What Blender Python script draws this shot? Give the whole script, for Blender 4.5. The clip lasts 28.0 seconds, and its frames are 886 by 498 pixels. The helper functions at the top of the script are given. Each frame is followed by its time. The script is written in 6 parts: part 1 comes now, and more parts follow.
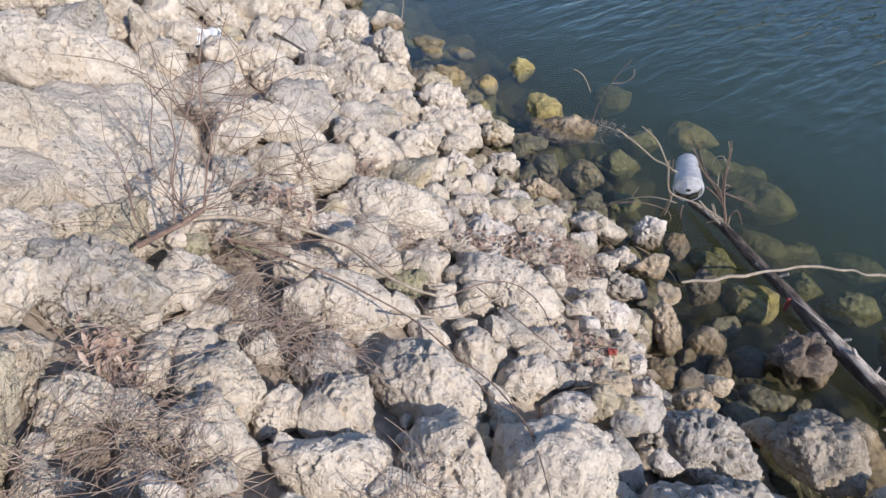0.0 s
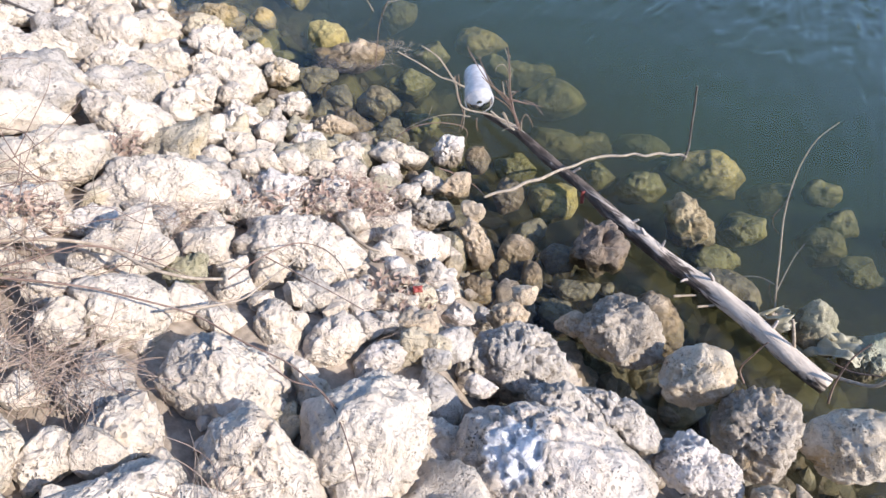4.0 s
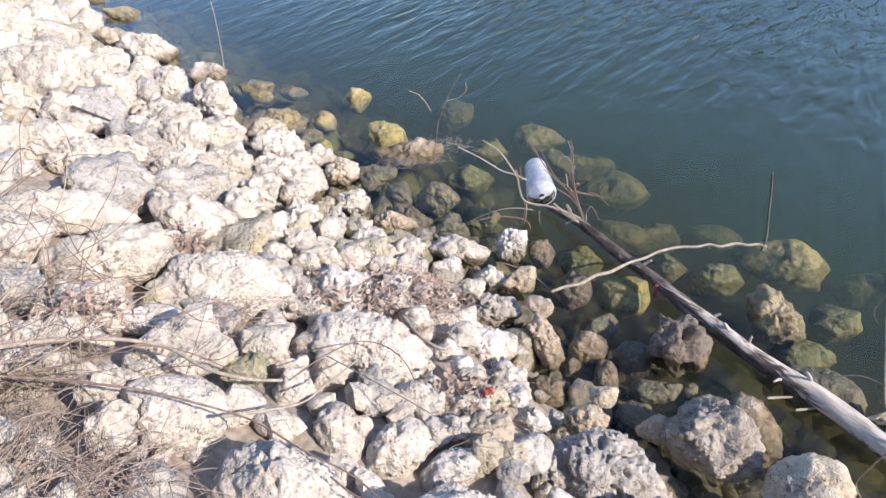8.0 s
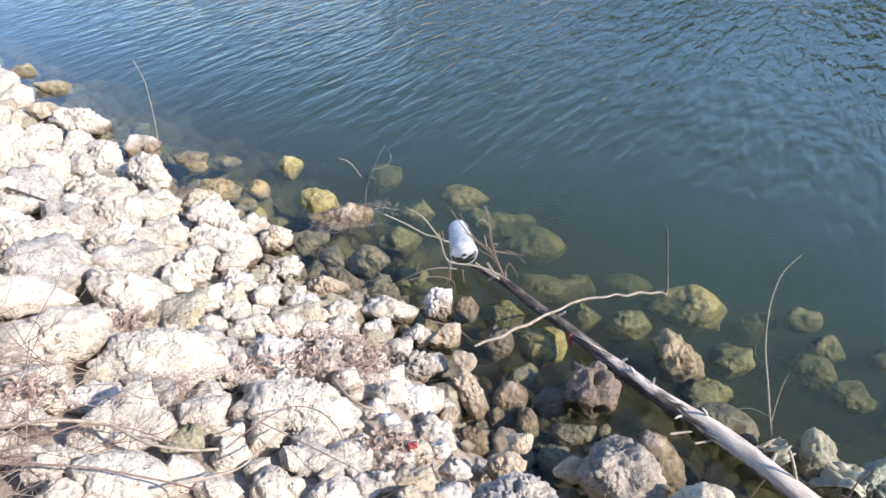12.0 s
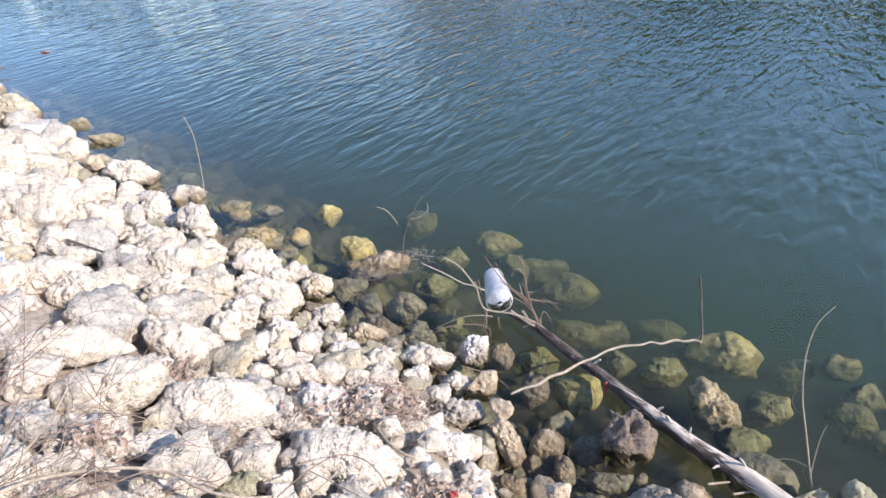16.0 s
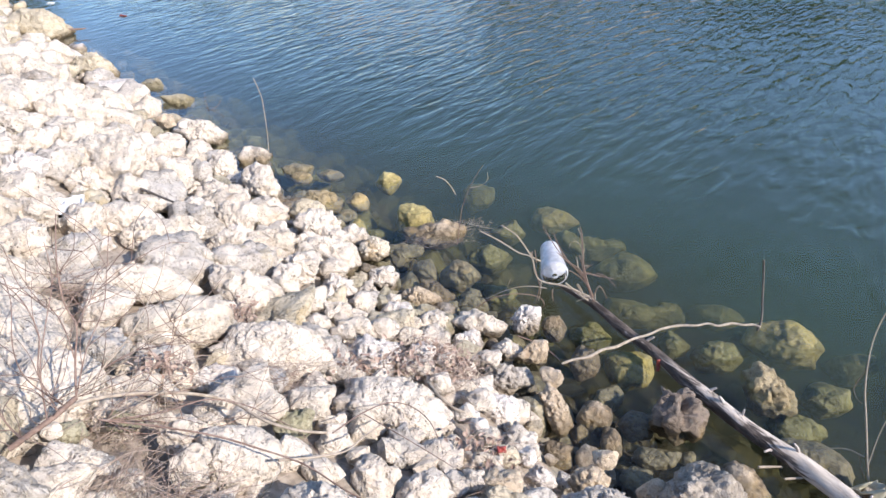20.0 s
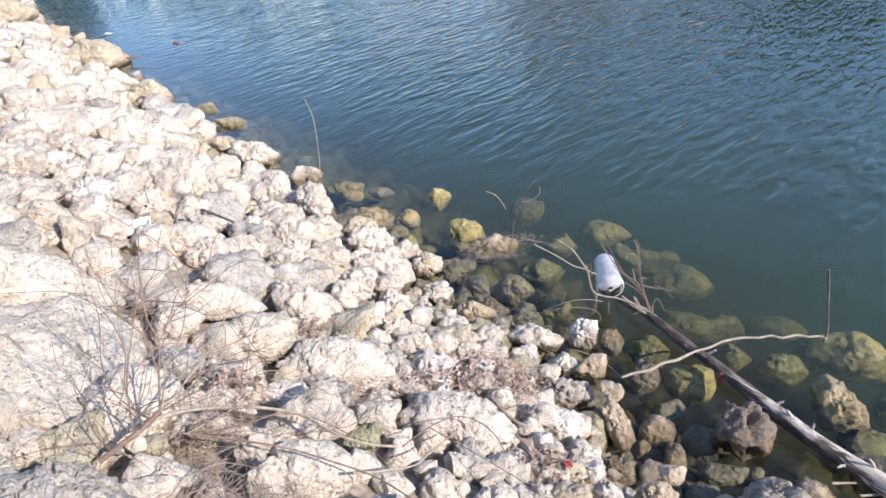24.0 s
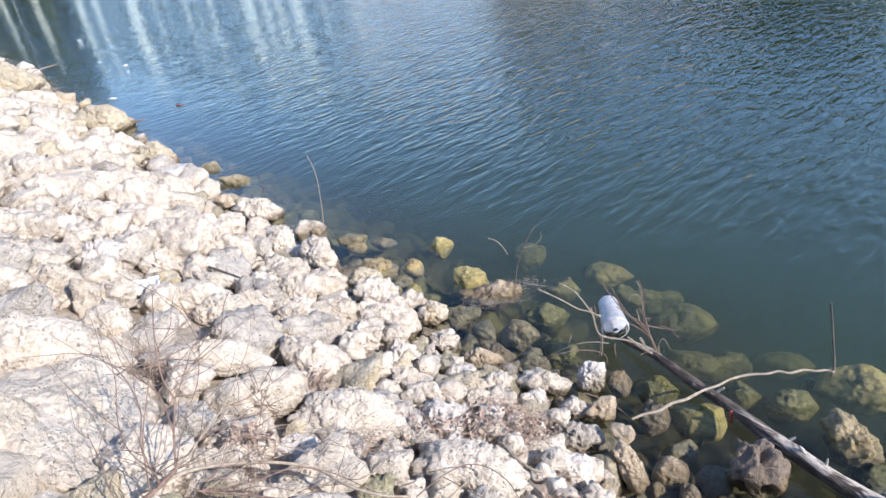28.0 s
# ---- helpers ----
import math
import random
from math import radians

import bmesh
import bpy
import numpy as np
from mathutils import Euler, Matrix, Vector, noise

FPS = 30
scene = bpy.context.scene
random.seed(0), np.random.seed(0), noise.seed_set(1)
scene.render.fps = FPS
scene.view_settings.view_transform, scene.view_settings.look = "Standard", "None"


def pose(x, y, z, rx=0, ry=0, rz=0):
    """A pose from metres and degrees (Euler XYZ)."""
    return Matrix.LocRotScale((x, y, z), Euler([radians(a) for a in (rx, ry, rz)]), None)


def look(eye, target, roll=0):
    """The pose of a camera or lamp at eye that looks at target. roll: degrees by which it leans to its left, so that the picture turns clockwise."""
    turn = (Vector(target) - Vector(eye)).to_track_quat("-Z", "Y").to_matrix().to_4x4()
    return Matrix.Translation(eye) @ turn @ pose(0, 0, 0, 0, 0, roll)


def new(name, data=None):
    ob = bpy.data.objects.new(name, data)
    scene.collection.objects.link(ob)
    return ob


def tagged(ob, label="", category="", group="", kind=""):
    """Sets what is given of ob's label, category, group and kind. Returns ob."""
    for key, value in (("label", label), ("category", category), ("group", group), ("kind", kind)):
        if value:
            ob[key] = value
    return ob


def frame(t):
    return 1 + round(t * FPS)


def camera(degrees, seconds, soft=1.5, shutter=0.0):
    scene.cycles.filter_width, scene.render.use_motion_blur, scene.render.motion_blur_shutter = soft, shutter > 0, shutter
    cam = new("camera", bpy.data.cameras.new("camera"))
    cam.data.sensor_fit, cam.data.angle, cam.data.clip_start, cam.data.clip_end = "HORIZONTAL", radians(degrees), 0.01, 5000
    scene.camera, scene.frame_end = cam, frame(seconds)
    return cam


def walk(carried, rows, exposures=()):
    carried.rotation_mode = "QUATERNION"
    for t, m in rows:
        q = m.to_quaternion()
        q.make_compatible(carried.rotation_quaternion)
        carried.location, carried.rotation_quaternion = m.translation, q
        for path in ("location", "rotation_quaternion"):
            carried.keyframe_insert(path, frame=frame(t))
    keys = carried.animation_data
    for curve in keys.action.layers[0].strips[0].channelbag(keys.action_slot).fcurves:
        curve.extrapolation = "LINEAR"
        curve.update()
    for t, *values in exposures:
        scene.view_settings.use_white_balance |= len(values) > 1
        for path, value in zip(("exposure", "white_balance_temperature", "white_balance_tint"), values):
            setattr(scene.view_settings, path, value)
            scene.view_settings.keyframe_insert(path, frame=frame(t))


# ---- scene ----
# ---- camera and walk ----
cam = camera(66.58, 28.0, soft=1.5)
walk(cam, [
    (0.0, look((-0.044, 0.091, 1.553), (-0.6449, 1.8570, -0.1117), 2.94)),
    (0.5, look((-0.014, 0.172, 1.565), (-0.5580, 1.8487, -0.2078), -3.62)),
    (1.0, look((0.071, 0.239, 1.526), (-0.1492, 1.8819, -0.3458), -2.83)),
    (1.5, look((0.066, 0.202, 1.529), (0.0804, 1.9287, -0.2788), 1.66)),
    (2.0, look((0.070, 0.156, 1.606), (-0.0338, 1.8717, -0.2091), -0.51)),
    (2.5, look((0.070, 0.168, 1.563), (0.1438, 1.8139, -0.3176), 9.60)),
    (3.0, look((0.062, 0.175, 1.579), (0.0109, 1.8872, -0.2417), 3.72)),
    (3.5, look((0.065, 0.212, 1.584), (0.0304, 1.8825, -0.2760), 2.86)),
    (5.5, look((0.070, 0.176, 1.578), (0.1644, 1.8865, -0.2428), 11.77)),
    (6.0, look((0.062, 0.207, 1.612), (-0.0025, 1.9322, -0.1963), 5.95)),
    (6.5, look((0.072, 0.212, 1.609), (0.0058, 2.0342, -0.1015), 2.48)),
    (7.0, look((0.037, 0.271, 1.593), (-0.0335, 2.2165, 0.0248), 2.95)),
    (7.5, look((0.025, 0.281, 1.528), (-0.1862, 2.1490, -0.1205), -0.43)),
    (8.0, look((0.024, 0.262, 1.511), (-0.2027, 2.1724, -0.0856), -0.76)),
    (8.5, look((0.057, 0.283, 1.529), (0.0321, 2.2980, 0.0496), 1.14)),
    (9.0, look((0.081, 0.300, 1.538), (0.3518, 2.3500, 0.1335), 2.23)),
    (9.5, look((0.053, 0.305, 1.550), (0.1310, 2.4004, 0.1890), -1.46)),
    (10.0, look((0.049, 0.308, 1.553), (0.0400, 2.4144, 0.2068), -2.89)),
    (10.5, look((0.058, 0.300, 1.569), (0.0135, 2.4158, 0.2381), -3.84)),
    (11.0, look((0.079, 0.270, 1.571), (0.1047, 2.3574, 0.1956), -3.23)),
    (11.5, look((0.084, 0.219, 1.608), (0.1033, 2.2433, 0.1415), -0.26)),
    (13.5, look((0.112, 0.099, 1.718), (-0.1179, 2.1322, 0.2813), -2.75)),
    (14.0, look((0.094, 0.101, 1.707), (-0.2600, 2.0808, 0.2218), -2.42)),
    (14.5, look((0.062, 0.123, 1.700), (-0.2897, 1.9881, 0.0729), -2.57)),
    (15.0, look((0.049, 0.131, 1.729), (-0.2103, 2.1164, 0.2321), -1.82)),
    (15.5, look((0.051, 0.130, 1.737), (-0.1483, 2.2482, 0.4242), -1.00)),
    (16.0, look((0.069, 0.131, 1.730), (-0.0729, 2.2328, 0.3840), -1.51)),
    (16.5, look((0.067, 0.129, 1.711), (0.0645, 2.2345, 0.3640), -0.24)),
    (17.0, look((0.075, 0.125, 1.697), (-0.0126, 2.1960, 0.2996), -1.49)),
    (17.5, look((0.077, 0.112, 1.687), (-0.0536, 2.1331, 0.2208), -1.98)),
    (18.0, look((0.116, 0.085, 1.697), (-0.0211, 2.1467, 0.2894), -3.89)),
    (18.5, look((0.110, 0.088, 1.680), (0.0189, 2.0829, 0.1756), -3.71)),
    (19.0, look((0.086, 0.079, 1.694), (-0.0583, 2.1956, 0.3712), -2.19)),
    (19.5, look((0.072, 0.064, 1.693), (-0.2382, 2.1340, 0.3264), -1.93)),
    (20.0, look((0.045, 0.077, 1.682), (-0.2785, 2.1296, 0.2921), -0.87)),
    (20.5, look((0.040, 0.090, 1.715), (-0.2330, 2.1886, 0.3839), -3.49)),
    (21.0, look((0.039, 0.118, 1.721), (-0.0663, 2.2075, 0.3519), -4.33)),
    (21.5, look((0.043, 0.116, 1.700), (-0.0127, 2.2523, 0.4024), -4.58)),
    (23.5, look((0.015, 0.060, 1.710), (-0.3537, 2.1616, 0.4073), -5.09)),
    (24.0, look((-0.006, 0.054, 1.692), (-0.4800, 2.1121, 0.3543), -3.95)),
    (24.5, look((-0.028, 0.067, 1.705), (-0.5253, 2.1490, 0.4138), -8.76)),
    (25.0, look((-0.041, 0.062, 1.716), (-0.6647, 2.0862, 0.3880), -9.71)),
    (25.5, look((-0.013, 0.046, 1.713), (-0.7339, 2.1167, 0.5118), -9.79)),
    (26.0, look((-0.011, 0.058, 1.700), (-0.5779, 2.1553, 0.4637), -6.77)),
    (26.5, look((0.003, 0.067, 1.689), (-0.4679, 2.1659, 0.4156), -5.50)),
    (27.0, look((-0.014, 0.064, 1.689), (-0.4106, 2.1932, 0.4394), -4.92)),
    (27.5, look((-0.001, 0.045, 1.701), (-0.4087, 2.1946, 0.4912), -4.50)),
    (28.0, look((-0.006, 0.025, 1.714), (-0.4933, 2.1707, 0.5276), -6.03)),
], exposures=[(0.0, 0.36, 6500, 12), (1.0, 0.25, 6500, 16), (2.0, 0.88, 6500, 15), (6.5, 1.00, 6500, 13), (8.0, 0.90, 6500, 13), (9.0, 1.06, 6450, 13),
                (10.5, 1.06, 6400, 12), (14.0, 0.94, 6450, 13), (15.0, 0.72, 6450, 14), (16.0, 1.00, 6450, 13), (18.0, 0.98, 6450, 13), (20.0, 0.94, 6450, 13),
                (24.0, 0.84, 6450, 13), (25.0, 0.82, 6450, 13), (26.0, 0.76, 6300, 12), (28.0, 0.82, 6300, 12)])

# ---- world, sun ----
SUN_DIR = Vector((0.74, -0.34, 0.58)).normalized()
world = bpy.data.worlds.new("sky")
world.use_nodes = True
scene.world = world
sky_node = world.node_tree.nodes.new("ShaderNodeTexSky")
sky_node.sky_type = "NISHITA"
sky_node.sun_disc = False
sky_node.sun_elevation = math.asin(SUN_DIR.z)
sky_node.sun_rotation = math.atan2(SUN_DIR.x, SUN_DIR.y)
sky_node.ozone_density = 5.0
sky_node.dust_density = 0.5
sky_bg = world.node_tree.nodes["Background"]
sky_bg.inputs["Strength"].default_value = 0.15
world.node_tree.links.new(sky_node.outputs["Color"], sky_bg.inputs["Color"])
sun_data = bpy.data.lights.new("sun", "SUN")
sun_data.energy = 3.7
sun_data.angle = radians(0.5)
sun_data.color = (1.0, 0.925, 0.84)
sun = new("sun", sun_data)
sun.matrix_world = look(SUN_DIR * 30, (0, 0, 0))

# ---- materials ----
class Nodes:
    """Small helper to write node materials."""

    def __init__(self, name):
        self.mat = bpy.data.materials.new(name)
        self.mat.use_nodes = True
        self.tree = self.mat.node_tree
        self.tree.nodes.clear()
        self.out = self.tree.nodes.new("ShaderNodeOutputMaterial")
        self.geo = self.tree.nodes.new("ShaderNodeNewGeometry")

    def node(self, kind, **values):
        nd = self.tree.nodes.new(kind)
        for key, value in values.items():
            self.put(nd.inputs[key.replace("_", " ")], value)
        return nd

    def put(self, socket, value):
        if isinstance(value, bpy.types.NodeSocket):
            self.tree.links.new(value, socket)
        else:
            socket.default_value = value

    def noise(self, scale, detail=4.0, rough=0.55, vector=None, distortion=0.0):
        nd = self.node("ShaderNodeTexNoise", Scale=scale, Detail=detail, Roughness=rough, Distortion=distortion)
        self.put(nd.inputs["Vector"], vector or self.geo.outputs["Position"])
        return nd.outputs["Fac"]

    def cells(self, scale, vector=None):
        nd = self.node("ShaderNodeTexVoronoi", Scale=scale)
        self.put(nd.inputs["Vector"], vector or self.geo.outputs["Position"])
        return nd.outputs["Distance"]

    def ramp(self, fac, lo, hi, a=0.0, b=1.0):
        nd = self.tree.nodes.new("ShaderNodeMapRange")
        nd.interpolation_type = "SMOOTHSTEP"
        for key, value in (("Value", fac), ("From Min", lo), ("From Max", hi), ("To Min", a), ("To Max", b)):
            self.put(nd.inputs[key], value)
        return nd.outputs["Result"]

    def mix(self, fac, a, b, mode="MIX"):
        nd = self.tree.nodes.new("ShaderNodeMix")
        nd.data_type, nd.blend_type = "RGBA", mode
        self.put(nd.inputs[0], fac)
        for socket, value in ((nd.inputs[6], a), (nd.inputs[7], b)):
            self.put(socket, (*value, 1.0) if isinstance(value, tuple) and len(value) == 3 else value)
        return nd.outputs[2]

    def math(self, op, a, b=0.0):
        nd = self.tree.nodes.new("ShaderNodeMath")
        nd.operation = op
        self.put(nd.inputs[0], a)
        self.put(nd.inputs[1], b)
        return nd.outputs[0]

    def rand(self):
        return self.tree.nodes.new("ShaderNodeObjectInfo").outputs["Random"]

    def bump(self, height, strength, distance, normal=None):
        nd = self.node("ShaderNodeBump", Strength=strength, Distance=distance)
        self.put(nd.inputs["Height"], height)
        if normal is not None:
            self.put(nd.inputs["Normal"], normal)
        return nd.outputs["Normal"]

    def surface(self, color, rough, normal=None, spec=0.5):
        nd = self.tree.nodes.new("ShaderNodeBsdfPrincipled")
        self.put(nd.inputs["Base Color"], (*color, 1.0) if isinstance(color, tuple) and len(color) == 3 else color)
        self.put(nd.inputs["Roughness"], rough)
        nd.inputs["Specular IOR Level"].default_value = spec
        if normal is not None:
            self.put(nd.inputs["Normal"], normal)
        self.tree.links.new(nd.outputs[0], self.out.inputs["Surface"])
        return self.mat


def limestone(name, light, dark, stain, stain_amount=0.35, rough=0.9, lichen=0.5, lime=None, alga=(0.135, 0.098, 0.055)):
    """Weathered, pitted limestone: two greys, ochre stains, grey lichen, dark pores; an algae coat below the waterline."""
    n = Nodes(name)
    tint = n.rand()
    broad = n.noise(7.0, 5.0, 0.6)
    grain = n.noise(70.0, 6.0, 0.7)
    col = n.mix(n.ramp(broad, 0.38, 0.66), light, dark)
    patch = n.noise(11.0, 3.0, 0.6, distortion=0.6)
    col = n.mix(n.ramp(patch, 0.53, 0.70, 0.0, stain_amount), col, stain)
    mottle = n.noise(26.0, 6.0, 0.72, distortion=0.8)
    col = n.mix(n.ramp(mottle, 0.52, 0.66, 0.0, 0.22), col, tuple(c * f for c, f in zip(dark, (0.78, 0.70, 0.60))))
    bloom = n.noise(33.0, 5.0, 0.7, distortion=0.5)
    col = n.mix(n.ramp(bloom, 0.52, 0.62, 0.0, 0.75), col, tuple(min(0.84, c * 1.08) for c in light))
    spots = n.noise(44.0, 6.0, 0.75, distortion=0.4)
    col = n.mix(n.ramp(spots, 0.57, 0.64, 0.0, lichen), col, (0.22, 0.205, 0.18))
    jitter = n.tree.nodes.new("ShaderNodeVectorMath")
    jitter.operation = "ADD"
    wobble = n.node("ShaderNodeTexNoise", Scale=60.0, Detail=2.0)
    n.put(wobble.inputs["Vector"], n.geo.outputs["Position"])
    shrink = n.tree.nodes.new("ShaderNodeVectorMath")
    shrink.operation = "SCALE"
    n.put(shrink.inputs[0], wobble.outputs["Color"])
    shrink.inputs["Scale"].default_value = 0.012
    n.put(jitter.inputs[0], n.geo.outputs["Position"])
    n.put(jitter.inputs[1], shrink.outputs[0])
    pores = n.math("MINIMUM", n.cells(85.0, jitter.outputs[0]), n.math("MULTIPLY", n.cells(150.0, jitter.outputs[0]), 1.15))
    where = n.ramp(n.noise(21.0, 5.0, 0.7, distortion=0.5), 0.45, 0.62, 0.0, 1.0)
    col = n.mix(n.math("MULTIPLY", n.ramp(pores, 0.15, 0.30, 0.85, 0.0), where), col, (0.13, 0.11, 0.085))
    col = n.mix(n.ramp(grain, 0.50, 0.66, 0.0, 0.55), col, tuple(c * 0.62 for c in dark))
    vug = n.ramp(n.cells(38.0, jitter.outputs[0]), 0.12, 0.24, 0.85, 0.0)
    col = n.mix(n.math("MULTIPLY", vug, n.ramp(n.noise(10.0, 3.0, 0.6), 0.50, 0.62)), col, (0.12, 0.10, 0.075))
    col = n.mix(n.ramp(tint, 0.0, 1.0, 0.0, 0.28), col, tuple(c * 0.80 for c in light), "MIX")
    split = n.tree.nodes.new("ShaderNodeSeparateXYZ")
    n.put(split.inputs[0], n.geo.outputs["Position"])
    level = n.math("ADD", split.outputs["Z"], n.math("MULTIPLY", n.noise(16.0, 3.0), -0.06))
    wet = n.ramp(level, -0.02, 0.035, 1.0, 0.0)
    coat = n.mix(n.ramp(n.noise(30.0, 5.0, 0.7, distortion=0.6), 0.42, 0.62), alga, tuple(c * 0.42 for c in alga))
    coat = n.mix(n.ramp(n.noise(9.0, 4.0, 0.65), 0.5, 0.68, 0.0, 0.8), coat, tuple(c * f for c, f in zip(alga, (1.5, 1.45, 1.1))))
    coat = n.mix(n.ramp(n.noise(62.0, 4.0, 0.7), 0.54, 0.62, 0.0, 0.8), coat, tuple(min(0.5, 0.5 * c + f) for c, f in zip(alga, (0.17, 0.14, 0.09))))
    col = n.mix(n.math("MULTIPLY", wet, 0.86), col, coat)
    if lime:
        gap = n.tree.nodes.new("ShaderNodeVectorMath")
        gap.operation = "DISTANCE"
        n.put(gap.inputs[0], n.geo.outputs["Position"])
        gap.inputs[1].default_value = lime
        splash = n.math("ADD", gap.outputs["Value"], n.math("MULTIPLY", n.noise(30.0, 3.0), 0.06))
        col = n.mix(n.ramp(splash, 0.078, 0.092, 0.95, 0.0), col, (0.86, 0.85, 0.83))
    crag = n.tree.nodes.new("ShaderNodeTexNoise")
    crag.noise_type = "RIDGED_MULTIFRACTAL"
    for key, value in (("Vector", n.geo.outputs["Position"]), ("Scale", 34.0), ("Detail", 7.0), ("Roughness", 0.62)):
        n.put(crag.inputs[key], value)
    height = n.math("ADD", n.math("MULTIPLY", n.noise(85.0, 6.0, 0.68), 0.9), n.math("MULTIPLY", n.ramp(pores, 0.10, 0.34), n.math("MULTIPLY", where, 0.42)))
    height = n.math("ADD", height, n.math("MULTIPLY", crag.outputs["Fac"], 0.20))
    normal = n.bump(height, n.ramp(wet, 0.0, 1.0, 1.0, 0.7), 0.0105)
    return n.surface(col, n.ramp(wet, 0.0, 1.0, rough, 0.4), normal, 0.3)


def plain(name, a, b, scale=60.0, rough=0.8, bump=0.4, spec=0.3, stretch=None):
    """Two-tone grained surface for bark, straw, soil and leaves."""
    n = Nodes(name)
    vector = None
    if stretch:
        mp = n.tree.nodes.new("ShaderNodeMapping")
        mp.inputs["Scale"].default_value = stretch
        tc = n.tree.nodes.new("ShaderNodeTexCoord")
        n.put(mp.inputs["Vector"], tc.outputs["Object"])
        vector = mp.outputs["Vector"]
    fac = n.noise(scale, 5.0, 0.65, vector)
    broad = n.noise(scale * 0.15, 3.0, 0.6, vector)
    col = n.mix(n.ramp(fac, 0.35, 0.65), a, b)
    col = n.mix(n.ramp(broad, 0.4, 0.7, 0.0, 0.4), col, tuple(c * 0.6 for c in a))
    return n.surface(col, rough, n.bump(fac, bump, 0.004), spec)


STONE = {
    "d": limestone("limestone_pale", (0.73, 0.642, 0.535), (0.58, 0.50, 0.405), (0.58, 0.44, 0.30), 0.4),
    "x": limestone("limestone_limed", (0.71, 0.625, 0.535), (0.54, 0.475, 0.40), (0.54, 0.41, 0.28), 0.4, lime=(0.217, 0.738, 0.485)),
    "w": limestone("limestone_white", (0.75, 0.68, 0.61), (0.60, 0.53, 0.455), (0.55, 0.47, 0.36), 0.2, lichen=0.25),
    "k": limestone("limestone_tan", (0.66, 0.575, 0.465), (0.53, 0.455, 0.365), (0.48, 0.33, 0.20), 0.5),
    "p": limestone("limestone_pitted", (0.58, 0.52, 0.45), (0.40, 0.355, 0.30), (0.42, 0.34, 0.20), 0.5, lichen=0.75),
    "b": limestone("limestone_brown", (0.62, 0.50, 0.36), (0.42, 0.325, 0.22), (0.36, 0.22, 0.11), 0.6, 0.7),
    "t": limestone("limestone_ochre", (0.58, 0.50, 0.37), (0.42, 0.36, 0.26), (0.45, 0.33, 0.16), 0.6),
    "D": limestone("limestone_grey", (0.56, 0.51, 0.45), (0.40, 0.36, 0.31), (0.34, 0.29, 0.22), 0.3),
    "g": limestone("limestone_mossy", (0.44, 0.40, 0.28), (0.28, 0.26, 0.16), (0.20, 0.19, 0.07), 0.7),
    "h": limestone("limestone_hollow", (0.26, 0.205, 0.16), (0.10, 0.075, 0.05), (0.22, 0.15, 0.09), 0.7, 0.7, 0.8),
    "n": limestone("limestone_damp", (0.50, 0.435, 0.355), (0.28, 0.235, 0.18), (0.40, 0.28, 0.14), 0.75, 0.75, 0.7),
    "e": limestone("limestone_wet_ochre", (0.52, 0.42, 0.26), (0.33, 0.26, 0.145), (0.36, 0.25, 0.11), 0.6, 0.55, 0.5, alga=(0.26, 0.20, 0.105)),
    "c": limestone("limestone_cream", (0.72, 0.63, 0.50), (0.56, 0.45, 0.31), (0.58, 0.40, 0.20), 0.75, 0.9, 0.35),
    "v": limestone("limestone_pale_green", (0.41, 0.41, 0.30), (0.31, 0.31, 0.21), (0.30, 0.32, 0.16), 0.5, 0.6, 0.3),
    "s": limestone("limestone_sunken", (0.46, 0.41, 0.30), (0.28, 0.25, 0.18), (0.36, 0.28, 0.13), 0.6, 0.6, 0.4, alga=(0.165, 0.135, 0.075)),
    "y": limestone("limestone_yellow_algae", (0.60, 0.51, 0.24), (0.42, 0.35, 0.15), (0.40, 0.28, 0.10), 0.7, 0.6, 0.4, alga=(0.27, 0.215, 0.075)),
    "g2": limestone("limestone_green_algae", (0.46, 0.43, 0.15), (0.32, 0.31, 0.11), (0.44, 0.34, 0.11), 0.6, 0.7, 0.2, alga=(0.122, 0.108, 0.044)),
}
SOIL = plain("pale_grit", (0.26, 0.215, 0.17), (0.42, 0.355, 0.285), 45.0, 0.95, 0.8)
SILT = plain("green_silt", (0.055, 0.052, 0.036), (0.10, 0.092, 0.06), 9.0, 0.9, 0.3)
BARK_WET = plain("dark_wet_bark", (0.055, 0.045, 0.04), (0.16, 0.14, 0.125), 70.0, 0.55, 0.9, 0.4, (1.0, 1.0, 0.25))
BARK_PALE = plain("bleached_grey_wood", (0.52, 0.46, 0.41), (0.34, 0.29, 0.26), 60.0, 0.8, 0.6, 0.3, (1.0, 1.0, 0.2))
TWIG_PALE = plain("pale_dry_twig", (0.44, 0.37, 0.29), (0.28, 0.225, 0.17), 90.0, 0.85, 0.4)
TWIG_BROWN = plain("brown_dry_twig", (0.17, 0.11, 0.085), (0.27, 0.195, 0.155), 90.0, 0.85, 0.4)
STRAW = plain("reddish_straw", (0.29, 0.205, 0.16), (0.46, 0.375, 0.305), 30.0, 0.8, 0.2)
LEAF = plain("dead_brown_leaf", (0.30, 0.20, 0.155), (0.47, 0.37, 0.30), 60.0, 0.75, 0.4)
RED = plain("faded_red_plastic", (0.30, 0.06, 0.045), (0.22, 0.045, 0.035), 40.0, 0.4, 0.2, 0.5)


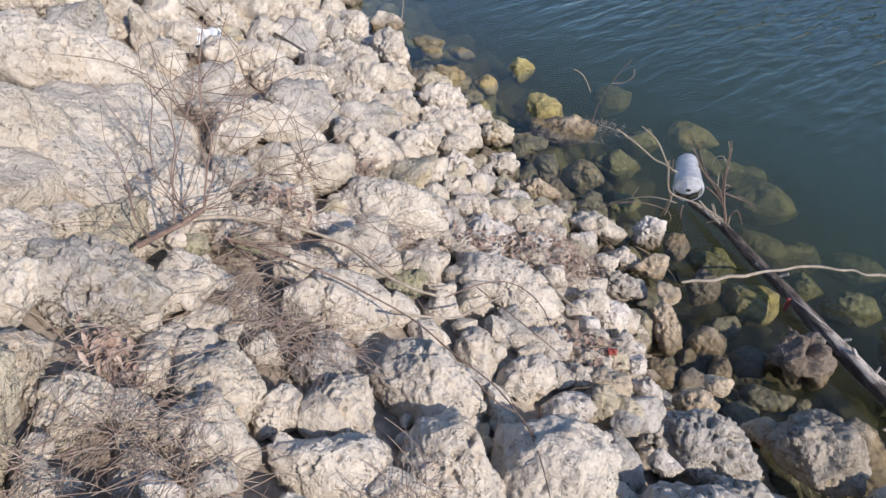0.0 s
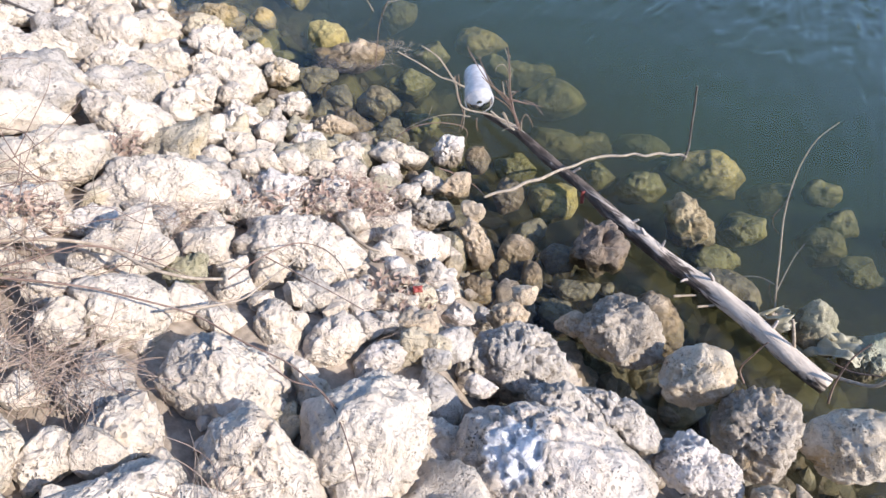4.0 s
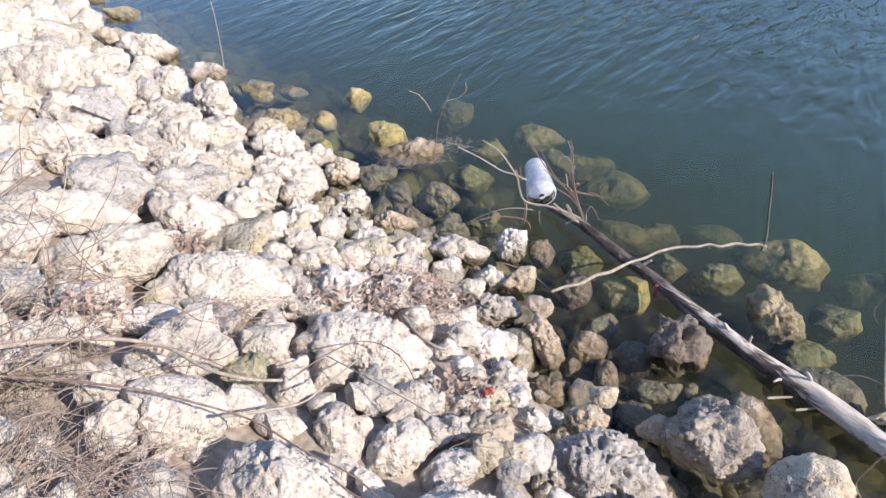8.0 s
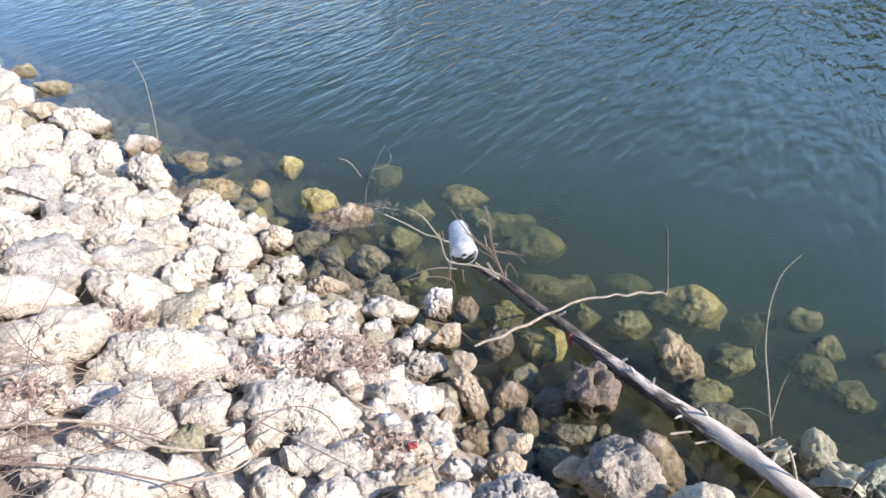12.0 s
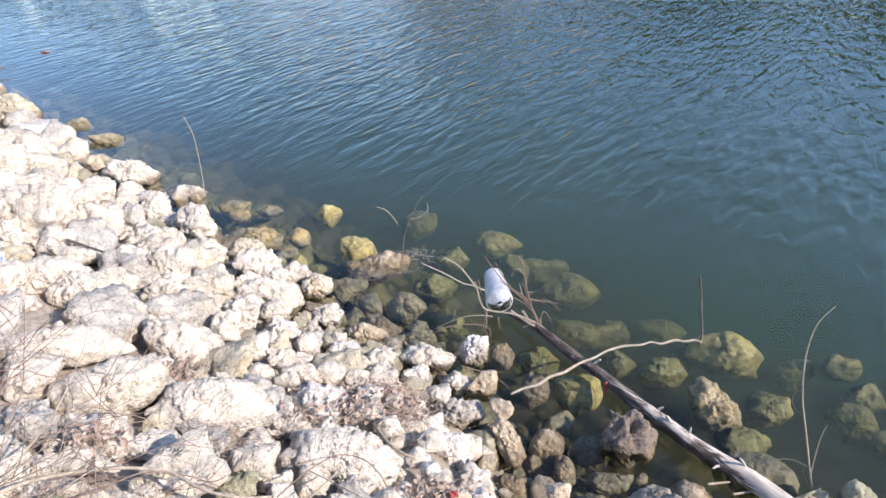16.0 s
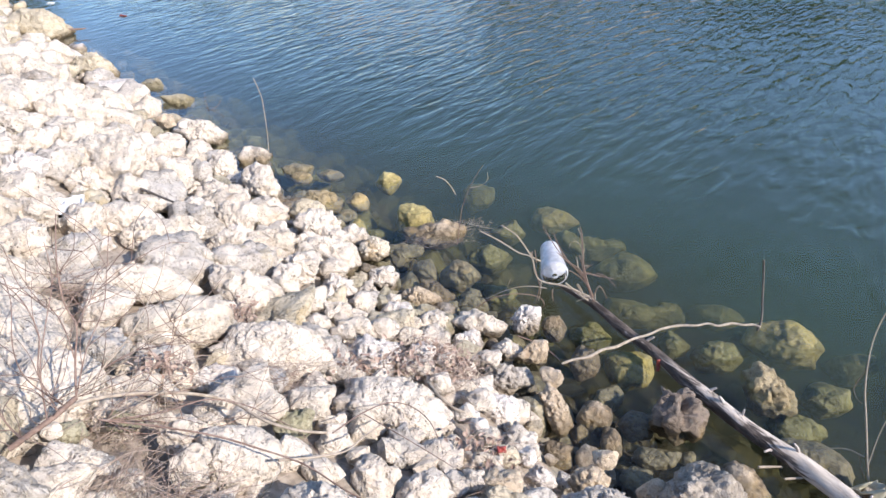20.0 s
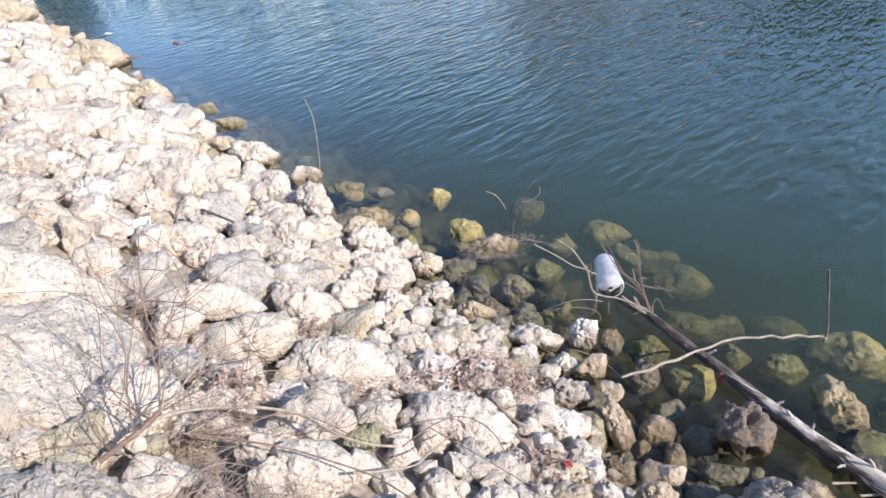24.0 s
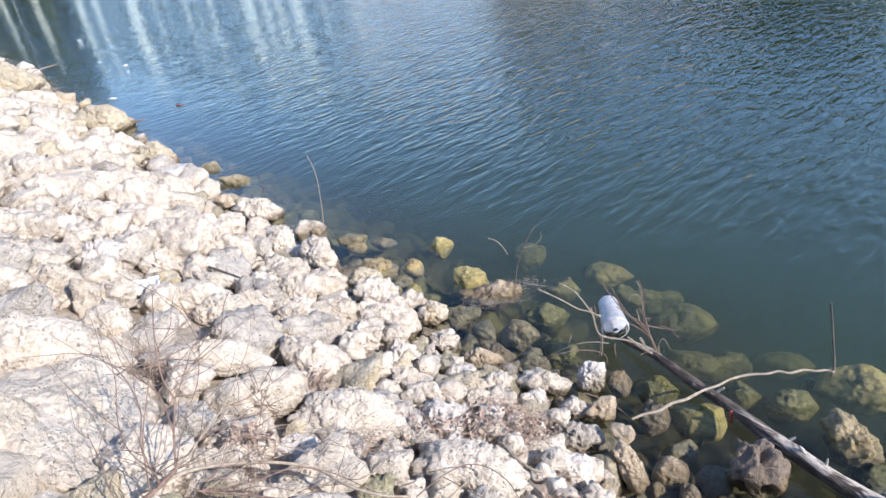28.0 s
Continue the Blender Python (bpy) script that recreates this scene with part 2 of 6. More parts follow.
def water_material():
    n = Nodes("lake_water")
    def crests(turn, stretch):
        mp = n.tree.nodes.new("ShaderNodeMapping")
        mp.vector_type = "TEXTURE"
        mp.inputs["Rotation"].default_value = (0, 0, radians(turn))
        mp.inputs["Scale"].default_value = (stretch, 1.0, 1.0)
        n.put(mp.inputs["Vector"], n.geo.outputs["Position"])
        return mp.outputs["Vector"]

    ripple = n.noise(15.0, 3.0, 0.5, crests(58, 3.4), 0.5)
    cross = n.noise(6.0, 2.0, 0.45, crests(72, 3.0), 0.5)
    swell = n.noise(1.1, 1.0, 0.5)
    split = n.tree.nodes.new("ShaderNodeSeparateXYZ")
    n.put(split.inputs[0], n.geo.outputs["Position"])
    off = n.math("ADD", n.math("MULTIPLY", split.outputs["X"], 0.577), n.math("MULTIPLY", split.outputs["Y"], 0.817))
    calm = n.ramp(off, 1.8, 4.2, 0.06, 1.0)
    height = n.math("ADD", n.math("ADD", ripple, n.math("MULTIPLY", cross, 0.55)), n.math("MULTIPLY", swell, 0.5))
    height = n.math("MULTIPLY", height, calm)
    normal = n.bump(height, 1.0, 0.022)
    clear = n.node("ShaderNodeBsdfTransparent", Color=(0.93, 0.955, 0.94, 1))
    gloss = n.node("ShaderNodeBsdfGlossy", Color=(1, 1, 1, 1), Roughness=0.03, Normal=normal)
    lw = n.node("ShaderNodeLayerWeight", Blend=0.5, Normal=normal)
    grazing = n.math("POWER", lw.outputs["Facing"], 4.0)
    fres = n.math("ADD", n.math("MULTIPLY", grazing, 0.97), 0.022)
    mix = n.tree.nodes.new("ShaderNodeMixShader")
    n.put(mix.inputs[0], fres)
    n.put(mix.inputs[1], clear.outputs[0])
    n.put(mix.inputs[2], gloss.outputs[0])
    n.tree.links.new(mix.outputs[0], n.out.inputs["Surface"])
    return n.mat


def murk_material():
    """Turbid water: lets most light pass and scatters a little teal."""
    n = Nodes("teal_turbid_water")
    clear = n.node("ShaderNodeBsdfTransparent", Color=(0.97, 0.965, 0.93, 1))
    split = n.tree.nodes.new("ShaderNodeSeparateXYZ")
    n.put(split.inputs[0], n.geo.outputs["Position"])
    off = n.math("ADD", n.math("MULTIPLY", split.outputs["X"], 0.577), n.math("MULTIPLY", split.outputs["Y"], 0.817))
    tone = n.mix(n.ramp(n.math("ADD", off, n.noise(1.3, 2.0)), 2.1, 3.6), (0.078, 0.070, 0.044), (0.078, 0.118, 0.080))
    haze = n.tree.nodes.new("ShaderNodeBsdfDiffuse")
    n.put(haze.inputs["Color"], tone)
    mix = n.tree.nodes.new("ShaderNodeMixShader")
    n.put(mix.inputs[0], n.ramp(n.noise(0.7, 2.0), 0.3, 0.7, 0.215, 0.27))
    n.put(mix.inputs[1], clear.outputs[0])
    n.put(mix.inputs[2], haze.outputs[0])
    n.tree.links.new(mix.outputs[0], n.out.inputs["Surface"])
    return n.mat


WATER = water_material()
MURK = murk_material()


def cup_material():
    """Milky clear plastic."""
    n = Nodes("clear_plastic")
    clear = n.node("ShaderNodeBsdfTransparent", Color=(0.97, 0.98, 0.985, 1))
    milk = n.node("ShaderNodeBsdfDiffuse", Color=(0.90, 0.90, 0.92, 1))
    through_light = n.node("ShaderNodeBsdfTranslucent", Color=(0.88, 0.88, 0.90, 1))
    gloss = n.node("ShaderNodeBsdfGlossy", Color=(1, 1, 1, 1), Roughness=0.12)
    scuff = n.ramp(n.noise(45.0, 4.0), 0.35, 0.7, 0.58, 0.78)
    body = n.tree.nodes.new("ShaderNodeMixShader")
    soft = n.tree.nodes.new("ShaderNodeMixShader")
    shine = n.tree.nodes.new("ShaderNodeMixShader")
    n.put(soft.inputs[0], 0.4)
    n.put(soft.inputs[1], milk.outputs[0])
    n.put(soft.inputs[2], through_light.outputs[0])
    n.put(body.inputs[0], scuff)
    n.put(body.inputs[1], clear.outputs[0])
    n.put(body.inputs[2], soft.outputs[0])
    n.put(shine.inputs[0], n.node("ShaderNodeFresnel", IOR=1.5).outputs[0])
    n.put(shine.inputs[1], body.outputs[0])
    n.put(shine.inputs[2], gloss.outputs[0])
    n.tree.links.new(shine.outputs[0], n.out.inputs["Surface"])
    return n.mat


CUP = cup_material()
FOAM = plain("white_foam", (0.82, 0.83, 0.84), (0.70, 0.72, 0.74), 50.0, 0.7, 0.3)
CROWN = plain("dark_green_foliage", (0.035, 0.055, 0.02), (0.06, 0.085, 0.03), 0.8, 0.8, 0.3)

# ---- shore ----
def inland(x, y):
    """Metres from the waterline, up the bank."""
    return np.maximum((x - 0.1) * -0.577 + (y - 2.0) * -0.817, (x + 2.44) * -0.651 + (y - 4.05) * -0.759)


def hash3(ix, iy, iz, seed):
    h = (ix * 374761393 + iy * 668265263 + iz * 2147483647 + seed * 974711) & 0xFFFFFFFF
    h = ((h ^ (h >> 13)) * 1274126177) & 0xFFFFFFFF
    return ((h ^ (h >> 16)) & 0xFFFF) / 65535.0


def vnoise(p, seed=0):
    """Value noise, 0 to 1, of an array of points."""
    i = np.floor(p).astype(np.int64)
    f = p - i
    f = f * f * (3 - 2 * f)
    total = 0.0
    for dx in (0, 1):
        for dy in (0, 1):
            for dz in (0, 1):
                w = (f[:, 0] if dx else 1 - f[:, 0]) * (f[:, 1] if dy else 1 - f[:, 1]) * (f[:, 2] if dz else 1 - f[:, 2])
                total = total + w * hash3(i[:, 0] + dx, i[:, 1] + dy, i[:, 2] + dz, seed)
    return total


def fbm(p, octaves, seed=0):
    total, amp, norm = 0.0, 1.0, 0.0
    for k in range(octaves):
        total = total + amp * vnoise(p * 2.03**k + 17.3 * k, seed + k)
        norm += amp
        amp *= 0.55
    return total / norm


def ground_height(x, y):
    cove = np.clip((x + 0.10) / 0.45, 0, 1)
    s = inland(x, y) - 0.34 * cove * cove * (3 - 2 * cove)
    land = np.minimum(0.47 * s - 0.115 + 0.04 * np.clip((s - 0.3) / 0.3, 0, 1), 0.84)
    bed = np.maximum(0.50 * s - 0.115, -1.5)
    return np.where(s > 0, land, bed)


def mesh_of(name, verts, faces, material, smooth=True):
    me = bpy.data.meshes.new(name)
    me.from_pydata(np.asarray(verts, float).tolist(), [], np.asarray(faces).tolist() if not isinstance(faces, list) else faces)
    me.materials.append(material)
    if smooth:
        me.shade_smooth()
    me.update()
    return me


def grid_mesh(name, xs, ys, height, material):
    gx, gy = np.meshgrid(xs, ys)
    z = height(gx, gy)
    v = np.stack([gx.ravel(), gy.ravel(), z.ravel()], 1)
    w = len(xs)
    a = (np.arange(len(ys) - 1)[:, None] * w + np.arange(w - 1)[None, :]).ravel()
    return mesh_of(name, v, np.stack([a, a + 1, a + w + 1, a + w], 1), material)


def spread(lo, hi, near_lo, near_hi, step):
    """Coordinates that are fine in the middle and coarse outside."""
    mid = np.arange(near_lo, near_hi, step)
    left = near_lo - np.geomspace(step, near_lo - lo, 26)[::-1]
    right = near_hi + np.geomspace(step, hi - near_hi, 26)
    return np.concatenate([left, mid, right])


def terrain(x, y):
    p = np.stack([x.ravel(), y.ravel(), 0 * x.ravel()], 1)
    bump = (fbm(p * 9.0, 4, 3) - 0.5).reshape(x.shape)
    return ground_height(x, y) + 0.05 * bump


shore = new("ground", grid_mesh("ground", spread(-600, 600, -6, 5, 0.06), spread(-600, 600, -3, 8, 0.06), terrain, SOIL))
shore.data.materials.append(SILT)
for poly in shore.data.polygons:
    if poly.center.z < -0.12:
        poly.material_index = 1
tagged(shore, "pale gritty bank sloping down into a green silty lake bed", "ground", kind="structure")

lake = new("water", grid_mesh("water", spread(-700, 700, -5, 5, 1.0), spread(-700, 700, -2, 8, 1.0), lambda x, y: 0 * x, WATER))
tagged(lake, "rippled blue-green clear lake water over sunken stones", "water", kind="structure")
for depth in (0.10, 0.18, 0.29, 0.44, 0.65):
    layer = new("murk", grid_mesh("murk", spread(-700, 700, -5, 5, 1.0), spread(-700, 700, -2, 8, 1.0), lambda x, y: 0 * x - depth, MURK))
    layer.parent = lake

# ---- stones ----
def ico(level):
    bm = bmesh.new()
    bmesh.ops.create_icosphere(bm, subdivisions=level, radius=1.0)
    v = np.array([x.co[:] for x in bm.verts])
    f = [[x.index for x in face.verts] for face in bm.faces]
    bm.free()
    return v / np.linalg.norm(v, axis=1)[:, None], f


ICO = {k: ico(k) for k in (2, 3, 4, 5, 6)}


def soft_step(v, lo, hi):
    u = np.clip((v - lo) / (hi - lo), 0, 1)
    return u * u * (3 - 2 * u)


def chipped(d, r, rng, amount, bite):
    """Radii cut back by small broken faces, each nearly tangent to the rock."""
    whole = r.copy()
    at = rng.normal(size=(amount, 3))
    at /= np.linalg.norm(at, axis=1)[:, None]
    for a in at:
        close = int(np.argmax(d @ a))
        near = np.argsort(-(d @ a))[: max(12, len(d) // 60)]
        q = d[near] * r[near, None]
        q = q - q.mean(0)
        flat = np.linalg.svd(q.T @ q)[0][:, 2]
        flat = flat * np.sign(flat @ a) + rng.normal(size=3) * 0.30
        flat /= np.linalg.norm(flat)
        if flat @ d[close] < 0.25:
            continue
        h = r[close] * (flat @ d[close]) * rng.uniform(bite, 0.995)
        r = np.maximum(np.minimum(r, h / np.maximum(d @ flat, 1e-3)), 0.93 * whole)
    return r


def weather(p, d, mean, seed, off, rough, pits, cave=0.0):
    """Lumps, chipped faces, solution holes and grain on a rock's points."""
    lump = fbm(p / mean * 1.4 + off, 3, seed) - 0.5
    p = p * (1 + 0.20 * rough * lump)[:, None]
    k = min(1.0, (mean / 0.08) ** 0.55)
    warp = p + 0.014 * k * (np.stack([vnoise(p * 26 + off + j * 9, seed + j) for j in range(3)], 1) - 0.5)
    broad = fbm(warp * 14 + off, 3, seed + 5) - 0.5
    mid = fbm(warp * 38 + off, 4, seed + 9) - 0.5
    fine = fbm(p * 120 + off, 3, seed + 21) - 0.5
    patch = soft_step(vnoise(p * 11 + off, seed + 61), 0.30, 0.62)
    hole = soft_step(vnoise(p * 62 + off, seed + 33), 0.70, 0.80) + 0.55 * soft_step(vnoise(p * 125 + off, seed + 41), 0.68, 0.78)
    shift = k * rough * (0.038 * broad + 0.028 * mid + 0.010 * fine) - k * pits * 0.014 * hole * patch
    if cave:
        shift = shift - cave * np.clip(vnoise(warp * 24 + off, seed + 51) - 0.52, 0, 1)
    return p + d * shift[:, None]


def rock_shape(level, size, seed, blocky=9.0, rough=1.0, pits=1.0, facets=8, cave=0.0):
    """A broken, weathered block inside the half-sizes given, as points; coordinates in metres."""
    rng = np.random.default_rng(seed)
    d = ICO[level][0]
    nrm = rng.normal(size=(facets, 3))
    if blocky > 9:
        axes = np.concatenate([np.eye(3), -np.eye(3)])
        nrm = np.concatenate([nrm, axes + rng.normal(size=(6, 3)) * 0.28])
    else:
        nrm = np.concatenate([nrm, rng.normal(size=(9, 3))])
    nrm /= np.linalg.norm(nrm, axis=1)[:, None]
    h = rng.uniform(0.84 if blocky > 9 else 0.90, 1.03, len(nrm))
    reach = (np.maximum(d @ nrm.T, 0) / h) ** blocky
    r = chipped(d, reach.sum(1) ** (-1 / blocky), rng, 12, 0.92)
    p = d * r[:, None]
    p -= (p.max(0) + p.min(0)) / 2
    p /= np.abs(p).max(0)
    size = np.array(size)
    p = p * size
    mean = float(np.cbrt(np.prod(size)))
    off = rng.uniform(-50, 50, 3)
    return weather(p, d, mean, seed, off, rough, pits, cave)


LABELS = {
    "d": ("pale weathered limestone rock on the bank", "d"),
    "w": ("white limestone rock among the riprap", "w"),
    "W": ("bright white knobbly limestone lump", "w"),
    "k": ("tan stained limestone rock on the bank", "k"),
    "K": ("large smooth tan limestone boulder high on the bank", "k"),
    "p": ("grey pitted limestone rock with dark pores", "p"),
    "P": ("large pitted grey limestone boulder with dark holes", "p"),
    "L": ("large pale limestone slab with a rough top", "d"),
    "R": ("big pale grey limestone block on the bank", "d"),
    "S": ("rounded smooth pale limestone boulder with a yellowish base", "d"),
    "X": ("huge pale limestone block with a bright white lime splash", "x"),
    "D": ("smooth grey limestone rock in the riprap", "D"),
    "b": ("brown damp rock at the water's edge", "b"),
    "o": ("brown wet rock half sunk at the water's edge", "b"),
    "t": ("ochre stained limestone rock near the water", "t"),
    "O": ("cream rock with ochre stains standing in the shallows", "c"),
    "g": ("mossy olive stained limestone rock", "g"),
    "s": ("sunken grey stone in the shallows", "s"),
    "y": ("yellow algae covered stone under water", "y"),
    "g2": ("green algae covered stone deep under water", "g2"),
    "g3": ("mossy ragged rock beside the log", "g"),
    "g4": ("pale green rounded stone beside the log", "v"),
    "N": ("damp grey pitted boulder standing in the water", "n"),
    "H": ("dark hollowed limestone rock with white ridges in the water", "h"),
    "e": ("ochre stone just under the surface of the shallows", "e"),
    "B": ("wet ochre boulder breaking the water surface", "e"),
}
count = [0]


SUNKEN = ("s", "y", "g2", "o", "e")
ROUGH = {"R": 0.9, "L": 0.8, "K": 0.45, "N": 1.1, "P": 1.1, "p": 1.15, "W": 1.3, "H": 1.4, "O": 0.8, "D": 0.5, "S": 0.5, "s": 0.65, "y": 0.65, "g2": 0.65, "o": 0.75, "e": 0.8}
PITS = {"X": 1.2, "P": 1.5, "N": 0.9, "p": 1.5, "W": 1.4, "H": 2.0, "K": 0.4, "D": 0.3, "S": 0.4, "s": 0.4, "y": 0.4, "g2": 0.3, "o": 0.6, "O": 0.8}


def stone(kind, place, size, turn):
    count[0] += 1
    seed = 100 + count[0]
    mean = (size[0] * size[1] * size[2]) ** (1 / 3)
    far = math.hypot(place[0], place[1] - 0.2)
    level = 6 if mean / max(far, 0.6) > 0.11 else 5 if mean / far > 0.028 else 4
    label, mat = LABELS[kind]
    rough, pits = ROUGH.get(kind, 1.0), PITS.get(kind, 1.0)
    grow = 0.90 if kind in SUNKEN else 1.05 + 0.12 * min(1.0, max(0.0, (far - 2.0) / 2.0))
    blocky = 9.5 if kind in SUNKEN else 7.0 if kind == "S" else 14.0
    rough *= 1.0 + 0.5 * min(1.0, max(0.0, far - 1.2))
    shape = rock_shape(level, [v * grow for v in size], seed, blocky, rough, pits, 11, 0.17 if kind == "H" else 0.008 if kind == "P" else 0.0)
    ob = new("rock", mesh_of("rock", shape, ICO[level][1], STONE[mat]))
    ob.matrix_world = pose(*place, *turn)
    group = "sunken stones" if kind in SUNKEN else "riprap rocks"
    return tagged(ob, label, "rock", group)


def block(kind, place, reach, thick, turn):
    """A rock by its reach in ten directions round its exposed face and its thickness there."""
    count[0] += 1
    seed = 1100 + count[0]
    rng = np.random.default_rng(seed)
    if kind in ("y", "g2", "s"):
        reach = [v * rng.uniform(0.72, 1.22) for v in reach]
    n, mean = len(reach), float(np.mean(reach))
    far = math.hypot(place[0], place[1] - 0.2)
    level = 6 if mean / far > 0.085 else 5 if mean / far > 0.024 else 4
    bm = bmesh.new()
    for scale, lift in ((1.0, 0.0), (rng.uniform(0.82, 0.94), 0.55), (rng.uniform(0.42, 0.62), 1.0), (0.8, -0.9), (0.4, -1.5)):
        for k in range(n):
            a = 2 * math.pi * k / n
            r = reach[k] * scale * (1 + (rng.uniform(-0.14, 0.10) if lift else 0))
            bm.verts.new((r * math.cos(a), r * math.sin(a), thick * (lift + rng.uniform(-0.16, 0.16))))
    bmesh.ops.convex_hull(bm, input=bm.verts)
    bm.normal_update()
    d = ICO[level][0]
    planes = [(f.normal.copy(), f.normal.dot(f.verts[0].co)) for f in bm.faces if f.calc_area() > 1e-7]
    bm.free()
    normal = np.array([p[0][:] for p in planes])
    gap = np.array([p[1] for p in planes])
    flip = np.sign(gap)
    normal, gap = normal * flip[:, None], np.maximum(gap * flip, 1e-3)
    r = (((np.maximum(d @ normal.T, 0) / gap) ** 26).sum(1)) ** (-1 / 26)
    r = chipped(d, r, rng, 8 if kind in ("S", "K", "D") else 22 if level < 6 else 40, 0.93)
    label, mat = LABELS[kind]
    off = rng.uniform(-50, 50, 3)
    wide = 1.18 if kind in SUNKEN else 1.10
    shape = weather(d * r[:, None] * wide, d, mean, seed, off, ROUGH.get(kind, 1.0) * (0.9 + (0.0 if kind in SUNKEN else 0.5 * min(1.0, max(0.0, far - 1.2)))), PITS.get(kind, 1.0), 0.17 if kind == "H" else 0.008 if kind == "P" else 0.0)
    ob = new("rock", mesh_of("rock", shape, ICO[level][1], STONE[mat]))
    ob.matrix_world = pose(*place, *turn)
    return tagged(ob, label, "rock", "sunken stones" if kind in SUNKEN else "riprap rocks")


stone('b', (-2.178, 3.591, 0.080), (0.056, 0.041, 0.046), (-41, 2, 9))
stone('d', (-1.881, 3.070, 0.172), (0.078, 0.059, 0.069), (-41, 2, 9))
stone('d', (-1.548, 3.334, -0.010), (0.081, 0.060, 0.068), (-45, 24, -12))
stone('b', (-1.481, 3.290, -0.005), (0.034, 0.028, 0.037), (-41, 2, 9))
stone('d', (-1.853, 2.535, 0.348), (0.147, 0.109, 0.127), (-41, 10, 2))
stone('d', (-2.085, 2.638, 0.386), (0.121, 0.084, 0.091), (-41, 10, 2))
stone('p', (-1.881, 2.273, 0.456), (0.063, 0.052, 0.067), (-41, 2, 9))
stone('d', (-1.612, 1.764, 0.553), (0.110, 0.062, 0.055), (-41, 2, 9))
stone('d', (-2.415, 3.127, 0.311), (0.174, 0.112, 0.113), (-41, 10, 2))
stone('d', (-2.659, 3.125, 0.388), (0.139, 0.085, 0.081), (-41, 2, 9))
stone('d', (-2.680, 3.439, 0.285), (0.110, 0.070, 0.069), (-41, 2, 9))
stone('d', (-1.483, 2.187, 0.366), (0.072, 0.041, 0.037), (-41, 10, 2))
stone('d', (-1.172, 2.313, 0.224), (0.076, 0.060, 0.074), (-41, 2, 9))
stone('d', (-1.607, 2.330, 0.352), (0.069, 0.045, 0.046), (-41, 2, 9))
stone('d', (-1.252, 2.044, 0.345), (0.083, 0.049, 0.046), (-41, 2, 9))
stone('w', (-1.135, 1.900, 0.368), (0.043, 0.027, 0.026), (-41, 2, 9))
stone('d', (-1.072, 1.348, 0.558), (0.069, 0.053, 0.063), (-41, 2, 9))
stone('p', (-0.943, 1.132, 0.606), (0.065, 0.046, 0.051), (-41, 2, 9))
stone('d', (-0.789, 1.054, 0.598), (0.029, 0.023, 0.028), (-41, 2, 9))
stone('k', (-0.981, 2.203, 0.207), (0.091, 0.065, 0.073), (-41, 2, 9))
stone('d', (-0.808, 2.056, 0.217), (0.069, 0.051, 0.059), (-41, 2, 9))
stone('d', (-0.639, 0.924, 0.605), (0.036, 0.027, 0.030), (-41, 2, 9))
stone('d', (-0.571, 0.831, 0.623), (0.036, 0.032, 0.044), (-41, 2, 9))
stone('d', (-0.819, 0.824, 0.695), (0.024, 0.016, 0.017), (-41, 2, 9))
stone('g', (-0.798, 0.836, 0.684), (0.028, 0.021, 0.024), (-41, 2, 9))
stone('d', (-0.842, 0.792, 0.715), (0.017, 0.011, 0.012), (-41, 2, 9))
stone('d', (-0.733, 0.760, 0.690), (0.067, 0.039, 0.036), (-42, 13, -1))
stone('d', (-0.492, 1.657, 0.285), (0.050, 0.034, 0.036), (-41, 2, 9))
stone('d', (-0.411, 1.695, 0.250), (0.047, 0.032, 0.035), (-41, 2, 9))
stone('k', (-0.325, 1.703, 0.223), (0.042, 0.029, 0.031), (-41, 2, 9))
stone('d', (-0.783, 2.266, 0.128), (0.118, 0.073, 0.071), (-41, 10, 2))
stone('d', (-0.675, 1.771, 0.292), (0.056, 0.039, 0.043), (-41, 2, 9))
stone('d', (-0.575, 1.752, 0.272), (0.045, 0.030, 0.032), (-41, 2, 9))
stone('d', (-0.794, 1.884, 0.280), (0.049, 0.043, 0.059), (-41, 2, 9))
stone('d', (-0.911, 2.579, 0.048), (0.114, 0.072, 0.071), (-43, 17, -4))
stone('d', (-0.754, 2.562, 0.009), (0.076, 0.055, 0.063), (-43, 17, -4))
stone('d', (-0.463, 1.170, 0.462), (0.055, 0.038, 0.041), (-41, 2, 9))
stone('g', (-0.462, 1.061, 0.506), (0.045, 0.031, 0.032), (-41, 2, 9))
stone('t', (0.022, 0.993, 0.399), (0.034, 0.028, 0.037), (-41, 2, 9))
stone('D', (0.097, 1.025, 0.367), (0.047, 0.035, 0.041), (-41, 2, 9))
stone('k', (-0.038, 1.129, 0.364), (0.054, 0.031, 0.027), (-41, 2, 9))
stone('d', (-0.690, 0.941, 0.613), (0.036, 0.023, 0.024), (-41, 2, 9))
stone('g', (-0.742, 0.912, 0.640), (0.035, 0.023, 0.023), (-41, 2, 9))
stone('d', (-0.188, 1.456, 0.281), (0.041, 0.027, 0.028), (-41, 2, 9))
stone('d', (-0.071, 1.437, 0.257), (0.048, 0.029, 0.027), (-41, 2, 9))
stone('w', (-0.051, 1.277, 0.313), (0.030, 0.022, 0.025), (-41, 2, 9))
stone('d', (-0.095, 1.340, 0.302), (0.035, 0.024, 0.026), (-41, 2, 9))
stone('k', (-0.036, 1.240, 0.325), (0.026, 0.018, 0.019), (-41, 2, 9))
stone('t', (0.020, 1.179, 0.332), (0.032, 0.024, 0.028), (-41, 2, 9))
stone('k', (-0.006, 1.074, 0.377), (0.033, 0.025, 0.029), (-41, 2, 9))
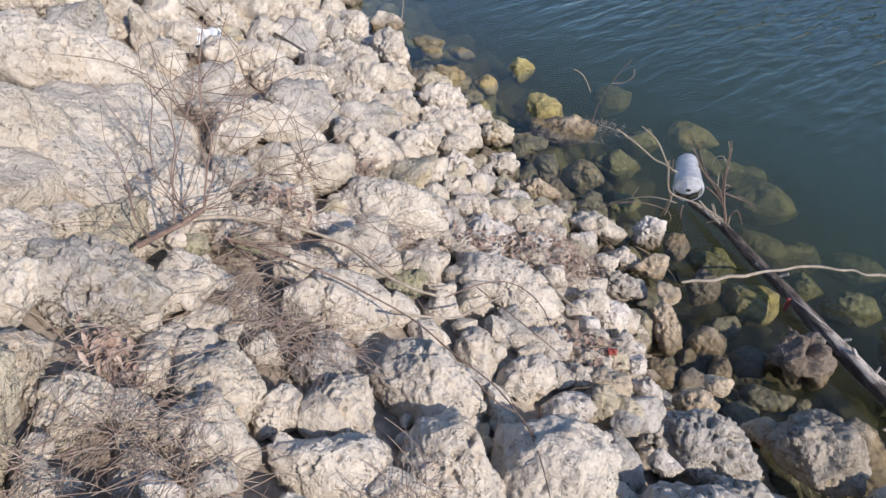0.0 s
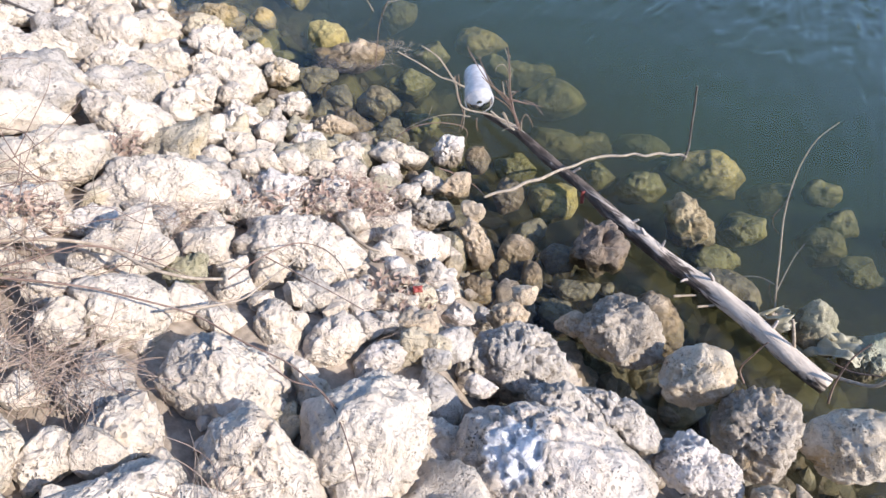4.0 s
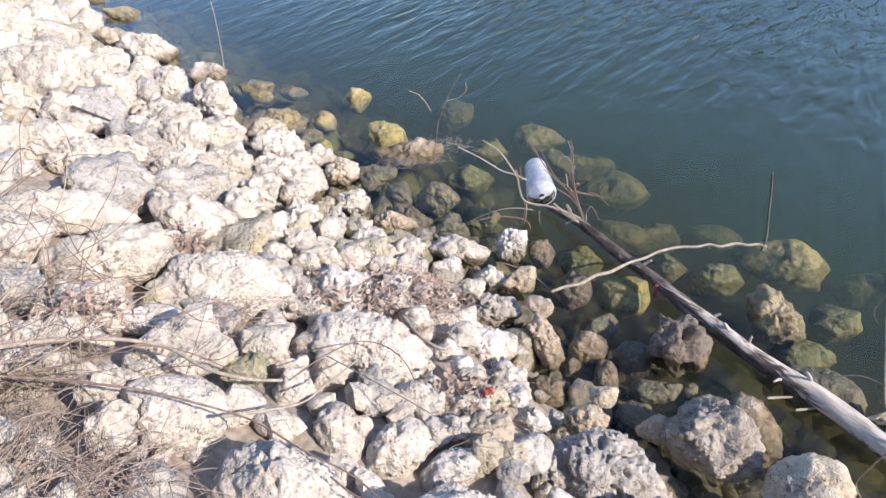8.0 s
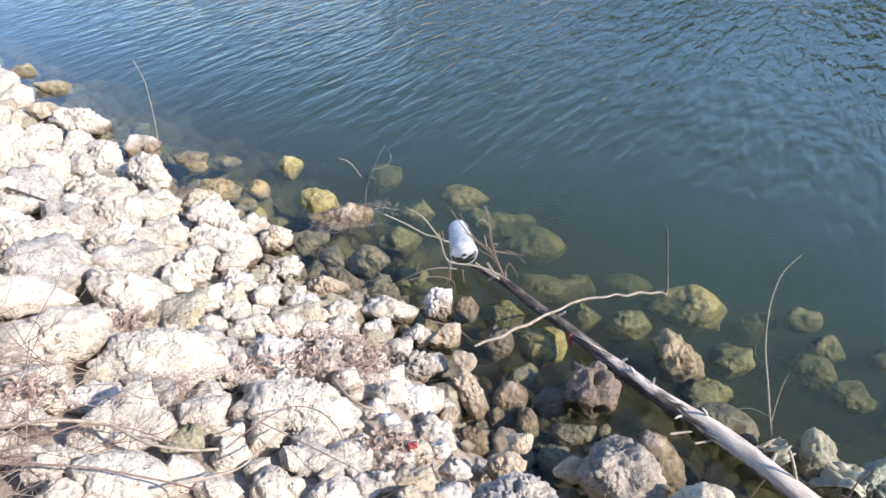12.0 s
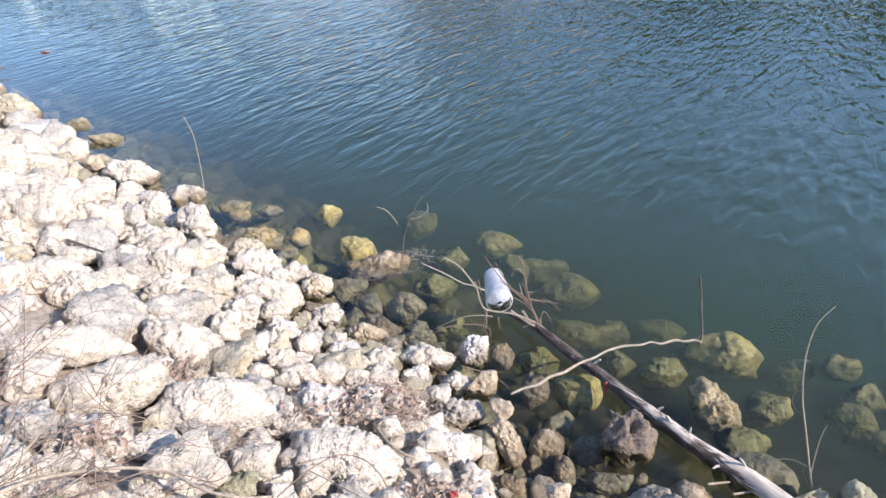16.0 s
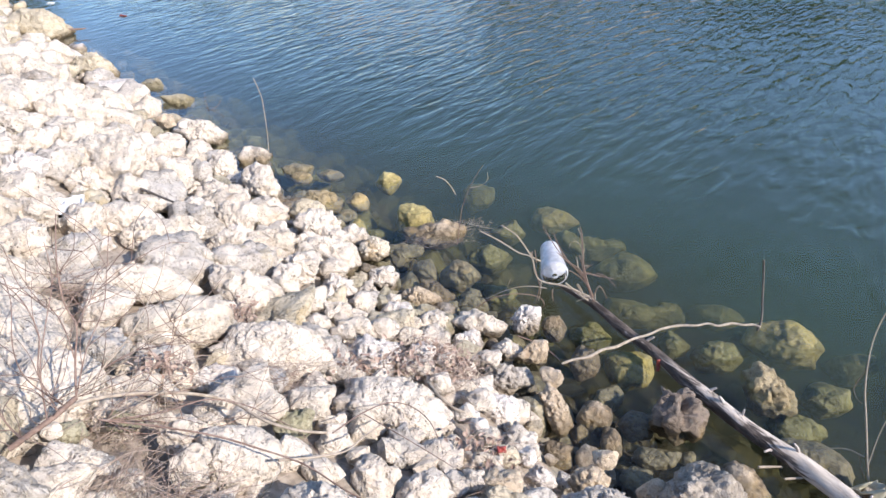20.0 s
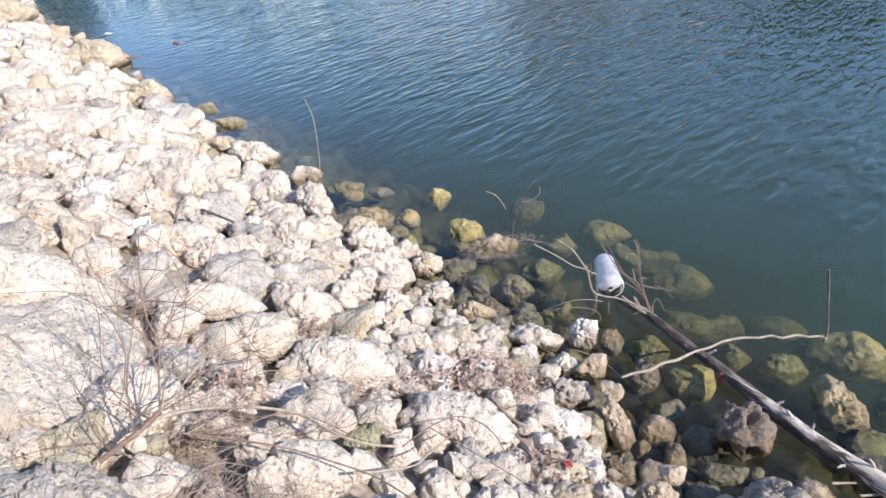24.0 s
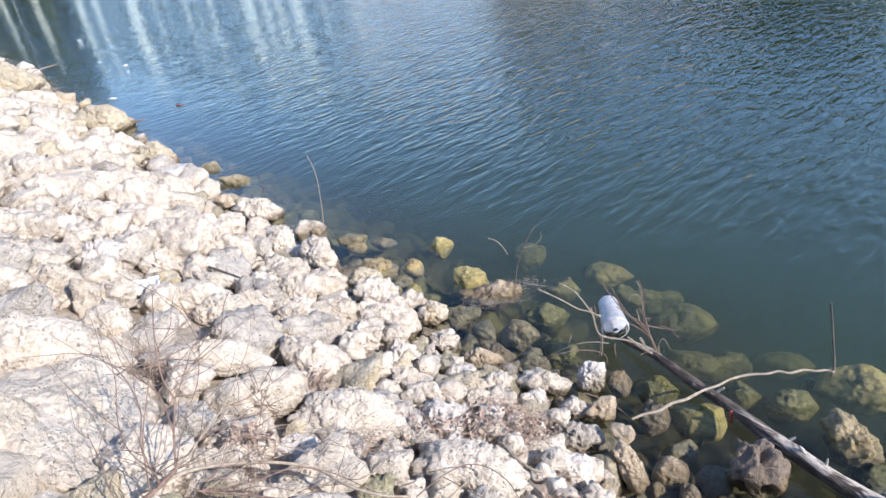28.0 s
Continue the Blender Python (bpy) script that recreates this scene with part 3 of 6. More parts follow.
stone('t', (0.048, 1.064, 0.368), (0.029, 0.022, 0.026), (-41, 2, 9))
stone('d', (-0.044, 1.055, 0.396), (0.029, 0.021, 0.023), (-41, 2, 9))
stone('w', (0.069, 1.203, 0.308), (0.029, 0.021, 0.024), (-41, 2, 9))
stone('D', (0.066, 0.962, 0.401), (0.031, 0.022, 0.025), (-41, 2, 9))
stone('b', (0.280, 1.305, 0.213), (0.030, 0.021, 0.023), (-41, 2, 9))
stone('w', (-0.272, 1.636, 0.237), (0.039, 0.023, 0.021), (-41, 2, 9))
stone('d', (-0.065, 1.733, 0.143), (0.037, 0.024, 0.024), (-41, 2, 9))
stone('k', (-0.195, 1.604, 0.227), (0.030, 0.021, 0.023), (-41, 2, 9))
stone('b', (0.082, 1.883, 0.044), (0.050, 0.036, 0.040), (-41, 2, 9))
stone('b', (0.143, 1.718, 0.091), (0.037, 0.028, 0.033), (-41, 2, 9))
stone('d', (-0.510, 1.601, 0.315), (0.038, 0.024, 0.024), (-41, 2, 9))
stone('d', (-0.592, 1.612, 0.331), (0.044, 0.027, 0.026), (-41, 2, 9))
stone('d', (-0.719, 2.140, 0.163), (0.055, 0.034, 0.033), (-41, 2, 9))
stone('b', (-5.051, 5.864, 0.148), (0.108, 0.071, 0.074), (-30, 6, 12))
stone('d', (-3.462, 4.445, 0.166), (0.122, 0.082, 0.087), (-30, 6, 12))
stone('d', (-4.874, 5.351, 0.275), (0.172, 0.110, 0.109), (-30, 6, 12))
stone('d', (-3.447, 3.390, 0.536), (0.173, 0.103, 0.097), (-30, 6, 12))
stone('d', (-3.419, 3.762, 0.395), (0.151, 0.099, 0.102), (-30, 6, 12))
stone('d', (-2.988, 3.072, 0.510), (0.126, 0.081, 0.082), (-30, 6, 12))
stone('d', (-2.656, 2.941, 0.453), (0.151, 0.090, 0.085), (-30, 6, 12))
stone('d', (-2.675, 3.273, 0.342), (0.132, 0.080, 0.076), (-30, 6, 12))
stone('d', (-2.455, 3.199, 0.300), (0.136, 0.082, 0.078), (-30, 6, 12))
stone('d', (-2.136, 2.280, 0.532), (0.080, 0.051, 0.051), (-30, 6, 12))
stone('d', (-2.267, 2.213, 0.594), (0.131, 0.075, 0.067), (-30, 6, 12))
stone('d', (-1.943, 1.896, 0.610), (0.084, 0.051, 0.048), (-30, 6, 12))
stone('k', (-1.648, 1.720, 0.581), (0.050, 0.049, 0.073), (-30, 6, 12))
stone('k', (-1.918, 2.304, 0.457), (0.068, 0.050, 0.056), (-30, 6, 12))
stone('L', (-1.178, 1.056, 0.627), (0.219, 0.285, 0.132), (-19, 17, 6))
stone('K', (-1.130, 0.788, 0.758), (0.101, 0.131, 0.064), (-21, 14, -3))
stone('L', (-0.971, 0.615, 0.795), (0.059, 0.077, 0.042), (-16, 20, 15))
stone('d', (-0.865, 0.526, 0.817), (0.037, 0.036, 0.054), (-42, -2, 21))
stone('d', (-0.725, 0.707, 0.713), (0.043, 0.030, 0.032), (-42, 9, 11))
stone('w', (-0.480, 0.365, 0.780), (0.024, 0.016, 0.017), (-42, -2, 21))
stone('p', (-0.444, 0.417, 0.747), (0.030, 0.021, 0.024), (-42, -2, 21))
stone('d', (-0.726, 0.955, 0.619), (0.035, 0.023, 0.023), (-42, -2, 21))
stone('b', (0.749, 0.768, 0.291), (0.034, 0.025, 0.029), (-49, -6, 5))
stone('b', (0.835, 0.764, 0.269), (0.035, 0.028, 0.035), (-51, 13, -18))
stone('b', (0.002, 1.051, 0.382), (0.049, 0.033, 0.034), (-49, -6, 5))
stone('t', (0.056, 0.991, 0.391), (0.037, 0.030, 0.039), (-49, -6, 5))
stone('s', (-0.866, 2.812, -0.023), (0.068, 0.042, 0.041), (-41, 2, 9))
stone('o', (-0.403, 2.716, -0.031), (0.169, 0.084, 0.065), (-41, -4, 14))
stone('s', (-0.900, 2.691, -0.024), (0.066, 0.047, 0.053), (-41, 2, 9))
stone('s', (-0.522, 2.575, -0.062), (0.099, 0.062, 0.061), (-41, 2, 9))
stone('s', (-0.181, 2.248, -0.061), (0.076, 0.050, 0.051), (-41, 2, 9))
stone('o', (-0.328, 2.294, -0.064), (0.106, 0.063, 0.059), (-45, 24, -12))
stone('s', (0.470, 1.556, -0.061), (0.068, 0.042, 0.041), (-41, 2, 9))
stone('s', (0.532, 1.560, -0.056), (0.029, 0.023, 0.029), (-41, 2, 9))
stone('s', (0.582, 1.570, -0.055), (0.023, 0.019, 0.023), (-41, 2, 9))
stone('o', (0.259, 1.620, -0.062), (0.065, 0.044, 0.047), (-41, 2, 9))
stone('s', (0.347, 1.797, -0.062), (0.069, 0.046, 0.049), (-41, 2, 9))
stone('g2', (-0.141, 2.673, -0.115), (0.116, 0.073, 0.072), (-41, 2, 9))
stone('g2', (0.989, 1.773, -0.117), (0.114, 0.069, 0.066), (-41, 10, 2))
stone('g2', (0.301, 2.177, -0.114), (0.089, 0.062, 0.067), (-41, 2, 9))
stone('g2', (-0.075, 2.384, -0.112), (0.084, 0.057, 0.060), (-41, 2, 9))
stone('g2', (0.389, 2.992, -0.237), (0.153, 0.087, 0.078), (-41, 2, 9))
stone('g2', (0.635, 2.493, -0.236), (0.110, 0.072, 0.073), (-41, 2, 9))
stone('g2', (0.937, 2.348, -0.231), (0.070, 0.051, 0.058), (-41, 2, 9))
stone('y', (1.663, 1.717, -0.135), (0.094, 0.068, 0.076), (-34, -2, -6))
stone('g2', (1.509, 1.805, -0.132), (0.087, 0.057, 0.058), (-34, -2, -6))
stone('g2', (1.505, 2.035, -0.132), (0.084, 0.058, 0.063), (-34, -2, -6))
stone('g2', (1.495, 2.197, -0.131), (0.077, 0.052, 0.055), (-34, -2, -6))
stone('g2', (1.724, 1.987, -0.132), (0.083, 0.058, 0.062), (-34, -2, -6))
stone('g4', (1.276, 1.328, 0.016), (0.078, 0.057, 0.065), (-49, -6, 5))
stone('s', (-2.705, 4.384, -0.007), (0.106, 0.061, 0.055), (-30, 6, 12))
stone('s', (-2.386, 4.107, -0.008), (0.120, 0.063, 0.052), (-30, 6, 12))
stone('s', (-2.350, 3.729, -0.007), (0.074, 0.051, 0.056), (-30, 6, 12))
stone('s', (-1.256, 3.232, -0.008), (0.095, 0.054, 0.047), (-30, 6, 12))

# rocks that stand out, each by its reach in ten directions about the axis of its exposed face
block('S', (-0.520, 0.915, 0.553), (0.094, 0.090, 0.074, 0.077, 0.096, 0.092, 0.083, 0.072, 0.078, 0.085), 0.063, (40, 16, 20))
block('R', (-0.264, 0.994, 0.437), (0.057, 0.052, 0.056, 0.061, 0.054, 0.052, 0.054, 0.062, 0.084, 0.055), 0.044, (37, 7, 12))
block('R', (-0.152, 0.985, 0.411), (0.064, 0.079, 0.065, 0.053, 0.048, 0.058, 0.077, 0.070, 0.055, 0.052), 0.047, (35, 4, 9))
block('w', (-0.050, 0.962, 0.382), (0.056, 0.073, 0.054, 0.040, 0.038, 0.056, 0.071, 0.041, 0.031, 0.032), 0.037, (34, 1, 7))
block('R', (-0.291, 0.791, 0.545), (0.110, 0.081, 0.078, 0.096, 0.117, 0.121, 0.092, 0.078, 0.091, 0.127), 0.074, (33, 11, 13))
block('R', (-0.185, 0.645, 0.570), (0.078, 0.052, 0.056, 0.092, 0.111, 0.102, 0.110, 0.107, 0.098, 0.139), 0.071, (26, 9, 10))
block('R', (-0.044, 0.721, 0.510), (0.109, 0.124, 0.121, 0.099, 0.123, 0.111, 0.114, 0.129, 0.133, 0.113), 0.088, (27, 2, 7))
block('D', (0.070, 0.889, 0.360), (0.055, 0.047, 0.053, 0.074, 0.055, 0.032, 0.030, 0.045, 0.071, 0.061), 0.039, (30, -3, 4))
block('P', (0.264, 1.091, 0.220), (0.121, 0.110, 0.105, 0.098, 0.135, 0.132, 0.135, 0.101, 0.110, 0.130), 0.088, (34, -9, 0))
block('X', (0.299, 0.753, 0.370), (0.186, 0.120, 0.122, 0.154, 0.206, 0.219, 0.245, 0.176, 0.176, 0.271), 0.141, (25, -11, 0))
block('P', (0.471, 0.940, 0.250), (0.084, 0.065, 0.059, 0.078, 0.131, 0.080, 0.053, 0.056, 0.077, 0.127), 0.061, (30, -16, -3))
block('w', (0.627, 0.851, 0.250), (0.083, 0.062, 0.061, 0.077, 0.095, 0.087, 0.065, 0.062, 0.075, 0.103), 0.058, (27, -21, -5))
block('N', (0.552, 1.299, 0.100), (0.120, 0.105, 0.112, 0.107, 0.107, 0.120, 0.101, 0.097, 0.116, 0.126), 0.083, (37, -15, -5))
block('b', (0.432, 1.333, 0.070), (0.043, 0.038, 0.036, 0.030, 0.033, 0.046, 0.040, 0.035, 0.035, 0.047), 0.029, (37, -12, -3))
block('O', (0.723, 1.159, 0.130), (0.097, 0.097, 0.083, 0.068, 0.085, 0.099, 0.099, 0.085, 0.082, 0.084), 0.066, (34, -20, -7))
block('N', (0.832, 1.004, 0.140), (0.099, 0.122, 0.114, 0.106, 0.101, 0.098, 0.104, 0.108, 0.117, 0.100), 0.080, (30, -24, -8))
block('O', (1.100, 1.017, 0.100), (0.138, 0.116, 0.093, 0.089, 0.110, 0.132, 0.111, 0.092, 0.088, 0.117), 0.082, (31, -30, -11))
block('d', (-0.400, 0.655, 0.609), (0.066, 0.061, 0.063, 0.058, 0.062, 0.067, 0.054, 0.056, 0.062, 0.071), 0.047, (30, 18, 16))
block('d', (-0.470, 0.588, 0.648), (0.052, 0.050, 0.048, 0.045, 0.040, 0.048, 0.055, 0.051, 0.039, 0.045), 0.035, (29, 22, 18))
block('R', (-0.346, 0.541, 0.646), (0.096, 0.084, 0.057, 0.046, 0.056, 0.111, 0.083, 0.058, 0.063, 0.078), 0.055, (25, 18, 14))
block('w', (0.112, 1.190, 0.260), (0.038, 0.030, 0.030, 0.037, 0.033, 0.037, 0.031, 0.032, 0.035, 0.040), 0.026, (37, -4, 3))
block('b', (0.242, 1.267, 0.170), (0.056, 0.052, 0.047, 0.037, 0.044, 0.064, 0.051, 0.046, 0.038, 0.047), 0.036, (37, -8, 1))
block('w', (0.161, 0.951, 0.330), (0.040, 0.027, 0.023, 0.031, 0.031, 0.037, 0.032, 0.026, 0.027, 0.035), 0.023, (32, -6, 2))
block('d', (-0.380, 1.088, 0.423), (0.040, 0.037, 0.045, 0.050, 0.038, 0.038, 0.037, 0.038, 0.049, 0.039), 0.031, (40, 10, 15))
block('L', (-0.271, 1.267, 0.365), (0.149, 0.105, 0.092, 0.089, 0.127, 0.172, 0.122, 0.089, 0.089, 0.144), 0.059, (42, 8, 8))
block('k', (-0.876, 1.366, 0.490), (0.160, 0.132, 0.093, 0.081, 0.098, 0.160, 0.132, 0.089, 0.064, 0.074), 0.081, (50, 19, 22))
block('L', (-0.633, 1.360, 0.431), (0.177, 0.128, 0.092, 0.086, 0.118, 0.166, 0.132, 0.091, 0.085, 0.120), 0.060, (47, 15, 16))
block('d', (-0.870, 1.714, 0.348), (0.142, 0.093, 0.074, 0.082, 0.137, 0.108, 0.074, 0.080, 0.095, 0.129), 0.076, (53, 15, 19))
block('W', (-0.717, 1.203, 0.478), (0.075, 0.064, 0.041, 0.039, 0.046, 0.074, 0.062, 0.040, 0.039, 0.052), 0.040, (45, 18, 19))
block('W', (-0.677, 2.024, 0.137), (0.077, 0.084, 0.061, 0.068, 0.059, 0.071, 0.077, 0.066, 0.051, 0.051), 0.050, (52, 10, 14))
block('D', (-0.568, 2.014, 0.093), (0.048, 0.053, 0.049, 0.052, 0.046, 0.054, 0.042, 0.049, 0.051, 0.057), 0.038, (51, 9, 12))
block('w', (-0.440, 2.017, 0.051), (0.066, 0.056, 0.042, 0.048, 0.055, 0.070, 0.046, 0.048, 0.045, 0.064), 0.041, (50, 7, 9))
block('d', (-0.303, 1.995, 0.032), (0.060, 0.080, 0.061, 0.055, 0.058, 0.060, 0.061, 0.067, 0.053, 0.065), 0.047, (49, 5, 7))
block('k', (-0.127, 2.026, 0.036), (0.106, 0.061, 0.051, 0.058, 0.068, 0.103, 0.070, 0.053, 0.053, 0.085), 0.053, (49, 3, 4))
block('W', (0.048, 2.069, 0.035), (0.054, 0.060, 0.060, 0.060, 0.055, 0.055, 0.060, 0.057, 0.061, 0.064), 0.044, (50, 0, 1))
block('w', (-0.159, 1.929, 0.027), (0.051, 0.050, 0.042, 0.033, 0.036, 0.063, 0.050, 0.039, 0.036, 0.049), 0.034, (48, 3, 4))
block('d', (-0.012, 1.906, 0.028), (0.063, 0.041, 0.037, 0.041, 0.043, 0.062, 0.058, 0.038, 0.037, 0.057), 0.036, (47, 1, 2))
block('p', (-0.008, 1.740, 0.035), (0.093, 0.078, 0.060, 0.060, 0.074, 0.088, 0.079, 0.059, 0.060, 0.067), 0.054, (45, 1, 2))
block('d', (-0.147, 1.668, 0.119), (0.050, 0.053, 0.047, 0.047, 0.041, 0.056, 0.048, 0.052, 0.046, 0.057), 0.037, (45, 4, 5))
block('W', (-0.019, 1.488, 0.148), (0.060, 0.067, 0.053, 0.056, 0.059, 0.055, 0.051, 0.047, 0.062, 0.053), 0.042, (42, 1, 2))
block('b', (0.158, 1.637, 0.033), (0.041, 0.039, 0.055, 0.094, 0.072, 0.038, 0.035, 0.047, 0.093, 0.067), 0.044, (43, -2, -1))
block('t', (0.092, 1.536, 0.024), (0.028, 0.039, 0.042, 0.038, 0.034, 0.030, 0.030, 0.051, 0.043, 0.030), 0.027, (41, -1, 0))
block('w', (-0.407, 1.551, 0.273), (0.090, 0.091, 0.066, 0.066, 0.074, 0.089, 0.081, 0.066, 0.062, 0.087), 0.058, (46, 9, 10))
block('k', (-0.954, 2.079, 0.208), (0.084, 0.075, 0.059, 0.070, 0.083, 0.082, 0.069, 0.057, 0.069, 0.082), 0.055, (55, 13, 19))
block('d', (-0.938, 2.453, 0.036), (0.062, 0.073, 0.075, 0.072, 0.067, 0.065, 0.065, 0.089, 0.074, 0.067), 0.053, (56, 11, 16))
block('d', (-0.813, 2.525, 0.032), (0.065, 0.051, 0.052, 0.052, 0.059, 0.062, 0.055, 0.056, 0.056, 0.070), 0.043, (57, 9, 14))
block('O', (-0.637, 2.462, 0.035), (0.072, 0.069, 0.056, 0.064, 0.058, 0.072, 0.067, 0.056, 0.057, 0.061), 0.047, (56, 8, 12))
block('t', (-1.023, 2.718, 0.037), (0.083, 0.079, 0.061, 0.064, 0.071, 0.081, 0.066, 0.054, 0.067, 0.073), 0.052, (59, 10, 17))
block('d', (-1.324, 2.926, 0.049), (0.083, 0.076, 0.107, 0.133, 0.130, 0.094, 0.074, 0.078, 0.136, 0.132), 0.078, (62, 12, 20))
block('d', (-1.615, 3.095, 0.043), (0.083, 0.089, 0.092, 0.097, 0.081, 0.085, 0.086, 0.079, 0.090, 0.096), 0.066, (64, 13, 23))
block('d', (-1.627, 2.595, 0.250), (0.120, 0.108, 0.104, 0.096, 0.106, 0.109, 0.121, 0.095, 0.099, 0.114), 0.080, (64, 15, 27))
block('d', (-1.924, 3.525, 0.053), (0.146, 0.093, 0.081, 0.080, 0.127, 0.172, 0.093, 0.067, 0.071, 0.126), 0.079, (67, 12, 25))
block('d', (-1.840, 3.300, 0.036), (0.087, 0.063, 0.054, 0.062, 0.071, 0.077, 0.062, 0.049, 0.059, 0.077), 0.050, (65, 13, 25))
block('d', (-2.448, 3.831, 0.045), (0.077, 0.088, 0.086, 0.082, 0.069, 0.090, 0.082, 0.106, 0.080, 0.093), 0.064, (69, 13, 29))
block('d', (-2.537, 3.630, 0.141), (0.123, 0.097, 0.090, 0.130, 0.114, 0.137, 0.136, 0.101, 0.104, 0.123), 0.087, (70, 14, 32))
block('d', (-1.403, 2.650, 0.134), (0.137, 0.114, 0.079, 0.083, 0.111, 0.146, 0.089, 0.068, 0.075, 0.121), 0.077, (61, 13, 23))
block('d', (-1.357, 2.316, 0.252), (0.099, 0.082, 0.061, 0.069, 0.079, 0.100, 0.081, 0.061, 0.069, 0.077), 0.058, (60, 15, 25))
block('d', (-1.188, 2.675, 0.045), (0.107, 0.084, 0.071, 0.093, 0.104, 0.117, 0.103, 0.077, 0.090, 0.108), 0.072, (59, 12, 19))
block('w', (-1.157, 2.245, 0.200), (0.075, 0.068, 0.053, 0.062, 0.063, 0.087, 0.059, 0.056, 0.056, 0.068), 0.049, (58, 14, 21))
block('d', (-0.549, 2.261, 0.033), (0.064, 0.063, 0.065, 0.053, 0.059, 0.068, 0.064, 0.063, 0.063, 0.061), 0.047, (53, 8, 11))
block('b', (-0.382, 2.159, 0.032), (0.082, 0.046, 0.043, 0.054, 0.066, 0.073, 0.066, 0.045, 0.049, 0.069), 0.044, (51, 6, 8))
block('L', (-1.425, 1.988, 0.408), (0.160, 0.098, 0.070, 0.077, 0.110, 0.159, 0.129, 0.076, 0.074, 0.097), 0.052, (60, 18, 29))
block('L', (-1.105, 1.505, 0.503), (0.206, 0.112, 0.066, 0.064, 0.093, 0.240, 0.111, 0.064, 0.059, 0.077), 0.055, (55, 20, 27))
block('K', (-1.250, 0.877, 0.791), (0.151, 0.126, 0.107, 0.103, 0.119, 0.155, 0.150, 0.103, 0.089, 0.110), 0.091, (52, 29, 36))
block('L', (-1.407, 1.194, 0.739), (0.280, 0.167, 0.120, 0.118, 0.185, 0.295, 0.137, 0.094, 0.101, 0.192), 0.076, (58, 25, 36))
block('d', (-1.181, 0.740, 0.798), (0.084, 0.076, 0.065, 0.056, 0.064, 0.081, 0.090, 0.064, 0.055, 0.068), 0.053, (49, 31, 35))
block('w', (-1.936, 2.159, 0.491), (0.092, 0.089, 0.083, 0.090, 0.083, 0.095, 0.089, 0.079, 0.088, 0.088), 0.066, (65, 19, 33))
block('d', (-1.746, 2.258, 0.390), (0.086, 0.062, 0.056, 0.079, 0.082, 0.088, 0.069, 0.064, 0.071, 0.085), 0.056, (63, 18, 29))
block('d', (-2.551, 3.598, 0.149), (0.101, 0.101, 0.087, 0.113, 0.102, 0.108, 0.083, 0.096, 0.100, 0.127), 0.076, (69, 15, 30))
block('d', (-2.440, 3.793, 0.042), (0.092, 0.087, 0.093, 0.070, 0.072, 0.105, 0.091, 0.086, 0.079, 0.099), 0.066, (69, 15, 27))
block('t', (-3.217, 4.490, 0.060), (0.172, 0.118, 0.119, 0.123, 0.129, 0.161, 0.146, 0.114, 0.122, 0.156), 0.102, (72, 15, 31))
block('t', (-4.261, 5.372, 0.082), (0.268, 0.181, 0.141, 0.168, 0.204, 0.262, 0.213, 0.158, 0.168, 0.187), 0.146, (76, 15, 35))
block('d', (-3.853, 4.238, 0.375), (0.170, 0.142, 0.120, 0.142, 0.141, 0.185, 0.125, 0.132, 0.130, 0.189), 0.111, (76, 16, 38))
block('d', (-2.994, 2.710, 0.651), (0.183, 0.143, 0.113, 0.114, 0.127, 0.184, 0.156, 0.112, 0.103, 0.128), 0.102, (74, 19, 43))
block('d', (-2.685, 2.779, 0.514), (0.129, 0.118, 0.092, 0.102, 0.100, 0.157, 0.100, 0.102, 0.091, 0.114), 0.083, (71, 19, 38))
block('d', (-3.062, 3.721, 0.294), (0.142, 0.112, 0.098, 0.114, 0.103, 0.144, 0.122, 0.106, 0.094, 0.130), 0.087, (73, 16, 35))
block('d', (-2.320, 2.663, 0.438), (0.126, 0.114, 0.082, 0.091, 0.101, 0.141, 0.090, 0.085, 0.086, 0.108), 0.077, (69, 18, 34))
block('L', (-2.357, 2.063, 0.678), (0.187, 0.124, 0.088, 0.088, 0.120, 0.180, 0.150, 0.089, 0.086, 0.132), 0.062, (70, 21, 42))
block('d', (-2.085, 2.976, 0.244), (0.135, 0.098, 0.066, 0.070, 0.107, 0.150, 0.082, 0.074, 0.075, 0.088), 0.071, (67, 16, 28))
block('k', (-1.798, 1.758, 0.588), (0.081, 0.093, 0.078, 0.087, 0.070, 0.085, 0.076, 0.077, 0.075, 0.081), 0.060, (63, 22, 36))
block('d', (-1.913, 1.586, 0.710), (0.159, 0.120, 0.086, 0.093, 0.114, 0.158, 0.144, 0.092, 0.087, 0.122), 0.088, (65, 24, 40))
block('t', (-5.456, 5.671, 0.424), (0.383, 0.243, 0.182, 0.209, 0.266, 0.397, 0.299, 0.197, 0.205, 0.266), 0.198, (80, 15, 41))
block('d', (-3.959, 3.808, 0.575), (0.230, 0.172, 0.129, 0.148, 0.162, 0.271, 0.148, 0.138, 0.138, 0.172), 0.128, (78, 17, 43))
block('k', (-1.240, 1.462, 0.526), (0.056, 0.059, 0.059, 0.069, 0.056, 0.055, 0.042, 0.047, 0.066, 0.065), 0.043, (55, 20, 27))
block('P', (-0.811, 0.632, 0.751), (0.110, 0.073, 0.074, 0.091, 0.122, 0.112, 0.092, 0.087, 0.090, 0.113), 0.072, (47, 17, 40))
block('d', (-0.682, 0.683, 0.663), (0.051, 0.053, 0.040, 0.042, 0.039, 0.049, 0.051, 0.040, 0.040, 0.038), 0.033, (43, 12, 34))
block('k', (-0.559, 0.561, 0.691), (0.072, 0.076, 0.085, 0.068, 0.067, 0.067, 0.062, 0.067, 0.077, 0.066), 0.053, (37, 12, 32))
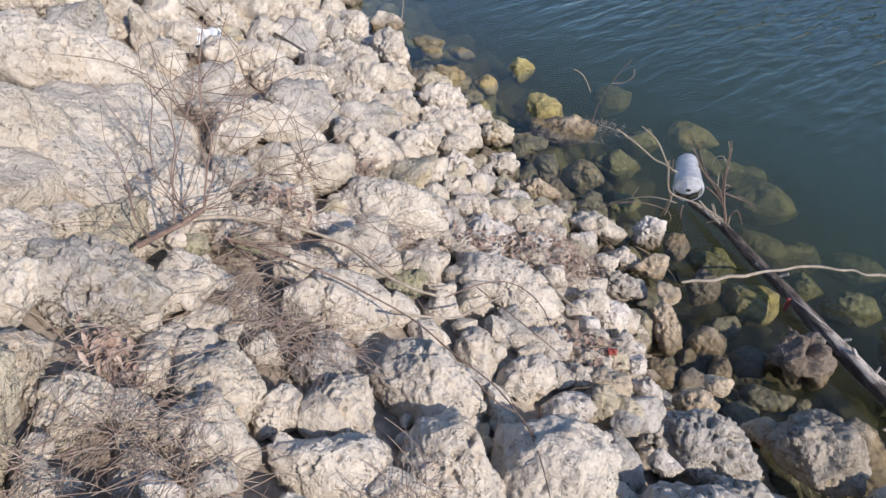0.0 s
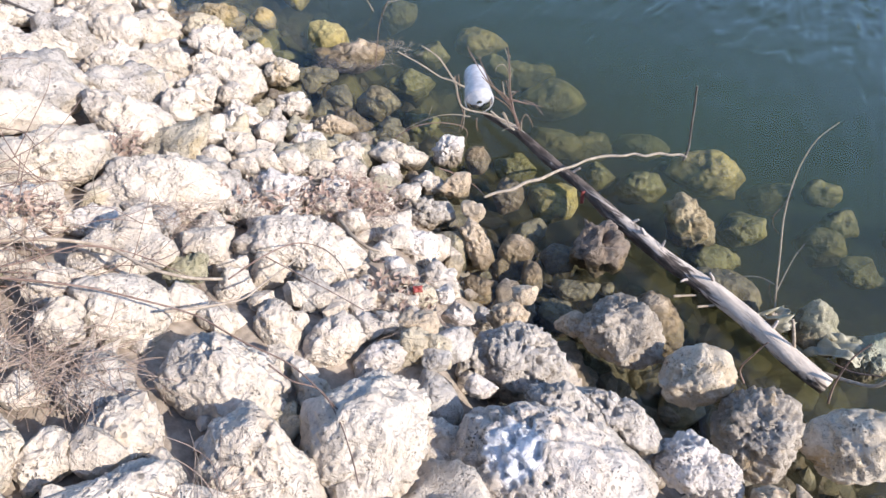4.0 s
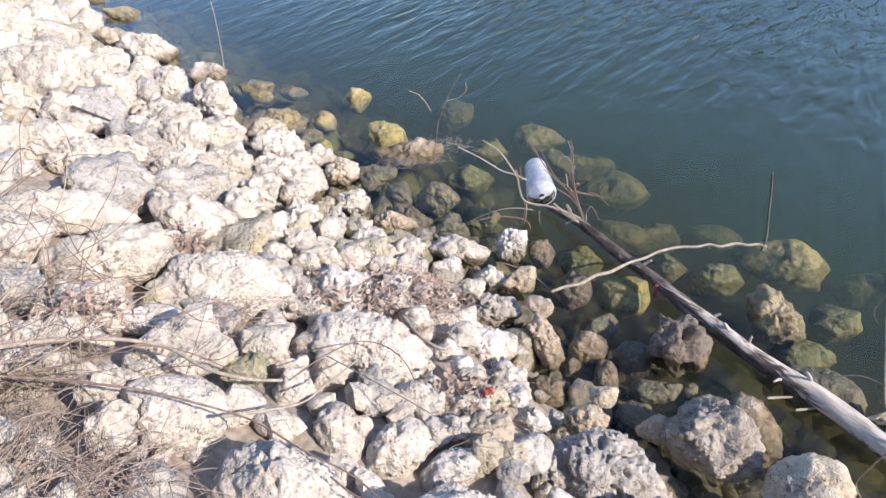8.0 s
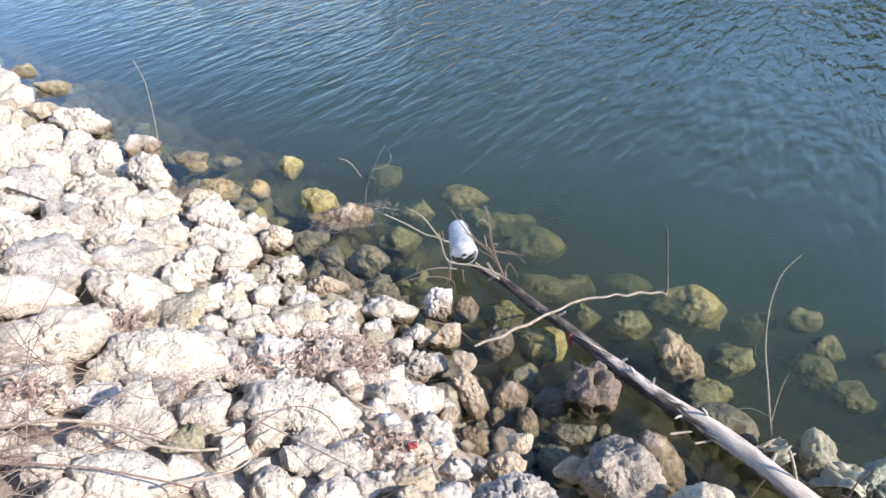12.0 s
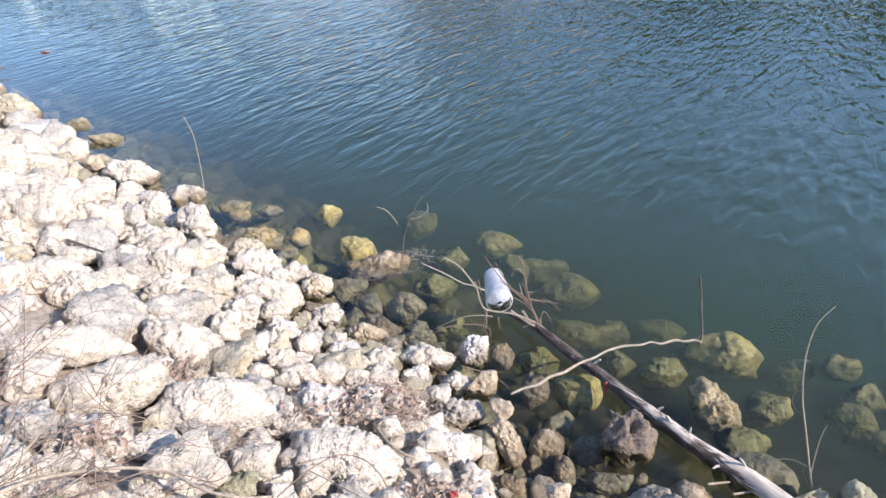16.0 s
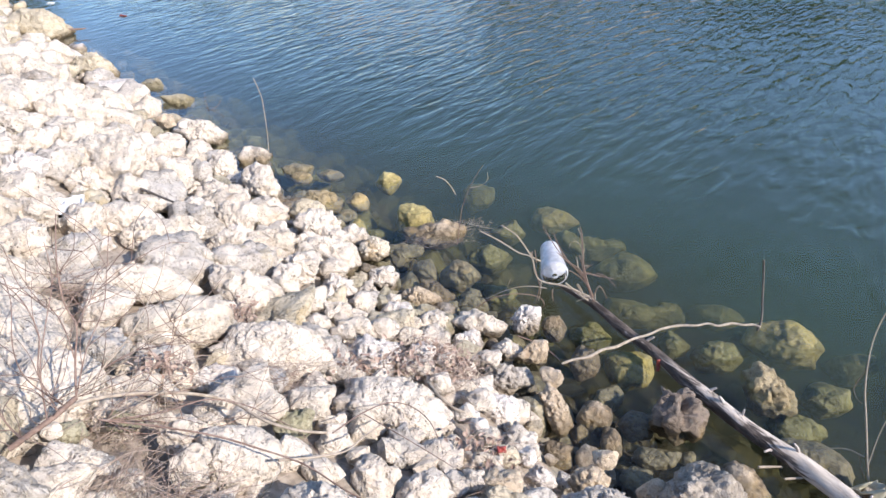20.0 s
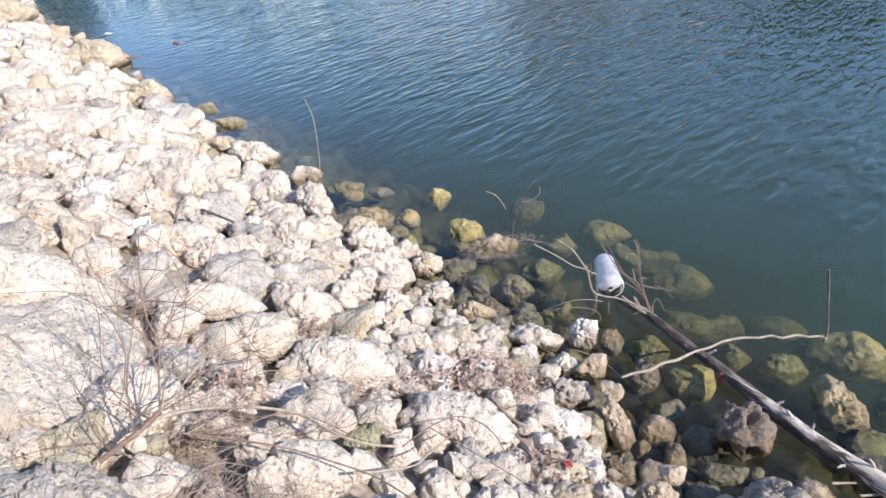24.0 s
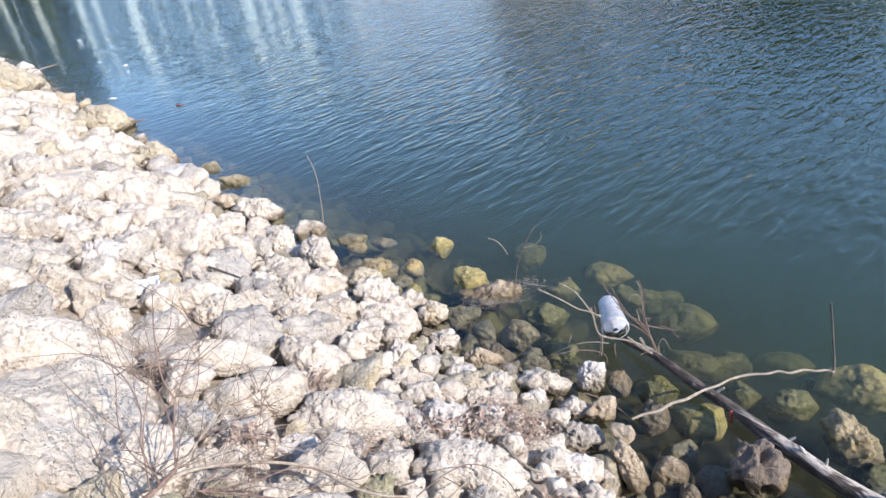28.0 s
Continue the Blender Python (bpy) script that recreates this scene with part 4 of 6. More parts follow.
block('d', (-0.662, 0.544, 0.709), (0.032, 0.040, 0.052, 0.045, 0.033, 0.031, 0.032, 0.039, 0.046, 0.040), 0.029, (40, 16, 35))
block('d', (-0.665, 0.423, 0.771), (0.064, 0.059, 0.054, 0.060, 0.057, 0.055, 0.069, 0.057, 0.052, 0.054), 0.044, (37, 20, 37))
block('k', (-0.770, 0.425, 0.797), (0.044, 0.066, 0.056, 0.052, 0.060, 0.054, 0.063, 0.060, 0.050, 0.039), 0.041, (42, 23, 42))
block('H', (0.545, 1.671, 0.020), (0.089, 0.088, 0.084, 0.088, 0.092, 0.085, 0.089, 0.089, 0.089, 0.084), 0.066, (44, -9, -7))
block('B', (0.887, 1.865, -0.020), (0.084, 0.064, 0.068, 0.097, 0.109, 0.090, 0.099, 0.098, 0.093, 0.116), 0.069, (47, -13, -13))
block('y', (-0.737, 3.176, -0.030), (0.076, 0.073, 0.056, 0.060, 0.062, 0.073, 0.061, 0.053, 0.058, 0.058), 0.047, (61, 6, 11))
block('s', (-1.065, 3.232, -0.025), (0.068, 0.046, 0.031, 0.033, 0.049, 0.076, 0.044, 0.036, 0.032, 0.045), 0.035, (62, 9, 16))
block('e', (-1.210, 3.167, -0.015), (0.054, 0.042, 0.030, 0.033, 0.039, 0.056, 0.039, 0.032, 0.030, 0.043), 0.030, (62, 10, 18))
block('e', (-1.023, 2.941, -0.020), (0.101, 0.081, 0.063, 0.059, 0.088, 0.102, 0.076, 0.063, 0.061, 0.092), 0.059, (60, 9, 16))
block('e', (-0.838, 2.948, -0.020), (0.052, 0.055, 0.046, 0.051, 0.043, 0.057, 0.045, 0.050, 0.045, 0.057), 0.038, (60, 8, 13))
block('y', (-0.798, 2.741, -0.030), (0.044, 0.042, 0.034, 0.035, 0.032, 0.045, 0.042, 0.034, 0.031, 0.042), 0.029, (58, 8, 13))
block('y', (-0.522, 2.831, -0.030), (0.090, 0.083, 0.092, 0.092, 0.091, 0.090, 0.082, 0.099, 0.084, 0.090), 0.067, (58, 6, 9))
block('s', (-0.406, 2.449, -0.050), (0.048, 0.056, 0.048, 0.061, 0.048, 0.052, 0.044, 0.054, 0.052, 0.062), 0.039, (54, 5, 8))
block('s', (-0.260, 2.434, -0.050), (0.081, 0.077, 0.071, 0.069, 0.068, 0.073, 0.072, 0.064, 0.068, 0.065), 0.053, (53, 4, 5))
block('s', (-0.189, 2.298, -0.050), (0.053, 0.041, 0.033, 0.040, 0.040, 0.053, 0.041, 0.037, 0.034, 0.050), 0.032, (52, 3, 4))
block('o', (0.152, 2.108, -0.030), (0.040, 0.045, 0.059, 0.059, 0.043, 0.042, 0.041, 0.049, 0.050, 0.045), 0.036, (49, -1, -1))
block('y', (0.424, 1.977, -0.090), (0.082, 0.079, 0.083, 0.077, 0.086, 0.089, 0.072, 0.073, 0.082, 0.093), 0.061, (47, -6, -5))
block('g2', (0.774, 2.158, -0.150), (0.110, 0.086, 0.059, 0.061, 0.083, 0.111, 0.079, 0.058, 0.060, 0.082), 0.059, (49, -10, -10))
block('y', (1.072, 2.290, -0.160), (0.133, 0.094, 0.085, 0.081, 0.121, 0.137, 0.091, 0.086, 0.082, 0.122), 0.077, (51, -13, -15))
block('g2', (0.509, 2.765, -0.200), (0.149, 0.122, 0.092, 0.097, 0.117, 0.152, 0.116, 0.098, 0.098, 0.111), 0.086, (55, -5, -6))
block('y', (0.136, 3.187, -0.200), (0.123, 0.099, 0.080, 0.086, 0.105, 0.137, 0.103, 0.083, 0.083, 0.108), 0.076, (58, -0, -1))
block('g2', (1.111, 1.934, -0.120), (0.080, 0.075, 0.056, 0.063, 0.068, 0.088, 0.059, 0.063, 0.059, 0.067), 0.051, (47, -16, -15))
block('o', (0.287, 1.663, -0.020), (0.057, 0.057, 0.053, 0.061, 0.057, 0.059, 0.057, 0.052, 0.057, 0.059), 0.043, (42, -4, -3))
block('o', (0.338, 1.559, -0.020), (0.032, 0.036, 0.044, 0.053, 0.036, 0.035, 0.032, 0.045, 0.045, 0.043), 0.030, (40, -6, -4))
block('o', (0.721, 1.444, -0.040), (0.063, 0.060, 0.078, 0.103, 0.088, 0.065, 0.064, 0.092, 0.104, 0.088), 0.060, (39, -14, -9))
block('s', (0.973, 1.642, -0.080), (0.104, 0.071, 0.074, 0.074, 0.094, 0.104, 0.083, 0.073, 0.073, 0.104), 0.064, (43, -16, -13))
block('g3', (1.165, 1.425, 0.020), (0.039, 0.049, 0.084, 0.088, 0.065, 0.070, 0.084, 0.094, 0.090, 0.087), 0.056, (41, -22, -17))
block('w', (1.054, 1.446, 0.000), (0.040, 0.043, 0.032, 0.034, 0.033, 0.042, 0.035, 0.035, 0.030, 0.040), 0.027, (41, -20, -15))
block('o', (0.270, 1.959, -0.060), (0.054, 0.060, 0.056, 0.062, 0.051, 0.057, 0.050, 0.064, 0.050, 0.054), 0.042, (47, -3, -3))
block('g2', (0.627, 2.207, -0.140), (0.054, 0.062, 0.051, 0.057, 0.045, 0.054, 0.051, 0.056, 0.049, 0.060), 0.040, (49, -8, -8))
block('g2', (-0.068, 2.923, -0.120), (0.085, 0.076, 0.060, 0.063, 0.057, 0.080, 0.071, 0.061, 0.057, 0.081), 0.052, (57, 1, 2))
block('g2', (-0.269, 3.359, -0.180), (0.101, 0.105, 0.072, 0.078, 0.084, 0.101, 0.082, 0.080, 0.068, 0.082), 0.064, (60, 3, 5))
block('g2', (0.229, 2.925, -0.160), (0.073, 0.059, 0.047, 0.056, 0.063, 0.085, 0.055, 0.057, 0.053, 0.074), 0.047, (57, -1, -2))
block('g2', (0.487, 2.462, -0.200), (0.108, 0.089, 0.060, 0.063, 0.092, 0.123, 0.069, 0.065, 0.068, 0.080), 0.061, (51, -5, -6))
block('g2', (0.861, 2.547, -0.260), (0.124, 0.103, 0.058, 0.055, 0.083, 0.109, 0.082, 0.065, 0.059, 0.065), 0.060, (52, -9, -11))
block('g2', (1.345, 2.272, -0.240), (0.096, 0.090, 0.065, 0.072, 0.090, 0.103, 0.074, 0.074, 0.068, 0.080), 0.061, (51, -16, -18))
block('g2', (1.458, 1.997, -0.200), (0.095, 0.093, 0.071, 0.084, 0.087, 0.108, 0.079, 0.088, 0.075, 0.092), 0.065, (48, -20, -20))
block('o', (0.435, 1.706, -0.080), (0.051, 0.057, 0.046, 0.055, 0.047, 0.057, 0.046, 0.051, 0.047, 0.060), 0.039, (42, -7, -5))
block('o', (0.176, 1.501, -0.030), (0.061, 0.059, 0.044, 0.050, 0.061, 0.065, 0.044, 0.046, 0.051, 0.061), 0.041, (39, -3, -1))
block('s', (0.417, 1.467, -0.070), (0.062, 0.066, 0.045, 0.048, 0.053, 0.064, 0.049, 0.051, 0.043, 0.053), 0.040, (38, -8, -5))
block('P', (0.389, 0.908, 0.270), (0.060, 0.048, 0.059, 0.106, 0.161, 0.106, 0.065, 0.064, 0.102, 0.197), 0.073, (29, -13, -1))
block('P', (0.157, 1.063, 0.240), (0.048, 0.042, 0.050, 0.051, 0.040, 0.037, 0.050, 0.058, 0.055, 0.041), 0.035, (33, -6, 2))
block('R', (-0.010, 0.801, 0.500), (0.074, 0.067, 0.060, 0.063, 0.067, 0.069, 0.070, 0.059, 0.069, 0.063), 0.040, (30, 0, 6))
block('w', (-1.555, 1.687, 0.519), (0.048, 0.045, 0.037, 0.035, 0.035, 0.055, 0.046, 0.037, 0.034, 0.049), 0.032, (60, 21, 31))
block('w', (-1.411, 1.806, 0.430), (0.049, 0.043, 0.034, 0.030, 0.033, 0.056, 0.043, 0.033, 0.031, 0.047), 0.030, (58, 18, 27))
block('w', (-1.946, 1.565, 0.686), (0.070, 0.050, 0.037, 0.038, 0.040, 0.069, 0.057, 0.034, 0.032, 0.048), 0.036, (65, 24, 41))
block('d', (-1.320, 1.939, 0.378), (0.114, 0.092, 0.068, 0.078, 0.080, 0.110, 0.096, 0.071, 0.073, 0.078), 0.065, (58, 16, 24))
block('d', (-1.092, 2.077, 0.257), (0.088, 0.090, 0.067, 0.076, 0.080, 0.096, 0.069, 0.076, 0.070, 0.083), 0.060, (56, 13, 19))
block('d', (-0.645, 1.420, 0.388), (0.108, 0.074, 0.054, 0.061, 0.086, 0.114, 0.087, 0.058, 0.060, 0.079), 0.039, (47, 11, 14))

# further rocks wedged into every gap of the bank, largest first; those far off joined
def wedge_rocks(label, single, seed):
    rng = np.random.default_rng(seed)
    taken = [(o.location.x, o.location.y, 0.5 * (o.dimensions.x * o.dimensions.y) ** 0.5) for o in scene.objects if o.name.startswith("rock")]
    kinds = "ddddddkptD"
    points, faces, index = [], [], []
    palette = ["d", "w", "k", "p", "t", "D", "b"]
    for turn in range(22000):
        r = 0.135 - 0.10 * (turn / 22000) ** 0.5
        x, y = rng.uniform(-10.0, 2.6), rng.uniform(-2.0, 10.5)
        s = float(inland(x, y))
        if not 0.06 < s < 3.0 or (x > 0.45 and y > 0.2) or math.hypot(x, y) < 0.45 or r < 0.011 * math.hypot(x, y):
            continue
        close = 0.71 if math.hypot(x, y) < 2.5 else 0.63
        if any((x - a) ** 2 + (y - c) ** 2 < (close * (r + q)) ** 2 for a, c, q in taken):
            continue
        taken.append((x, y, r))
        size = [r * rng.uniform(0.85, 1.2), r * rng.uniform(0.8, 1.1), r * rng.uniform(0.6, 0.85)]
        z = float(ground_height(np.float64(x), np.float64(y))) + 0.02 + 0.35 * size[2]
        kind = kinds[rng.integers(len(kinds))] if s > 0.25 else "tdpw"[rng.integers(4)]
        tilt = (rng.uniform(-20, 30), rng.uniform(-20, 20), rng.uniform(0, 360))
        if math.hypot(x, y) < 1.7 and single > 0:
            stone(kind, (x, y, z), size, tilt)
            single -= 1
            continue
        level = 4 if math.hypot(x, y) < 3.6 else 3
        shape = rock_shape(level, size, 5000 + turn, 16.0, 1.5, 1.2, 8)
        turned = shape @ np.array(pose(*(0, 0, 0), *tilt).to_3x3()).T + (x, y, z)
        faces.append(np.array(ICO[level][1]) + sum(map(len, points)))
        points.append(turned)
        index += [palette.index(kind)] * len(ICO[level][1])
    me = mesh_of("rubble", np.concatenate(points), np.concatenate(faces), STONE[palette[0]])
    for kind in palette[1:]:
        me.materials.append(STONE[kind])
    me.polygons.foreach_set("material_index", index)
    return tagged(new("rubble", me), label, "rubble", kind="stuff")


bpy.context.view_layer.update()
wedge_rocks("pale and tan limestone pieces wedged between the rocks", 28, 77)

# loose rubble that fills the gaps between the rocks
def rubble(name, label, amount, seed, s_range, x_range, lift, size_range, material, round_off=18.0):
    rng = np.random.default_rng(seed)
    level = 3 if size_range[0] == 0.03 else 2
    base, faces = ICO[level]
    faces = np.array(faces)
    shapes = [rock_shape(level, (1, 1, 1), seed + k, round_off, 1.1, 0.0, 4) for k in range(12)]
    vs, fs, at = [], [], 0
    while at < amount:
        x = rng.uniform(*x_range)
        y = rng.uniform(-0.4, 9.0)
        s = float(inland(x, y))
        if not s_range[0] < s < s_range[1]:
            continue
        if rng.uniform() > 1.6 / (0.6 + math.hypot(x, y)):
            continue
        size = rng.uniform(*size_range) * rng.uniform(0.6, 1.0)
        m = np.array(Euler(rng.uniform(0, 6.28, 3)).to_matrix())
        p = shapes[rng.integers(12)] * rng.uniform(0.6, 1.0, 3) * size @ m.T
        vs.append(p + (x, y, float(ground_height(x, y)) + lift + rng.uniform(-0.01, 0.02)))
        fs.append(faces + at * len(base))
        at += 1
    ob = new(name, mesh_of(name, np.concatenate(vs), np.concatenate(fs), material, round_off < 9))
    return tagged(ob, label, "rubble", kind="stuff")


rubble("rubble", "small pale limestone rubble between the rocks", 1300, 5, (-0.05, 2.2), (-7, 2.2), 0.03, (0.018, 0.055), STONE["d"])
rubble("rubble", "fist-sized limestone pieces wedged between the rocks", 400, 6, (0.02, 2.6), (-9, 2.2), 0.02, (0.03, 0.065), STONE["d"])
rubble("rubble", "small brown stones under the shallow water", 800, 8, (-0.62, 0.30), (-4, 2.0), 0.02, (0.035, 0.085), STONE["s"], 11.0)
rubble("rubble", "algae covered stones on the lake bed", 1000, 9, (-1.3, -0.15), (-2.6, 2.4), 0.03, (0.05, 0.13), STONE["g2"], 11.0)


# ---- log, branches, cup ----
def tube(points, radii, sides=10, rough=0.0, seed=0):
    """Verts and faces of a bent, tapering stick through the points."""
    pts = [Vector(p) for p in points]
    fine, rads = [], []
    for k in range(len(pts) - 1):
        a, b, c, e = pts[max(k - 1, 0)], pts[k], pts[k + 1], pts[min(k + 2, len(pts) - 1)]
        steps = max(3, int((c - b).length / max(radii[k], 0.004) / 1.5))
        steps = min(steps, 14)
        for j in range(steps + (k == len(pts) - 2)):
            u = j / steps
            fine.append(0.5 * (2 * b + (c - a) * u + (2 * a - 5 * b + 4 * c - e) * u * u + (3 * b - a - 3 * c + e) * u**3))
            rads.append(radii[k] * (1 - u) + radii[k + 1] * u)
    verts, faces = [], []
    side = Vector((0.3, 0.5, 0.8))
    for k, p in enumerate(fine):
        ahead = (fine[min(k + 1, len(fine) - 1)] - fine[max(k - 1, 0)]).normalized()
        side = (side - ahead * side.dot(ahead)).normalized()
        up = ahead.cross(side)
        for j in range(sides):
            w = 2 * math.pi * j / sides
            r = rads[k]
            if rough:
                r *= 1 + rough * (noise.noise(p * 9 + Vector((math.cos(w), math.sin(w), seed)) * 0.8) + 0.5 * noise.noise(p * 30 + Vector((math.cos(w), math.sin(w), seed)) * 2))
            verts.append(p + (side * math.cos(w) + up * math.sin(w)) * r)
    for k in range(len(fine) - 1):
        for j in range(sides):
            a, b = k * sides + j, k * sides + (j + 1) % sides
            faces.append([a, b, b + sides, a + sides])
    faces.append(list(range(sides))[::-1])
    faces.append([len(verts) - sides + j for j in range(sides)])
    return verts, faces


def stick(name, points, radii, material, parent=None, sides=8, rough=0.12, label="", category=""):
    v, f = tube(points, radii, sides, rough)
    ob = new(name, mesh_of(name, v, f, material))
    if parent:
        ob.parent = parent
    return tagged(ob, label, category)


def log_material():
    """Dark wet bark flaking to bleached bare wood; paler on upward faces and towards the butt."""
    n = Nodes("driftwood_log")
    mp = n.tree.nodes.new("ShaderNodeMapping")
    mp.vector_type = "TEXTURE"
    mp.inputs["Rotation"].default_value = (0, 0, radians(-50))
    mp.inputs["Scale"].default_value = (4.0, 1.0, 1.0)
    n.put(mp.inputs["Vector"], n.geo.outputs["Position"])
    grain = n.noise(75.0, 6.0, 0.7, mp.outputs["Vector"])
    flake = n.noise(22.0, 4.0, 0.65, mp.outputs["Vector"], 0.8)
    place = n.tree.nodes.new("ShaderNodeSeparateXYZ")
    n.put(place.inputs[0], n.geo.outputs["Position"])
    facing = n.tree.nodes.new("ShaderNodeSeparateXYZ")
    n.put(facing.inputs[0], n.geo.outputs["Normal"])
    # normal Z raises the pale share on upward faces
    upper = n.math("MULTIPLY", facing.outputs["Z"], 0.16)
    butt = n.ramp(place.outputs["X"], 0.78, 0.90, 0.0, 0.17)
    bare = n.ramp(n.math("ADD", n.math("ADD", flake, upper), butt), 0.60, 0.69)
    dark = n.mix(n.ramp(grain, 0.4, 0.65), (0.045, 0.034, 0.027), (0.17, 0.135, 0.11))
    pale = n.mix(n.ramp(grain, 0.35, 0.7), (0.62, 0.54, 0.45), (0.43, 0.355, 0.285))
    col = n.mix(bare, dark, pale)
    return n.surface(col, 0.7, n.bump(n.math("ADD", grain, flake), 0.8, 0.006), 0.3)


LOG = log_material()
log = new("log")
log.location = (0.72, 1.70, 0.0)
bpy.context.view_layer.update()


def under(ob, parent):
    ob.parent = parent
    ob.matrix_parent_inverse = Matrix.Translation(parent.location).inverted()
    return ob


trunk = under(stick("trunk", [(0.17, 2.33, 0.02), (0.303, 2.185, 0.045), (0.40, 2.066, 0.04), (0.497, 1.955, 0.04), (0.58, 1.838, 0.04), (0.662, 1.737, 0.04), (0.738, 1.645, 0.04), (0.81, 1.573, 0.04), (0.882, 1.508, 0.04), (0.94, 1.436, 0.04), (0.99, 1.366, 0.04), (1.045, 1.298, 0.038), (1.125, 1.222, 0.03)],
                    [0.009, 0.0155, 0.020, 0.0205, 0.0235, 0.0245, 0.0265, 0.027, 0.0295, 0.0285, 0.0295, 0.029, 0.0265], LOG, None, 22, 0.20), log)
tagged(log, "fallen dead trunk with dark wet bark and bleached wood", "log")

# ---- shoots on the log, twigs, shrubs ----
TWIGGY = []
under(stick("shoot", [(0.294, 2.194, 0.070), (0.193, 2.205, 0.106), (0.095, 2.215, 0.117), (0.066, 2.218, 0.156), (0.049, 2.220, 0.221), (-0.002, 2.225, 0.236), (-0.076, 2.233, 0.277), (-0.154, 2.241, 0.313)], [0.0040, 0.0037, 0.0034, 0.0031, 0.0029, 0.0026, 0.0023, 0.0020], TWIG_PALE, None, 7), log)
under(stick("shoot", [(0.084, 2.216, 0.210), (0.050, 2.220, 0.226), (0.010, 2.224, 0.283), (-0.021, 2.227, 0.319), (-0.073, 2.233, 0.348)], [0.0035, 0.0030, 0.0026, 0.0021, 0.0016], TWIG_PALE, None, 7), log)
under(stick("shoot", [(0.289, 2.195, 0.070), (0.261, 2.198, 0.144), (0.233, 2.200, 0.195), (0.190, 2.205, 0.224), (0.151, 2.209, 0.280), (0.121, 2.212, 0.341)], [0.0030, 0.0027, 0.0024, 0.0020, 0.0017, 0.0014], TWIG_BROWN, None, 7), log)
under(stick("shoot", [(0.245, 2.199, 0.164), (0.212, 2.203, 0.199), (0.169, 2.207, 0.238), (0.126, 2.212, 0.296), (0.094, 2.215, 0.344), (0.080, 2.217, 0.368)], [0.0030, 0.0026, 0.0023, 0.0019, 0.0016, 0.0012], TWIG_BROWN, None, 7), log)
under(stick("shoot", [(0.294, 2.194, 0.076), (0.265, 2.197, 0.144), (0.243, 2.199, 0.222), (0.234, 2.200, 0.286), (0.224, 2.201, 0.348), (0.215, 2.202, 0.384)], [0.0035, 0.0030, 0.0026, 0.0021, 0.0017, 0.0012], TWIG_BROWN, None, 7), log)
under(stick("shoot", [(0.251, 2.199, 0.170), (0.237, 2.200, 0.222), (0.223, 2.202, 0.259)], [0.0024, 0.0019, 0.0014], TWIG_BROWN, None, 7), log)
under(stick("shoot", [(0.246, 2.199, 0.191), (0.264, 2.197, 0.218), (0.274, 2.196, 0.224)], [0.0022, 0.0017, 0.0012], TWIG_BROWN, None, 7), log)
under(stick("shoot", [(0.255, 2.198, 0.186), (0.297, 2.194, 0.179), (0.361, 2.187, 0.173)], [0.0022, 0.0016, 0.0010], TWIG_BROWN, None, 7), log)
under(stick("shoot", [(0.259, 2.198, 0.067), (0.245, 2.199, 0.105), (0.231, 2.201, 0.128)], [0.0030, 0.0025, 0.0020], TWIG_PALE, None, 7), log)
under(stick("shoot", [(0.281, 2.195, 0.074), (0.259, 2.198, 0.062), (0.234, 2.200, 0.043)], [0.0030, 0.0023, 0.0015], TWIG_PALE, None, 7), log)
under(stick("shoot", [(0.066, 2.218, 0.156), (0.052, 2.220, 0.208), (0.045, 2.220, 0.247)], [0.0020, 0.0015, 0.0010], TWIG_PALE, None, 7), log)
under(stick("shoot", [(0.092, 2.215, 0.114), (0.093, 2.215, 0.062), (0.088, 2.216, 0.019)], [0.0020, 0.0015, 0.0010], TWIG_PALE, None, 7), log)
under(stick("shoot", [(0.239, 2.200, 0.212), (0.234, 2.200, 0.257), (0.229, 2.201, 0.290), (0.209, 2.203, 0.318), (0.190, 2.205, 0.311), (0.183, 2.206, 0.284)], [0.0016, 0.0015, 0.0014, 0.0012, 0.0011, 0.0010], TWIG_PALE, None, 7), log)
under(stick("shoot", [(0.240, 2.200, 0.205), (0.233, 2.200, 0.266), (0.227, 2.201, 0.309), (0.219, 2.202, 0.351), (0.207, 2.203, 0.377)], [0.0022, 0.0020, 0.0017, 0.0014, 0.0012], TWIG_PALE, None, 7), log)
under(stick("shoot", [(0.233, 2.200, 0.268), (0.238, 2.200, 0.277), (0.240, 2.200, 0.289)], [0.0014, 0.0011, 0.0008], TWIG_PALE, None, 7), log)
under(stick("shoot", [(0.220, 2.202, 0.336), (0.225, 2.201, 0.343), (0.227, 2.201, 0.357)], [0.0014, 0.0011, 0.0008], TWIG_PALE, None, 7), log)
under(stick("shoot", [(0.241, 2.200, 0.200), (0.252, 2.198, 0.218), (0.265, 2.197, 0.215)], [0.0020, 0.0017, 0.0014], TWIG_PALE, None, 7), log)
under(stick("shoot", [(0.226, 2.201, 0.198), (0.219, 2.202, 0.230), (0.213, 2.203, 0.252)], [0.0020, 0.0017, 0.0014], TWIG_PALE, None, 7), log)
under(stick("shoot", [(0.298, 2.194, 0.056), (0.266, 2.197, 0.130), (0.243, 2.199, 0.175), (0.217, 2.202, 0.195), (0.189, 2.205, 0.221), (0.140, 2.210, 0.260)], [0.0040, 0.0035, 0.0030, 0.0025, 0.0020, 0.0015], TWIG_BROWN, None, 7), log)
under(stick("shoot", [(0.288, 2.195, 0.072), (0.269, 2.197, 0.121), (0.244, 2.199, 0.154), (0.219, 2.202, 0.172), (0.189, 2.205, 0.188)], [0.0034, 0.0029, 0.0025, 0.0020, 0.0016], TWIG_BROWN, None, 7), log)
